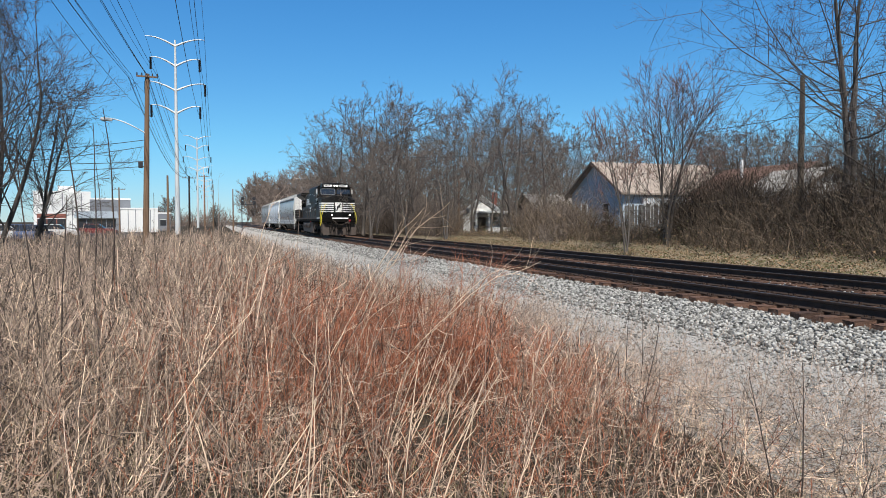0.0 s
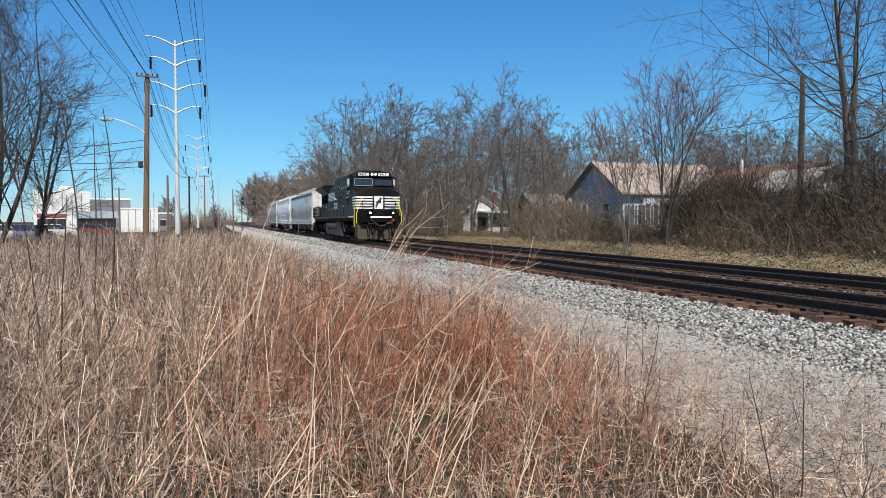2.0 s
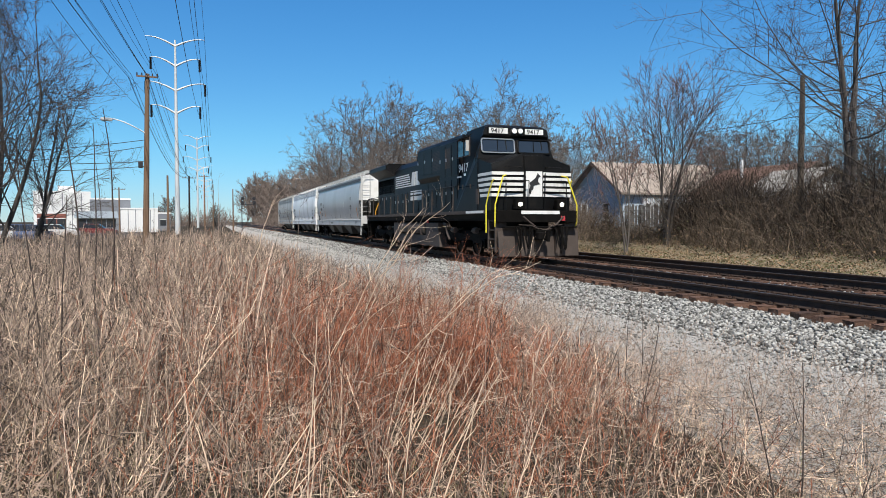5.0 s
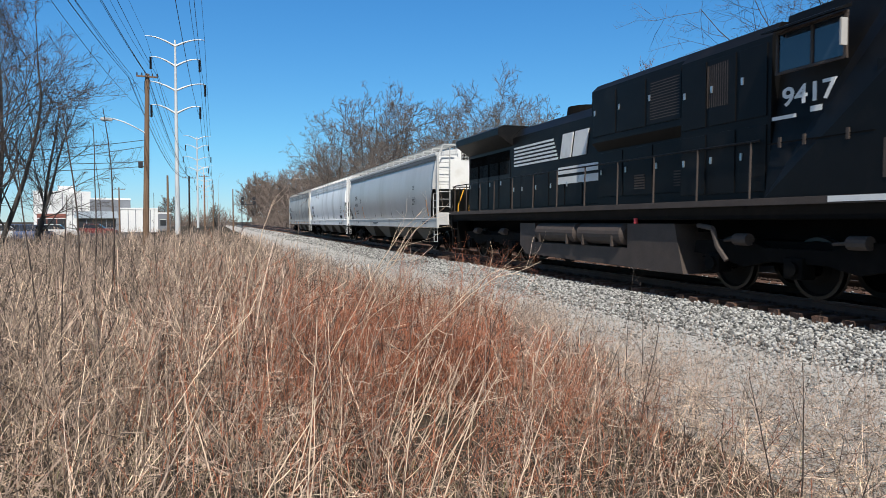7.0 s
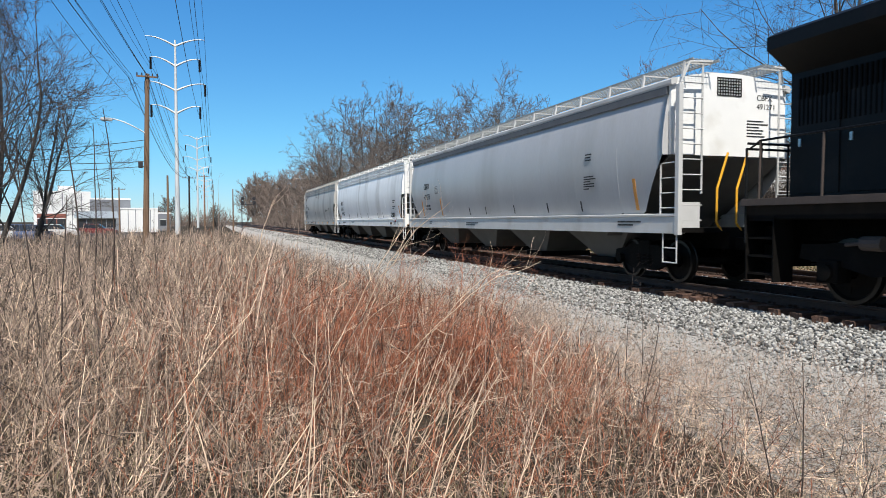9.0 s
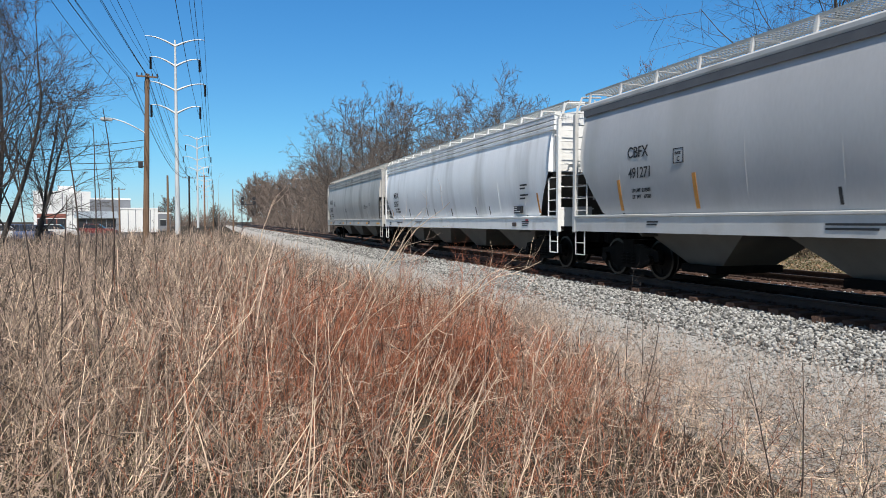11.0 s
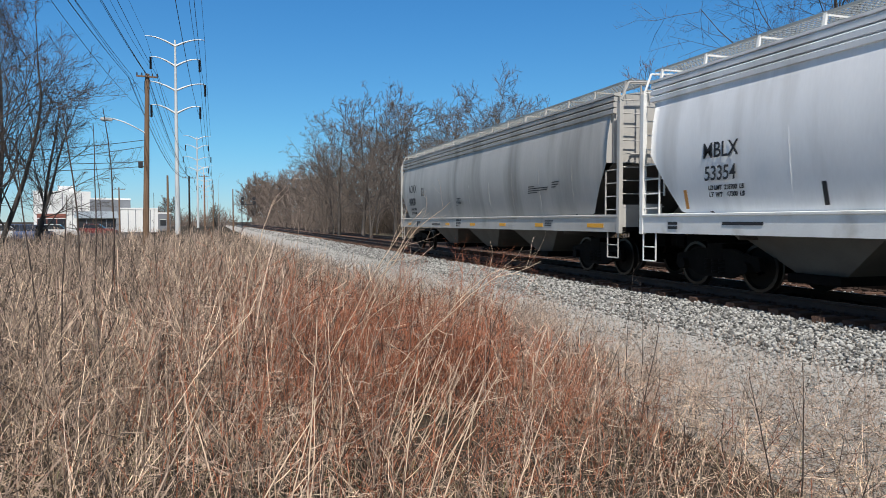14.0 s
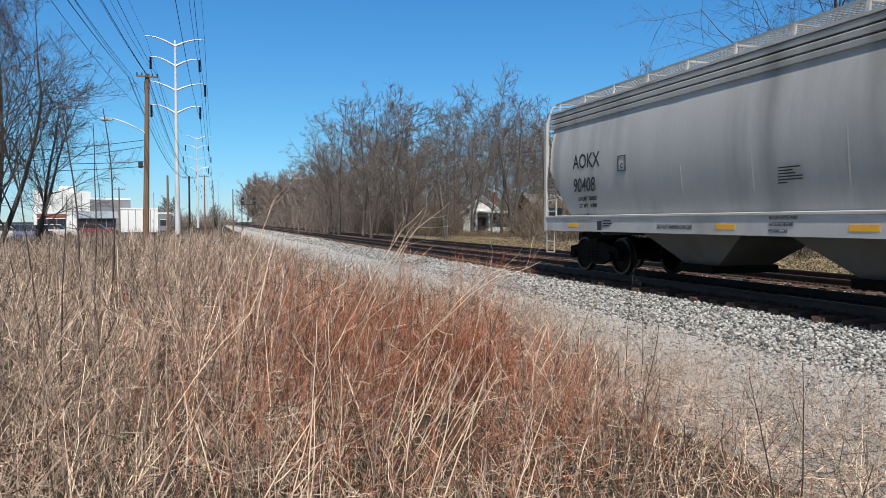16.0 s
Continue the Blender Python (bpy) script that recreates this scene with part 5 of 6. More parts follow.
def weed_points(rs, n, y0, y1, power=1.0, edge=0.0):
    y = y0 + (y1 - y0) * rs.rand(n * 2) ** power
    lo, hi = -0.30 * y - 1.2, weed_edge(y) + edge
    x = lo + (hi - lo) * rs.rand(n * 2)
    keep = (np.hypot(x, y) > 1.9) & (x < 1.25 * y + 0.5) & (np.hypot((x - 1.72) / 0.42, (y - 5.2) / 0.75) > 1)
    return x[keep][:n], y[keep][:n]


def russet_zone(x, y):
    """How much of the reddish weed grows at a place."""
    return np.exp(-(((x - 1.95 - 0.06 * (y - 7)) / 1.9) ** 2 + ((y - 7.6) / 4.5) ** 2)) + 0.25 * np.exp(-((x - 0.5) / 1.5) ** 2 - ((y - 13) / 5) ** 2)


def height_at(x, y):
    """General height of the weeds: tall on the open side, lower towards the path."""
    side = np.clip((3.9 - x) / 3.0, 0.15, 1.0)
    near = np.clip((y - 1.5) / 4.0, 0.35, 1.0)
    return (0.50 + 0.62 * side) * near


def stalks(rs, x, y, h, r, lean, nseg=5, wob=0.10, wind=(0.12, 0.0)):
    n = len(x)
    p = np.stack([x, y, np.full(n, GROUND - 0.02)], 1)
    bent = np.where(rs.rand(n) < 0.16, 2.6, 1.0)
    d = np.stack([rs.randn(n) * lean * bent + wind[0], rs.randn(n) * lean * bent + wind[1], np.ones(n)], 1)
    return grow(rs, p, d, h, r, r * 0.5, nseg, wob, 0.0)


def build_weeds():
    rs = np.random.RandomState(21)
    straw, russet, grey, green, dark = [], [], [], [], []

    def plant(n, y0, y1, power, rmul, branches, nseg, twig_l):
        x, y = weed_points(rs, n, y0, y1, power)
        z = russet_zone(x, y)
        kind = rs.rand(len(x))
        is_r = kind < np.clip(z * 0.85, 0, 0.85)
        is_g = (~is_r) & (rs.rand(len(x)) < 0.55 + 0.2 * np.clip((y - 10) / 10, 0, 1))
        is_d = (~is_r) & (~is_g) & (rs.rand(len(x)) < 0.35)
        is_s = ~(is_r | is_g | is_d)
        for mask, out, k in ((is_r, russet, 0), (is_g, grey, 1), (is_s, straw, 2), (is_d, dark, 1)):
            xx, yy = x[mask], y[mask]
            m = len(xx)
            if not m:
                continue
            h = height_at(xx, yy) * rs.uniform(0.45, 1.25, m) * (0.92 if k == 0 else 1.0)
            tall = rs.rand(m) < 0.05
            h = np.where(tall, np.minimum(h * 1.35, 1.75), h)
            r = (0.0010 + 0.0021 * rs.rand(m) ** 1.6) * rmul * (0.85 if k == 0 else 1.0)
            P, D, R, s = stalks(rs, xx, yy, h, r, 0.27 if k == 0 else 0.22, nseg)
            out.append(s)
            per = branches + (2 if k == 0 else 0)
            pos, nd, rad, u = children(rs, P, D, R, per, 0.25, 1.0, 46, 0.35)
            tl = np.repeat(h, per) * twig_l * rs.uniform(0.4, 1.3, len(u)) * (1.25 - 0.6 * u)
            P2, D2, R2, s = grow(rs, pos, nd, tl, np.maximum(rad * 0.6, 0.0009 * rmul), np.full(len(u), 0.0007 * rmul), 2, 0.16, 0.1)
            out.append(s)
            if branches >= 6 and k != 2:
                pos, nd, rad, u = children(rs, P2, D2, R2, 2, 0.3, 1.0, 40)
                _, _, _, s = grow(rs, pos, nd, np.repeat(tl, 2) * rs.uniform(0.3, 0.6, len(u)), np.full(len(u), 0.0006 * rmul), np.full(len(u), 0.0004 * rmul), 1, 0.1, 0.1)
                out.append(s)

    plant(3300, 1.6, 7.0, 0.8, 1.9, 4, 5, 0.25)
    plant(4800, 5.5, 14.0, 0.85, 2.5, 5, 4, 0.24)
    # the densest russet clump
    n = 1100
    xx, yy = 2.0 + rs.randn(n) * 0.95, 6.3 + rs.randn(n) * 1.6
    ok = (xx < weed_edge(yy) - 0.1) & (yy > 3.2) & (np.hypot((xx - 1.72) / 0.42, (yy - 5.2) / 0.75) > 1)
    xx, yy = xx[ok], yy[ok]
    h = rs.uniform(0.5, 1.05, len(xx)) * height_at(xx, yy) / 0.95
    P, D, R, s = stalks(rs, xx, yy, h, rs.uniform(0.0013, 0.0026, len(xx)), 0.3, 4)
    russet.append(s)
    pos, nd, rad, u = children(rs, P, D, R, 9, 0.2, 1.0, 48, 0.35)
    P2, D2, R2, s = grow(rs, pos, nd, np.repeat(h, 9) * rs.uniform(0.12, 0.4, len(u)), np.full(len(u), 0.0013), np.full(len(u), 0.0008), 2, 0.16, 0.08)
    russet.append(s)
    plant(4400, 13.0, 30.0, 0.9, 3.4, 4, 3, 0.22)
    plant(5000, 28.0, 80.0, 0.8, 5.5, 2, 2, 0.2)

    # loose broken twigs caught among the stems
    def tangle(n, y0, y1, power, r):
        x, y = weed_points(rs, n, y0, y1, power)
        z = GROUND + height_at(x, y) * rs.uniform(0.15, 0.95, len(x))
        d = rs.randn(len(x), 3) * np.array([1, 1, 0.55])
        _, _, _, s = grow(rs, np.stack([x, y, z], 1), d, rs.uniform(0.12, 0.45, len(x)), np.full(len(x), r), np.full(len(x), r * 0.5), 3, 0.2, 0.0)
        return s
    dark.append(tangle(1800, 1.8, 8.0, 0.8, 0.0024))
    dark.append(tangle(2600, 7.0, 20.0, 0.8, 0.0034))
    grey.append(tangle(4000, 1.8, 9.0, 0.8, 0.0022))
    grey.append(tangle(3000, 8.0, 22.0, 0.8, 0.0034))
    # arching grass blades at the foot
    def blades(n, y0, y1, power, w, hmul, out, edge=0.0, mask=None):
        x, y = weed_points(rs, n, y0, y1, power, edge)
        if mask is not None:
            keep = rs.rand(len(x)) < mask(x, y)
            x, y = x[keep], y[keep]
        h = rs.uniform(0.22, 0.6, len(x)) * hmul
        p = np.stack([x, y, np.full(len(x), GROUND - 0.02)], 1)
        d = np.stack([rs.randn(len(x)) * 0.45, rs.randn(len(x)) * 0.45, np.ones(len(x))], 1)
        _, _, _, s = grow(rs, p, d, h, np.full(len(x), w), np.full(len(x), w * 0.25), 4, 0.13, -0.16)
        out.append(s)

    blades(5200, 1.5, 7.5, 0.75, 0.0032, 0.75, straw)
    blades(3600, 1.5, 7.5, 0.75, 0.0032, 0.7, grey)
    blades(4500, 6.5, 18.0, 0.85, 0.0042, 1.0, straw)
    blades(4500, 6.5, 18.0, 0.85, 0.0035, 1.0, grey)
    blades(6500, 16.0, 50.0, 0.8, 0.007, 1.2, grey)
    blades(6000, 1.5, 9.0, 0.8, 0.0022, 0.6, green, mask=lambda x, y: 0.15 + 0.8 * np.exp(-((x + 1.2) / 1.2) ** 2 - ((y - 3.2) / 2.0) ** 2) + 0.4 * np.exp(-((x - 1.2) / 0.8) ** 2 - ((y - 3.2) / 1.0) ** 2))
    # short broken pieces lying as thatch under the stems
    for count, out, y0, y1, r in ((7000, straw, 1.7, 8.0, 0.0022), (9000, grey, 1.7, 8.0, 0.0022), (3500, dark, 1.7, 8.0, 0.0022), (5000, grey, 7.0, 14.0, 0.0032)):
        x, y = weed_points(rs, count, y0, y1, 0.8, 0.9)
        d = rs.randn(len(x), 3) * np.array([1, 1, 0.35])
        z = GROUND + 0.012 + 0.16 * rs.rand(len(x)) ** 2
        out.append(grow(rs, np.stack([x, y, z], 1), d, rs.uniform(0.06, 0.26, len(x)), np.full(len(x), r), np.full(len(x), r * 0.6), 2, 0.2, 0.0)[3])
    # sparse plants that stray on to the gravel
    n = 2500
    yy = 2.2 + 15 * rs.rand(n) ** 1.3
    xx = weed_edge(yy) + np.abs(rs.randn(n)) * (0.5 + 0.55 * np.clip((9 - yy) / 5, 0, 1))
    h = rs.uniform(0.2, 0.75, n)
    P, D, R, s = stalks(rs, xx, yy, h, np.full(n, 0.0016), 0.3, 4)
    grey.append(s)
    pos, nd, rad, u = children(rs, P, D, R, 7, 0.2, 1.0, 42)
    P2, D2, R2, s = grow(rs, pos, nd, np.repeat(h, 7) * rs.uniform(0.12, 0.4, len(u)), np.full(len(u), 0.0014), np.full(len(u), 0.0009), 2, 0.2, 0.06)
    grey.append(s)
    # broken twigs lying on the gravel edge
    n = 3200
    yy = 2.5 + 14 * rs.rand(n) ** 1.2
    xx = 3.6 + 2.6 * rs.rand(n) ** 1.5
    dd = rs.randn(n, 3) * np.array([1, 1, 0.12])
    for half, out in ((slice(0, 1600), dark), (slice(1600, n), straw)):
        m = len(xx[half])
        out.append(grow(rs, np.stack([xx[half], yy[half], np.full(m, GROUND + 0.045)], 1), dd[half], rs.uniform(0.05, 0.28, m), np.full(m, 0.0026), np.full(m, 0.0016), 3, 0.12, 0.0)[3])
    for segs, mat, nm, lb in ((straw, M_straw, "straw_grass", "dry straw-coloured grass and stalks beside the path"), (russet, M_weed_red, "russet_weeds", "reddish-brown branching dry weeds"),
                              (grey, M_weed_grey, "grey_weeds", "greyish dead weed stalks with fine side twigs"), (green, M_grass_green, "green_grass", "thin green grass among the dead stalks"), (dark, M_cane, "dark_weeds", "dark brown dead weed stems and broken twigs")):
        ob = stems_mesh(nm, sum(segs, []), mat, 2)
        thing(ob, lb, "weeds" if nm != "green_grass" else "grass", kind="stuff")


build_weeds()


def build_stalks():
    """Single tall stalks that stand out."""
    rs = np.random.RandomState(33)

    def stalk(name, x, y, top, r, mat, label, lean=(0, 0), twigs=0, twig_len=0.3, nseg=8, base=None):
        z0 = float(ground_z(x, y)) - 0.02
        h = top - z0
        P, D, R, s = grow(rs, np.zeros((1, 3)), np.array([[lean[0], lean[1], 1.0]]), np.array([h]), np.array([r]), np.array([r * 0.35]), nseg, 0.035, 0.0)
        segs = [s]
        if twigs:
            pos, nd, rad, u = children(rs, P, D, R, twigs, 0.3, 1.0, 40)
            P2, D2, R2, s2 = grow(rs, pos, nd, twig_len * rs.uniform(0.5, 1.3, len(u)), rad * 0.6, rad * 0.3, 3, 0.15, 0.1)
            segs.append(s2)
            pos, nd, rad, u = children(rs, P2, D2, R2, 3, 0.3, 1.0, 40)
            segs.append(grow(rs, pos, nd, twig_len * 0.4 * rs.uniform(0.5, 1.3, len(u)), rad * 0.6, rad * 0.3, 2, 0.15, 0.1)[3])
        ob = stems_mesh(name, sum(segs, []), mat, 5)
        ob.matrix_basis = pose(x, y, z0)
        return thing(ob, label, "stalk", "tall stalks")

    dark = "tall dark dry cane standing above the weeds"
    for px, d, ty, r in ((147, 9.0, 225, 0.016), (165, 10.5, 235, 0.014), (192, 10.0, 215, 0.015), (186, 11, 300, 0.011), (78, 7.0, 268, 0.010), (97, 6.2, 350, 0.009), (280, 12, 345, 0.009)):
        x, y, z = along(px, d)
        stalk("dead_cane", x, y, 1.32 + (393 - ty) / 1214.5 * d, r, M_cane, dark, twigs=3, twig_len=0.12)
    pale = "tall pale dry stalk with side twigs"
    for px, d, ty in ((380, 8, 335), (510, 6, 370), (345, 7, 420), (455, 8.5, 395), (240, 6, 420), (60, 5, 440), (1105, 6.5, 470), (1132, 6.7, 495), (700, 5.4, 500), (860, 4.6, 560)):
        x, y, z = along(px, d)
        stalk("dead_stalk", x, y, 1.32 + (393 - ty) / 1214.5 * d, 0.004, M_weed_grey if px < 1000 else M_cane, pale, lean=(0.06, 0), twigs=9, twig_len=0.25)
    for px, d, ty, lx in ((1428, 4.6, 610, -0.02), (1395, 4.2, 640, -0.25), (1500, 4.0, 760, 0.3), (1230, 4.8, 720, -0.3), (1130, 5.2, 560, 0.1)):
        x, y, z = along(px, d)
        stalk("dead_stalk", x, y, 1.32 + (393 - ty) / 1214.5 * d, 0.0055, M_cane, "dark bare stalk on the gravel edge", lean=(lx, 0), twigs=6, twig_len=0.28)
    # thick leaning pale stalks close to the camera
    for px, d, ty, lx, r in ((175, 3.3, 640, 0.25, 0.009), (130, 3.2, 690, -0.45, 0.010), (690, 3.4, 640, 0.22, 0.006), (740, 3.3, 660, 0.28, 0.006), (535, 3.4, 560, 0.05, 0.006), (470, 3.2, 700, 0.3, 0.006), (880, 3.6, 700, 0.4, 0.005), (700, 3.0, 700, 0.35, 0.006), (330, 3.0, 700, 0.4, 0.007)):
        x, y, z = along(px, d)
        stalk("thick_stalk", x, y, 1.32 + (393 - ty) / 1214.5 * d, r, M_straw if px > 200 else M_weed_grey, "thick leaning straw-pale stalk", lean=(lx, 0.05), twigs=3, twig_len=0.2)
    for k in range(14):
        x, y, z = along(rs.uniform(665, 770), rs.uniform(4.2, 5.0))
        stalk("dead_stalk", x, y, rs.uniform(0.25, 0.62), rs.uniform(0.0035, 0.0055), M_straw, "pale straw stalk leaning over a dark hollow", lean=(rs.uniform(0.2, 0.6), rs.uniform(-0.1, 0.2)), twigs=2, twig_len=0.15)
    # arching brambles that hang before the track
    def bramble(px0, d0, z0, px1, d1, z1, bow, r, twigs, label, mat=M_straw):
        a, b = Vector(along(px0, d0)), Vector(along(px1, d1))
        a.z, b.z = GROUND, z1
        n = 12
        f = np.linspace(0, 1, n + 1)
        P = np.array([[tuple(a.lerp(b, q) + Vector((0, 0, (z0 - GROUND) * 0.9 * q * (1 - q) + bow * 0.5 * math.sin(q * 3.14) + rs.randn() * 0.012))) for q in f]])
        P[0, :, :2] += rs.randn(n + 1, 2) * 0.015
        D = unit(np.gradient(P, axis=1))
        R = (r * (1 - 0.72 * f))[None]
        segs = [[(P, R)]]
        pos, nd, rad, u = children(rs, P, D, R, twigs, 0.25, 0.98, 38)
        P2, D2, R2, s2 = grow(rs, pos, nd, rs.uniform(0.12, 0.5, len(u)), rad * 0.6, rad * 0.3, 4, 0.14, 0.03)
        segs.append(s2)
        pos, nd, rad, u = children(rs, P2, D2, R2, 3, 0.3, 1.0, 45)
        segs.append(grow(rs, pos, nd, rs.uniform(0.04, 0.14, len(u)), rad * 0.7, rad * 0.5, 2, 0.15, 0.0)[3])
        thing(stems_mesh("bramble", sum(segs, []), mat, 5), label, "bramble", "brambles before the track")

    pale = "arching pale bramble cane with side twigs and buds"
    for row in ((560, 6.4, 0.6, 800, 5.8, 1.50, 0.10, 0.0065, 8), (545, 6.2, 0.5, 745, 5.9, 1.42, 0.06, 0.0055, 6), (600, 6.6, 0.5, 735, 6.4, 1.30, 0.05, 0.007, 7),
                (395, 6.5, 0.6, 490, 6.2, 1.56, 0.0, 0.007, 5), (640, 6.3, 0.4, 960, 6.6, 0.93, 0.16, 0.006, 10), (690, 6.8, 0.3, 905, 7.0, 0.88, 0.12, 0.006, 9)):
        bramble(*row, pale)
    dull = "reddish tangled bramble before the track"
    for k in range(22):
        p = rs.uniform(640, 860)
        bramble(p, rs.uniform(7.0, 8.5), 0.2, p + rs.uniform(-40, 120), rs.uniform(7.0, 8.5), rs.uniform(0.55, 0.98), 0.1, 0.005, 12, dull, M_weed_red)


build_stalks()


# ---- houses beyond the tracks ----
M_siding_blue = material("pale_blue_siding", (0.42, 0.50, 0.58), 0.7, grain=0.08, scale=1.5, fine=20)
M_siding_white = material("white_siding", (0.74, 0.74, 0.72), 0.7, grain=0.07, scale=1.5, fine=20, dirt=(0.5, 0.48, 0.44), dirt_amount=0.2)
M_shingle = material("tan_shingle", (0.33, 0.275, 0.23), 0.9, grain=0.18, scale=2, fine=25, bump=0.4)
M_shingle_brown = material("brown_shingle", (0.15, 0.085, 0.062), 0.9, grain=0.25, scale=2, fine=25, bump=0.4)
M_shingle_pale = material("pale_weathered_shingle", (0.36, 0.34, 0.31), 0.9, grain=0.2, scale=2, fine=25, bump=0.3)
M_brick = material("red_brick_wall", (0.27, 0.10, 0.075), 0.9, grain=0.2, scale=2, fine=18, bump=0.3)
M_dark_wall = material("dark_brown_siding", (0.11, 0.085, 0.07), 0.85, grain=0.15, scale=2)
M_trim = material("white_trim", (0.80, 0.80, 0.79), 0.6, grain=0.04, scale=3)
M_pane = material("window_pane", (0.03, 0.035, 0.045), 0.08, spec=0.7)
M_fence = material("weathered_grey_board", (0.13, 0.125, 0.12), 0.9, grain=0.25, scale=4, fine=30, bump=0.3, vary=0.3, stretch=(6, 6, 0.6))
M_bldg_white = material("white_wall_panel", (0.78, 0.78, 0.77), 0.7, grain=0.05, scale=0.3, fine=3)
M_bldg_grey = material("grey_wall_panel", (0.20, 0.215, 0.24), 0.7, grain=0.08, scale=0.3, fine=3)
M_roof_grey = material("pale_metal_roof", (0.42, 0.46, 0.47), 0.5, metal=0.3, grain=0.06, scale=1)
M_asphalt = material("asphalt", (0.055, 0.055, 0.055), 0.9, grain=0.2, scale=1, fine=30)
M_car_blue = material("blue_car_paint", (0.05, 0.08, 0.16), 0.3, grain=0.05)
M_car_white = material("white_car_paint", (0.7, 0.7, 0.7), 0.3, grain=0.04)
M_car_red = material("dark_red_car_paint", (0.2, 0.03, 0.03), 0.3, grain=0.05)
M_tyre = material("black_rubber", (0.015, 0.015, 0.015), 0.85, grain=0.2)


def gable_house(name, label, x0, x1, y0, y1, base, eave, ridge, axis, wall, roof, over=0.4, windows=(), chimney=None):
    """House on a rectangle with a gable roof along x or y."""
    h = empty(name, pose((x0 + x1) / 2, (y0 + y1) / 2, base))
    thing(h, label, "house", "houses beyond the line")
    w, d = (x1 - x0) / 2, (y1 - y0) / 2
    e, r = eave - base, ridge - base
    bm = bm_new()
    if axis == "x":
        prism(bm, [(-d, 0), (d, 0), (d, e), (0, r - 0.12), (-d, e)], "x", -w, w)
    else:
        prism(bm, [(-w, 0), (w, 0), (w, e), (0, r - 0.12), (-w, e)], "y", -d, d)
    walls = part("wall", bm, wall, h)
    span, length = (d, w) if axis == "x" else (w, d)
    sl = (r - e) / span
    for s in (-1, 1):
        bm = bm_new()
        prof = [(0, r), (s * (span + over), e - sl * over), (s * (span + over), e - sl * over - 0.14), (0, r - 0.14)]
        prism(bm, prof, axis, -length - over, length + over)
        slope = part("roof", bm, roof, h, "shingled roof slope")
        # courses of shingles stand slightly proud
        bm = bm_new()
        n = 14
        for k in range(1, n):
            f = k / n
            u, z = s * (span + over) * f, r - (r - e + sl * over) * f
            prism(bm, [(u, z + 0.012), (u + s * 0.03, z - 0.03 * sl), (u, z - 0.01), (u - s * 0.1, z + 0.1 * sl)], axis, -length - over, length + over)
        tagged(part("shingle_course", bm, roof, slope), kind="stuff")
        for end in (-1, 1):
            bm = bm_new()
            a = end * (length + over)
            prism(bm, [(0, r + 0.02), (s * (span + over), e - sl * over + 0.02), (s * (span + over), e - sl * over - 0.2), (0, r - 0.2)], axis, a - 0.02, a + 0.04)
            part("bargeboard", bm, M_trim if name == "cottage" else M_dark_wall, h)
    for side, u, z, ww, hh in windows:
        win = empty("window")
        win.parent = h
        bm, bf = bm_new(), bm_new()
        if side == "-y":
            box(bm, u - ww / 2, u + ww / 2, -d - 0.02, -d + 0.05, z, z + hh)
            for a, b in ((-1, 0), (1, 0)):
                box(bf, u + a * ww / 2 - 0.05, u + a * ww / 2 + 0.05, -d - 0.05, -d + 0.02, z - 0.05, z + hh + 0.05)
            for zz in (z, z + hh / 2, z + hh):
                box(bf, u - ww / 2, u + ww / 2, -d - 0.05, -d + 0.02, zz - 0.04, zz + 0.04)
        else:
            box(bm, -w - 0.02, -w + 0.05, u - ww / 2, u + ww / 2, z, z + hh)
            for a in (-1, 1):
                box(bf, -w - 0.05, -w + 0.02, u + a * ww / 2 - 0.05, u + a * ww / 2 + 0.05, z - 0.05, z + hh + 0.05)
            for zz in (z, z + hh / 2, z + hh):
                box(bf, -w - 0.05, -w + 0.02, u - ww / 2, u + ww / 2, zz - 0.04, zz + 0.04)
        part("pane", bm, M_pane, win)
        part("frame", bf, M_trim, win)
    if chimney:
        cx, cy, top = chimney
        mesh_box("chimney", M_brick, h, cx - 0.3, cx + 0.3, cy - 0.3, cy + 0.3, e, top - base)
        mesh_box("chimney_cap", M_trim, h, cx - 0.12, cx + 0.12, cy - 0.12, cy + 0.12, top - base, top - base + 0.5)
    return h


# the three houses on the bank
blue_house = gable_house("house", "pale blue house with a tan shingle roof", 29.7, 40.0, 45.8, 53.8, 0.6, 3.85, 6.25, "x", M_siding_blue, M_shingle, 0.5,
                         [("-x", 1.8, 0.9, 0.9, 1.3), ("-x", -1.6, 0.9, 0.9, 1.3), ("-y", 1.2, 0.9, 1.4, 1.2), ("-y", -2.6, 0.9, 1.0, 1.2)])
brown_house = gable_house("house", "dark house with a brown shingle roof behind brush", 34.5, 42.0, 36.2, 44.4, 0.9, 3.2, 5.4, "y", M_dark_wall, M_shingle_brown, 0.5,
                          [("-y", 0.0, 0.7, 1.0, 1.1)])
mesh_box("vent_pipe", M_trim, brown_house, -1.5, -1.36, 0.9, 1.04, 3.4, 5.0, label="white roof vent pipe")
white_house = gable_house("house", "white gabled house half hidden by branches", 32.4, 36.4, 31.5, 35.4, 0.9, 3.4, 4.6, "y", M_siding_white, M_shingle_pale, 0.4,
                          [("-y", 0.6, 0.9, 0.9, 1.3), ("-y", -1.2, 0.9, 0.8, 1.3)])
far_house = gable_house("house", "low house with a pale weathered roof", 33.0, 43.0, 66.0, 74.0, -0.1, 2.3, 4.4, "x", M_dark_wall, M_shingle_pale, 0.5, [("-y", 0.0, 0.8, 1.4, 1.1)])


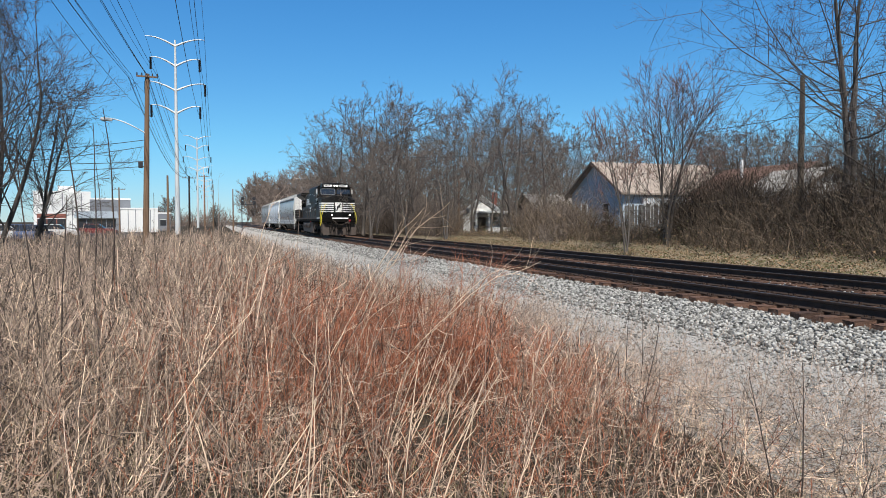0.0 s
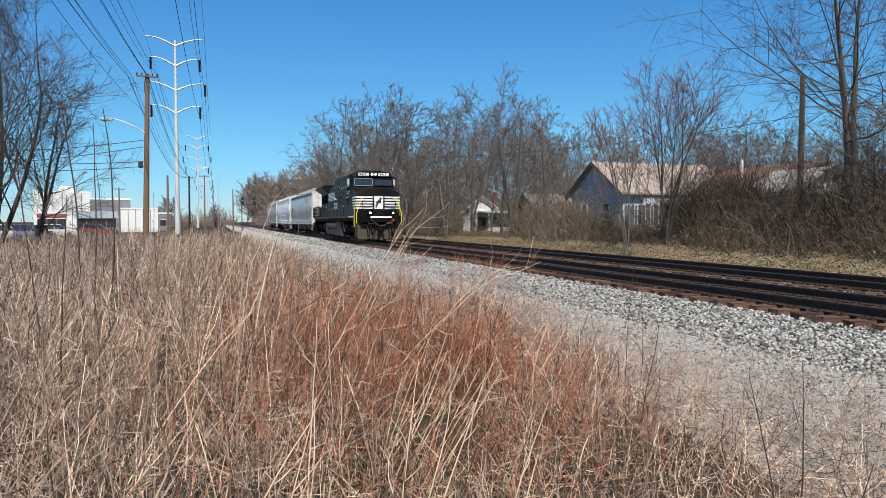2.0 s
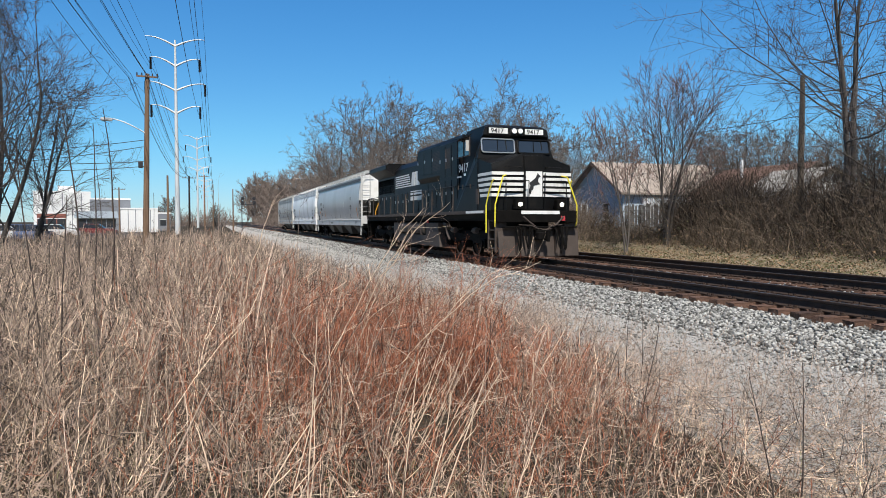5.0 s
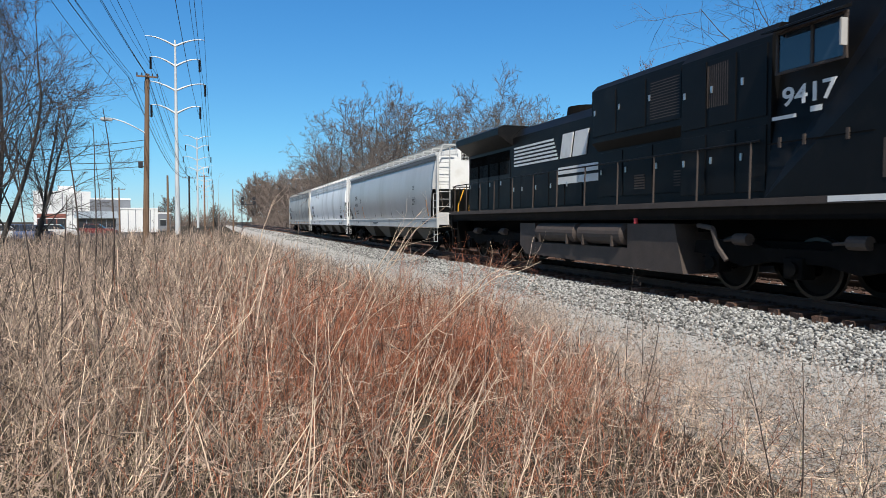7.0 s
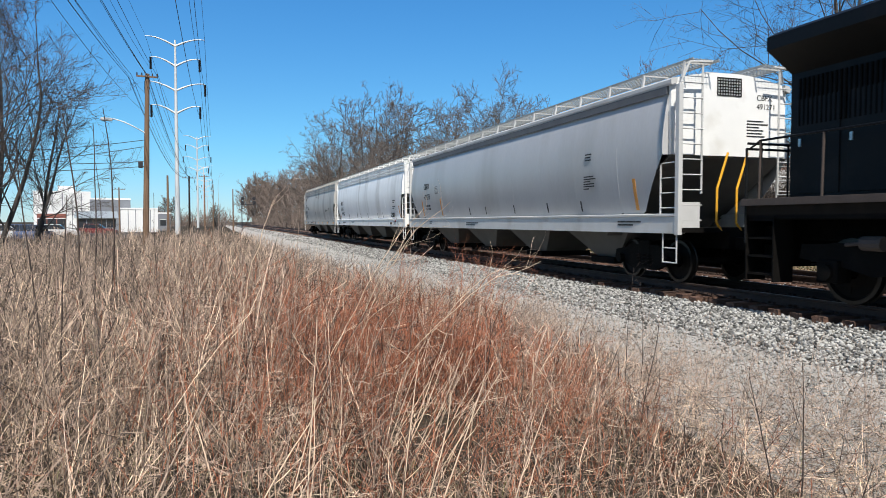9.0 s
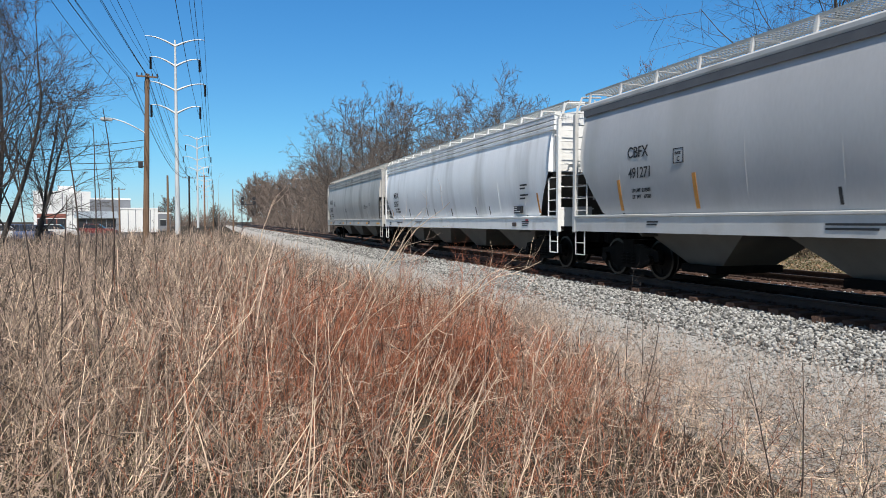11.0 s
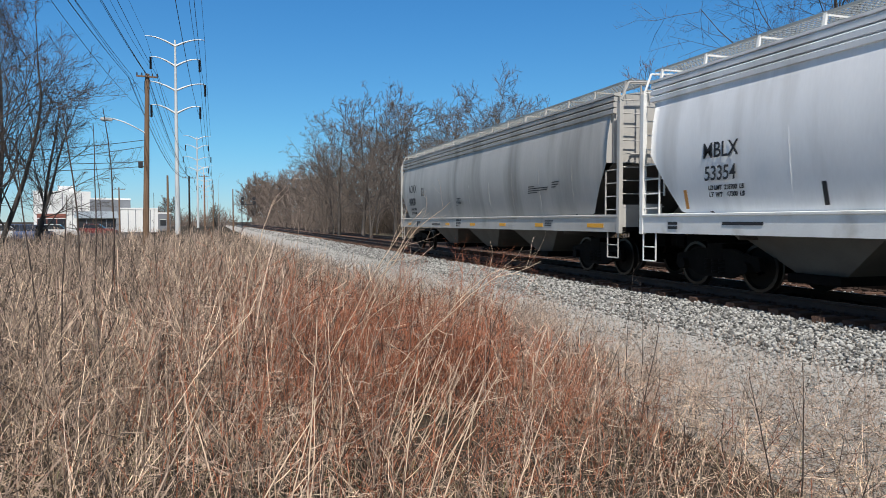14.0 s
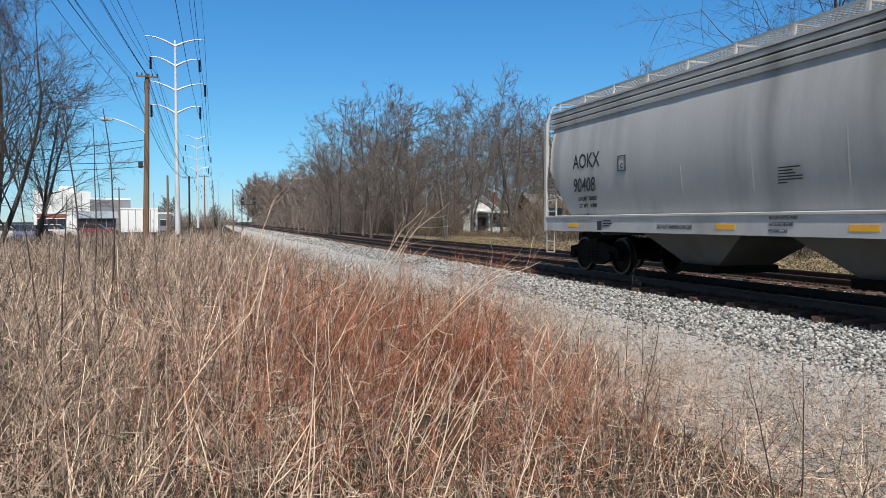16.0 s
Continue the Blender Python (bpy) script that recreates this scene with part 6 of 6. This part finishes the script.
def build_cottage():
    h = gable_house("cottage", "small white cottage with an open porch", -2.2, 2.2, -2.6, 2.6, -0.15, 2.75, 4.55, "y", M_siding_white, M_shingle_pale, 0.45,
                    [("-y", -1.1, 0.9, 0.8, 1.3)], (1.6, 1.0, 5.0))
    h.matrix_basis = pose(31.3, 79.4, -0.15, 0, 0, -20)
    mesh_box("wall", M_siding_white, h, -2.3, -1.6, -2.72, -2.62, 0, 2.6)
    mesh_box("door", M_dark_wall, h, -0.5, 0.4, -2.68, -2.6, 0, 2.05)
    mesh_box("porch_roof", M_trim, h, -0.9, 3.9, -4.2, -2.4, 2.55, 2.75)
    for x in (-0.75, 0.75, 2.2, 3.7):
        mesh_box("porch_column", M_trim, h, x - 0.09, x + 0.09, -4.15, -3.97, 0.0, 2.55)
    for x0, x1 in ((-2.2, -0.75), (0.75, 2.2), (2.2, 3.7)):
        mesh_box("porch_railing", M_trim, h, x0, x1, -4.1, -4.03, 0.0, 0.85)
    mesh_box("porch_floor", M_shingle_pale, h, -0.9, 3.9, -4.2, -2.6, -0.3, 0.0)


build_cottage()


def build_fence():
    """Board fence behind the bank, and a short white picket run."""
    f = empty("board_fence", pose(0, 0, 0))
    thing(f, "weathered grey board fence on the bank", "fence")
    a, b = Vector((24.6, 37.6, 0)), Vector((30.6, 30.6, 0))
    n = 58
    rs = random.Random(3)
    bm = bm_new()
    box(bm, -0.07, 0.07, -0.012, 0.012, 0, 1.7)
    me = bpy.data.meshes.new("board")
    bm.to_mesh(me)
    bm.free()
    me.materials.append(M_fence)
    yaw = math.atan2(b.y - a.y, b.x - a.x)
    for k in range(n):
        p = a.lerp(b, k / (n - 1))
        o = new("board", me)
        o.parent = f
        o.matrix_basis = Matrix.Translation((p.x, p.y, float(ground_z(p.x, p.y)) - 0.05)) @ Matrix.Rotation(yaw, 4, "Z") @ Matrix.Rotation(rs.uniform(-0.03, 0.03), 4, "Y") @ Matrix.Diagonal((1, 1, rs.uniform(0.94, 1.05), 1))
    bm = bm_new()
    for z in (0.45, 1.35):
        cyl(bm, (a.x, a.y, z + 0.7), (b.x, b.y, z + 0.75), 0.035, sides=4)
    part("rail", bm, M_fence, f)
    w = empty("picket_fence", pose(31.0, 42.5, 0.85))
    thing(w, "short white picket fence in sunlight", "fence")
    bm = bm_new()
    prism(bm, [(-0.05, 0), (0.05, 0), (0.05, 1.5), (0, 1.6), (-0.05, 1.5)], "y", -0.012, 0.012)
    me = bpy.data.meshes.new("picket")
    bm.to_mesh(me)
    bm.free()
    me.materials.append(M_trim)
    for k in range(26):
        o = new("picket", me)
        o.parent = w
        o.matrix_basis = pose(-1.6 + k * 0.17, 0, 0.6)
    mesh_box("rail", M_trim, w, -1.7, 2.8, 0.012, 0.05, 0.9, 1.0)
    mesh_box("rail", M_trim, w, -1.7, 2.8, 0.012, 0.05, 1.75, 1.85)
    bm = bm_new()
    for x in (-1.6, 0.6, 2.7):
        box(bm, x - 0.05, x + 0.05, 0.05, 0.15, -0.1, 2.1)
    part("post", bm, M_trim, w)


build_fence()


# ---- poles and lines ----
def wire(name, a, b, sag, r, label, n=14, group="overhead lines"):
    a, b = Vector(a), Vector(b)
    pts = [a.lerp(b, k / n) - Vector((0, 0, sag * 4 * (k / n) * (1 - k / n))) for k in range(n + 1)]
    ob = stems_mesh(name, [(np.array([[tuple(p) for p in pts]]), np.full((1, n + 1), r))], M_wire, 4)
    return thing(ob, label, "cable", group)


def steel_pole(y, h=27.2):
    p = empty("transmission_pole", pose(-5.15, y, GROUND))
    thing(p, "tall pale steel transmission pole with curved arms", "utility pole", "transmission poles")
    bm = bm_new()
    cyl(bm, (0, 0, 0), (0, 0, h), 0.36, 0.13, 12)
    part("shaft", bm, M_steel_pole, p)
    for i, (z, w) in enumerate(((h - 0.6, 3.9), (h - 3.4, 3.2), (h - 6.8, 3.9), (h - 10.0, 3.2))):
        for s in (-1, 1):
            pts = [Vector((s * w * f, 0, z - 0.25 + 1.15 * math.sin(f * 1.75))) for f in np.linspace(0, 1, 7)]
            stems_mesh("arm", [(np.array([[tuple(q) for q in pts]]), np.linspace(0.16, 0.05, 7)[None])], M_steel_pole, 8, p)
            if i > 0:
                bm = bm_new()
                for k in range(14):
                    zz = z + 0.8 - k * 0.12
                    cyl(bm, (s * w, 0, zz), (s * w, 0, zz - 0.09), 0.19, 0.12, 8)
                part("insulator", bm, M_insulator, p)
    return p


POLE_Y = [-12.0, 104.0, 219.0, 334.0, 450.0]
for y in POLE_Y[1:]:
    steel_pole(y)
for a, b in zip(POLE_Y[:-1], POLE_Y[1:]):
    for i, (z, w) in enumerate(((27.3, 3.9), (22.5, 3.2), (19.1, 3.9), (15.9, 3.2))):
        for s in (-1, 1):
            if i == 0 and b > 300:
                continue
            wire("power_line", (-5.15 + s * w, a, z), (-5.15 + s * w, b, z), 2.6 if i else 1.8, 0.022 + 0.006 * (b > 120), "long sagging overhead power line")


def wood_pole(name, x, y, top, label, r=0.16, arms=(), lamp=False, lean=0.0, wood=M_pole):
    z = float(ground_z(x, y))
    p = empty(name, pose(x, y, z, 0, lean, 0))
    thing(p, label, "utility pole", "wooden poles")
    bm = bm_new()
    cyl(bm, (0, 0, 0), (0, 0, top - z), r * 1.15, r * 0.75, 10)
    part("post", bm, wood, p)
    for za, w in arms:
        bm = bm_new()
        box(bm, -w, w, -0.15 - 0.045, -0.15 + 0.045, za - z - 0.045, za - z + 0.045)
        arm = part("crossarm", bm, M_pole, p)
        for xx in (-w * 0.95, -w * 0.5, w * 0.5, w * 0.95):
            bm = bm_new()
            cyl(bm, (xx, -0.15, za - z + 0.06), (xx, -0.15, za - z + 0.22), 0.05, 0.03, 8)
            part("insulator", bm, M_insulator, arm)
    if lamp:
        lm = empty("street_light")
        lm.parent = p
        bm = bm_new()
        pipe(bm, [Vector((-0.1 - 1.9 * f, -0.1, lamp - z + 0.75 * math.sin(f * 1.4) - 0.6)) for f in np.linspace(0, 1, 8)], 0.035, 8)
        part("bracket", bm, M_steel_pole, lm)
        bm = bm_new()
        box(bm, -2.55, -1.9, -0.24, 0.04, lamp - z - 0.02, lamp - z + 0.17, 0.06)
        part("lamp_head", bm, M_steel_pole, lm)
    return p


wood_pole("utility_pole", -4.12, 45.8, 10.35, "brown wooden utility pole with a street light", 0.17, ((10.15, 0.6),), 7.35, 1.3)
bm = bm_new()
box(bm, -0.3, -0.05, -0.2, 0.1, 4.6, 5.0, 0.03)
boxed = part("cable_box", bm, M_insulator)
boxed.matrix_basis = pose(-4.15, 45.7, 0)
thing(boxed, "small black splice box on the wooden pole", "box")
for px, d, ty, r in ((298, 95, 317, 0.16), (336, 110, 317, 0.15), (413, 125, 338, 0.12), (200, 120, 330, 0.12), (212, 128, 338, 0.13), (363, 150, 315, 0.15), (378, 190, 330, 0.15)):
    x, y, z = along(px, d)
    wood_pole("utility_pole", x, y, 1.32 + (393 - ty) / 1214.5 * d, "distant wooden utility pole", r, ((1.0 + (393 - ty) / 1214.5 * d, 1.0),) if px in (212, 336, 363) else ())
for dx, z in ((-0.80, 10.1), (-0.72, 10.0), (-0.60, 10.2), (0.12, 10.45), (0.26, 10.3), (0.36, 10.1), (0.85, 10.2)):
    wire("power_line", (-4.35 + dx * 1.05, -14, z + 0.3), (-4.15 + dx, 45.65, z), 1.0, 0.014, "sagging distribution line on wooden poles")
    wire("power_line", (-4.15 + dx, 45.65, z), (along(336, 110)[0] + dx, along(336, 110)[1], 8.0), 1.5, 0.016, "sagging distribution line on wooden poles")
for z0, z1, x1, y1 in ((6.3, 5.8, -17, 52), (5.9, 4.6, -17, 49), (5.0, 5.2, -18, 50), (4.7, 4.6, -18, 50)):
    wire("service_line", (-4.15, 45.7, z0), (x1, y1, z1), 0.25, 0.02, "service line across the road")
x, y, z = along(1415, 38)
wood_pole("utility_pole", x, y, 8.45, "weathered utility pole on the bank", 0.15, wood=M_pole_grey)
wire("service_line", (x, y, 6.9), (29.9, 47.0, 4.6), 0.5, 0.02, "service line to the blue house")
wire("service_line", (x, y, 6.9), (x + 9, y - 9, 8.2), 0.4, 0.02, "service line along the bank")
wire("service_line", (x, y, 6.5), (x - 14, y + 22, 6.0), 0.5, 0.02, "service line along the bank")
x, y, z = along(812, 80)
wood_pole("utility_pole", x, y, 6.3, "pale utility pole beside the cottage", 0.13)


def railway_signal(x, y):
    s = empty("railway_signal", pose(x, y, -0.2))
    thing(s, "railway signal mast with dark lamp heads", "signal")
    bm = bm_new()
    cyl(bm, (0, 0, 0), (0, 0, 5.6), 0.09, 0.07, 10)
    part("mast", bm, M_insulator, s)
    bm = bm_new()
    box(bm, -0.2, 2.2, -0.06, 0.06, 4.35, 4.5)
    part("arm", bm, M_insulator, s)
    for xx in (0.1, 2.0):
        for zz in (4.5, 5.2):
            bm = bm_new()
            cyl(bm, (xx, -0.1, zz + 0.3), (xx, 0.1, zz + 0.3), 0.3, sides=14)
            box(bm, xx - 0.12, xx + 0.12, -0.25, -0.1, zz + 0.2, zz + 0.45)
            part("lamp_head", bm, M_insulator, s)


railway_signal(4.2, 122.0)


# ---- works yard on the open side ----
def block_building(name, label, px0, px1, d, top, base, wall, depth=14.0, bands=0, windows=0, roof=None):
    x0, y0, _ = along(px0, d)
    x1, y1, _ = along(px1, d)
    w = math.hypot(x1 - x0, y1 - y0)
    b = empty(name, pose((x0 + x1) / 2, (y0 + y1) / 2, GROUND, 0, 0, math.degrees(math.atan2(y1 - y0, x1 - x0))))
    thing(b, label, "building", "buildings of the yard")
    h = 1.32 + (393 - top) / 1214.5 * d - GROUND
    mesh_box("wall", wall, b, -w / 2, w / 2, 0, depth, 0, h, bevel=0.03)
    if roof:
        bm = bm_new()
        prism(bm, [(-0.4, h), (depth / 2, h + 1.0), (depth + 0.4, h)], "x", -w / 2 - 0.3, w / 2 + 0.3)
        part("roof", bm, roof, b)
    else:
        mesh_box("parapet", M_trim, b, -w / 2 - 0.06, w / 2 + 0.06, -0.06, 0.12, h - 0.22, h + 0.06)
    for k in range(bands):
        xx = -w / 2 + w * (k + 1) / (bands + 1)
        mesh_box("panel_joint", M_bldg_grey, b, xx - 0.06, xx + 0.06, -0.03, 0.02, 0.1, h - 0.25)
    for k in range(windows):
        xx = -w / 2 + w * (k + 0.5) / windows
        win = mesh_box("window", M_pane, b, xx - 0.55, xx + 0.55, -0.04, 0.05, 1.0, 2.2)
        mesh_box("frame", M_trim, win, xx - 0.62, xx + 0.62, -0.07, -0.035, 2.2, 2.28)
    return b


block_building("warehouse", "tall white industrial building", 60, 162, 150, 346, 0, M_bldg_white, 18, 5, 0)
block_building("warehouse", "dark grey industrial building", 160, 232, 142, 356, 0, M_bldg_grey, 16, 3, 0)
block_building("warehouse", "low white warehouse with panel joints", 214, 280, 128, 371, 0, M_bldg_white, 14, 4, 0)
block_building("shed", "low red-brick building in the yard", 66, 118, 112, 378, 0, M_brick, 9, 0, 3)
block_building("shed", "open shed with a pale metal roof", 136, 206, 108, 387, 0, M_bldg_grey, 9, 3, 4, M_roof_grey)
block_building("shed", "small grey shed beside the line", 276, 302, 150, 378, 0, M_bldg_grey, 8, 1, 1)
block_building("rooftop_unit", "white plant house on the tall building", 104, 132, 156, 338, 0, M_bldg_white, 6, 2, 0)


def car(x, y, yaw, paint, label):
    c = empty("car", pose(x, y, GROUND, 0, 0, yaw))
    thing(c, label, "car", "parked cars")
    bm = bm_new()
    prism(bm, [(-2.2, 0.35), (2.2, 0.35), (2.25, 0.75), (1.5, 0.95), (-2.1, 0.98), (-2.25, 0.7)], "y", -0.85, 0.85)
    part("body", bm, paint, c)
    bm = bm_new()
    prism(bm, [(-1.9, 0.97), (0.95, 0.95), (0.35, 1.45), (-1.4, 1.48)], "y", -0.74, 0.74)
    part("cabin", bm, M_pane, c)
    mesh_box("roof", paint, c, -1.4, 0.35, -0.7, 0.7, 1.46, 1.52, bevel=0.02)
    for xx in (-1.35, 1.35):
        for yy in (-0.8, 0.8):
            bm = bm_new()
            cyl(bm, (xx, yy - 0.1, 0.33), (xx, yy + 0.1, 0.33), 0.33, sides=16)
            w = part("wheel", bm, M_tyre, c)


for px, d, yaw, paint, lb in ((8, 75, 10, M_car_white, "white car parked by the road"), (35, 80, 15, M_car_blue, "blue car parked by the road"), (62, 70, 80, M_car_blue, "blue car parked beside the weeds"), (100, 85, 5, M_car_white, "white car parked in the yard"), (172, 95, 0, M_car_red, "dark red car parked by the shed")):
    x, y, z = along(px, d)
    car(x, y, yaw, paint, lb)
bm = bm_new()
box(bm, -60, -9.5, 40, 180, GROUND - 0.2, GROUND + 0.015)
yard = part("yard_pavement", bm, M_asphalt)
tagged(yard, "grey asphalt yard beside the buildings", "pavement", kind="structure")


# ---- ties, plates and ballast stones ----
def build_ties():
    rs = random.Random(9)
    meshes = []
    for k in range(5):
        bm = bm_new()
        box(bm, -1.3, 1.3, -0.115, 0.115, -0.17, 0.0, 0.012)
        for v in bm.verts:
            v.co += Vector((rs.uniform(-0.015, 0.015), rs.uniform(-0.01, 0.01), rs.uniform(-0.006, 0.004)))
        me = bpy.data.meshes.new("tie")
        bm.to_mesh(me)
        bm.free()
        me.materials.append(M_tie)
        meshes.append(me)
    bm = bm_new()
    box(bm, -0.18, 0.18, -0.09, 0.09, 0.0, 0.02)
    for sx in (-0.13, -0.1, 0.1, 0.13):
        for sy in (-0.06, 0.06):
            box(bm, sx - 0.012, sx + 0.012, sy - 0.012, sy + 0.012, 0.02, 0.055)
    plate = bpy.data.meshes.new("tie_plate")
    bm.to_mesh(plate)
    bm.free()
    plate.materials.append(M_spike)
    bm = bm_new()
    for s in (-1, 1):
        box(bm, s * 0.24 - 0.05, s * 0.24 + 0.05, -0.0, 0.13, 0.0, 0.09, 0.01)
    anchor = bpy.data.meshes.new("rail_anchor")
    bm.to_mesh(anchor)
    bm.free()
    anchor.materials.append(M_spike)
    for tr in (track_near, track_far):
        y, k = 2.0, 0
        while k < 120:
            o = new("tie", meshes[k % 5])
            o.parent = tr
            o.matrix_basis = pose(rs.uniform(-0.06, 0.06), y, -0.186, 0, 0, rs.uniform(-1.2, 1.2))
            for s in (-1, 1):
                pl = new("tie_plate", plate)
                pl.parent = o
                pl.matrix_basis = pose(s * 0.7535, 0, 0.001)
            k += 1
            y += 0.50 + rs.uniform(-0.03, 0.03)
        verts, quads = [], []
        y0 = y
        for j in range(420):
            a, b, c, d = -1.3 + rs.uniform(-0.06, 0.06), 1.3, y0 + j * 0.5 - 0.11, y0 + j * 0.5 + 0.11
            i = len(verts)
            verts += [(x, yy, zz) for zz in (-0.36, -0.188) for x, yy in ((a, c), (b, c), (b, d), (a, d))]
            quads += [(i + 4, i + 5, i + 6, i + 7), (i, i + 1, i + 5, i + 4), (i + 3, i, i + 4, i + 7), (i + 1, i + 2, i + 6, i + 5)]
        far = array_mesh("distant_ties", verts, quads, M_tie, tr)
        tagged(far, kind="stuff")


build_ties()


def stone_arrays(rs, c, size):
    """Broken stones: jittered octahedra at the places c."""
    n = len(c)
    base = np.array([(1, 0, 0), (-1, 0, 0), (0, 1, 0), (0, -1, 0), (0, 0, 1), (0, 0, -1)], float)
    f = np.array([(0, 2, 4), (2, 1, 4), (1, 3, 4), (3, 0, 4), (2, 0, 5), (1, 2, 5), (3, 1, 5), (0, 3, 5)])
    q, _ = np.linalg.qr(rs.randn(n, 3, 3))
    v = base[None] * rs.uniform(0.6, 1.25, (n, 6, 1)) + rs.randn(n, 6, 3) * 0.22
    v = np.einsum("nij,nkj->nki", q, v) * size[:, None, None]
    v[..., 2] *= 0.8
    v += c[:, None]
    tris = (f[None] + (np.arange(n) * 6)[:, None, None]).reshape(-1, 3)
    return v.reshape(-1, 3), tris


BED_X = [6.75, 7.1, 8.85, 9.15, X0, X1, 15.9, 16.1, 17.4]
BED_Z = [-0.46, -0.41, -0.32, -0.30, -0.25, -0.235, -0.25, -0.27, -0.40]


def build_stones():
    rs = np.random.RandomState(17)
    bed = bpy.data.objects["ballast_bed"]
    parts = []

    def lay(n, x0, x1, y0, y1, power, s0, s1, lift=0.0):
        x = x0 + (x1 - x0) * rs.rand(n)
        y = y0 + (y1 - y0) * rs.rand(n) ** power
        z = np.interp(x, BED_X, BED_Z) + rs.uniform(-0.012, 0.034, n) + lift
        parts.append((np.stack([x, y, z], 1), rs.uniform(s0, s1, n)))

    lay(23000, 6.9, 9.2, 4.5, 26.0, 1.25, 0.022, 0.046)
    lay(8000, 6.9, 9.25, 22.0, 70.0, 1.2, 0.03, 0.06)
    lay(6000, 6.5, 9.25, 62.0, 200.0, 1.4, 0.07, 0.13)
    lay(2600, 5.6, 7.1, 4.0, 30.0, 1.3, 0.012, 0.034, 0.01)
    lay(6500, 9.2, 16.2, 5.0, 40.0, 1.3, 0.025, 0.04, -0.005)
    lay(5000, 16.0, 18.2, 6.0, 60.0, 1.2, 0.03, 0.06)
    c = np.concatenate([p for p, _ in parts])
    s = np.concatenate([q for _, q in parts])
    c[:, 2] = np.where((c[:, 0] > 5.5) & (c[:, 0] < 7.0) & (c[:, 1] < 60), GROUND + 0.035, c[:, 2])
    # the nearest stones are pieces of their own
    near = np.flatnonzero((c[:, 0] < 8.6) & (c[:, 0] > 6.9) & (s > 0.034))
    near = near[np.argsort(np.hypot(c[near, 0], c[near, 1]))[:300]]
    rest = np.ones(len(c), bool)
    rest[near] = False
    v, t = stone_arrays(rs, c[rest], s[rest])
    ob = array_mesh("ballast_stones", v, np.zeros((0, 4), np.int32), M_stone, bed, tris=t)
    tagged(ob, "loose grey and white crushed stones", kind="stuff")
    kinds = []
    for k in range(8):
        v, t = stone_arrays(rs, np.zeros((1, 3)), np.ones(1))
        me = bpy.data.meshes.new("stone")
        me.from_pydata([tuple(p) for p in v], [], [tuple(int(i) for i in f) for f in t])
        me.materials.append(M_stone_piece)
        kinds.append(me)
    for i in near:
        o = new("stone", kinds[i % 8])
        o.parent = bed
        o.matrix_basis = Matrix.Translation(c[i]) @ Euler(rs.rand(3) * 6).to_matrix().to_4x4() @ Matrix.Diagonal((s[i], s[i], s[i], 1))
    # grit and pebbles on the service path
    n = 14000
    y = 2.5 + 45 * rs.rand(n) ** 1.9
    x = 4.2 + 3.0 * rs.rand(n)
    v, t = stone_arrays(rs, np.stack([x, y, np.full(n, GROUND + 0.034)], 1), rs.uniform(0.006, 0.02, n) * (0.6 + 0.5 * rs.rand(n) + y * 0.02))
    ob = array_mesh("path_grit", v, np.zeros((0, 4), np.int32), M_stone, None, tris=t)
    thing(ob, "loose pale grit on the service path", "gravel", kind="stuff")


M_stone_piece = material("crushed_limestone_piece", (0.30, 0.295, 0.278), 0.95, grain=0.15, scale=2, vary=0.8, spec=0.2)
build_stones()


def motions():
    for ob, org in TRAIN:
        walk(ob, [(t, pose(X0, org - SPEED * (t - 8), 0)) for t in (0, 4, 8, 12, 16)])
    # wheels roll: a little over two thirds of a right angle from row to row
    for ws, y, r in WHEELSETS:
        rows = []
        for k in range(241):
            t = k / 15
            rows.append((t, pose(0, y, r, math.degrees(SPEED * t / r), 0, 0)))
        walk(ws, rows)


motions()
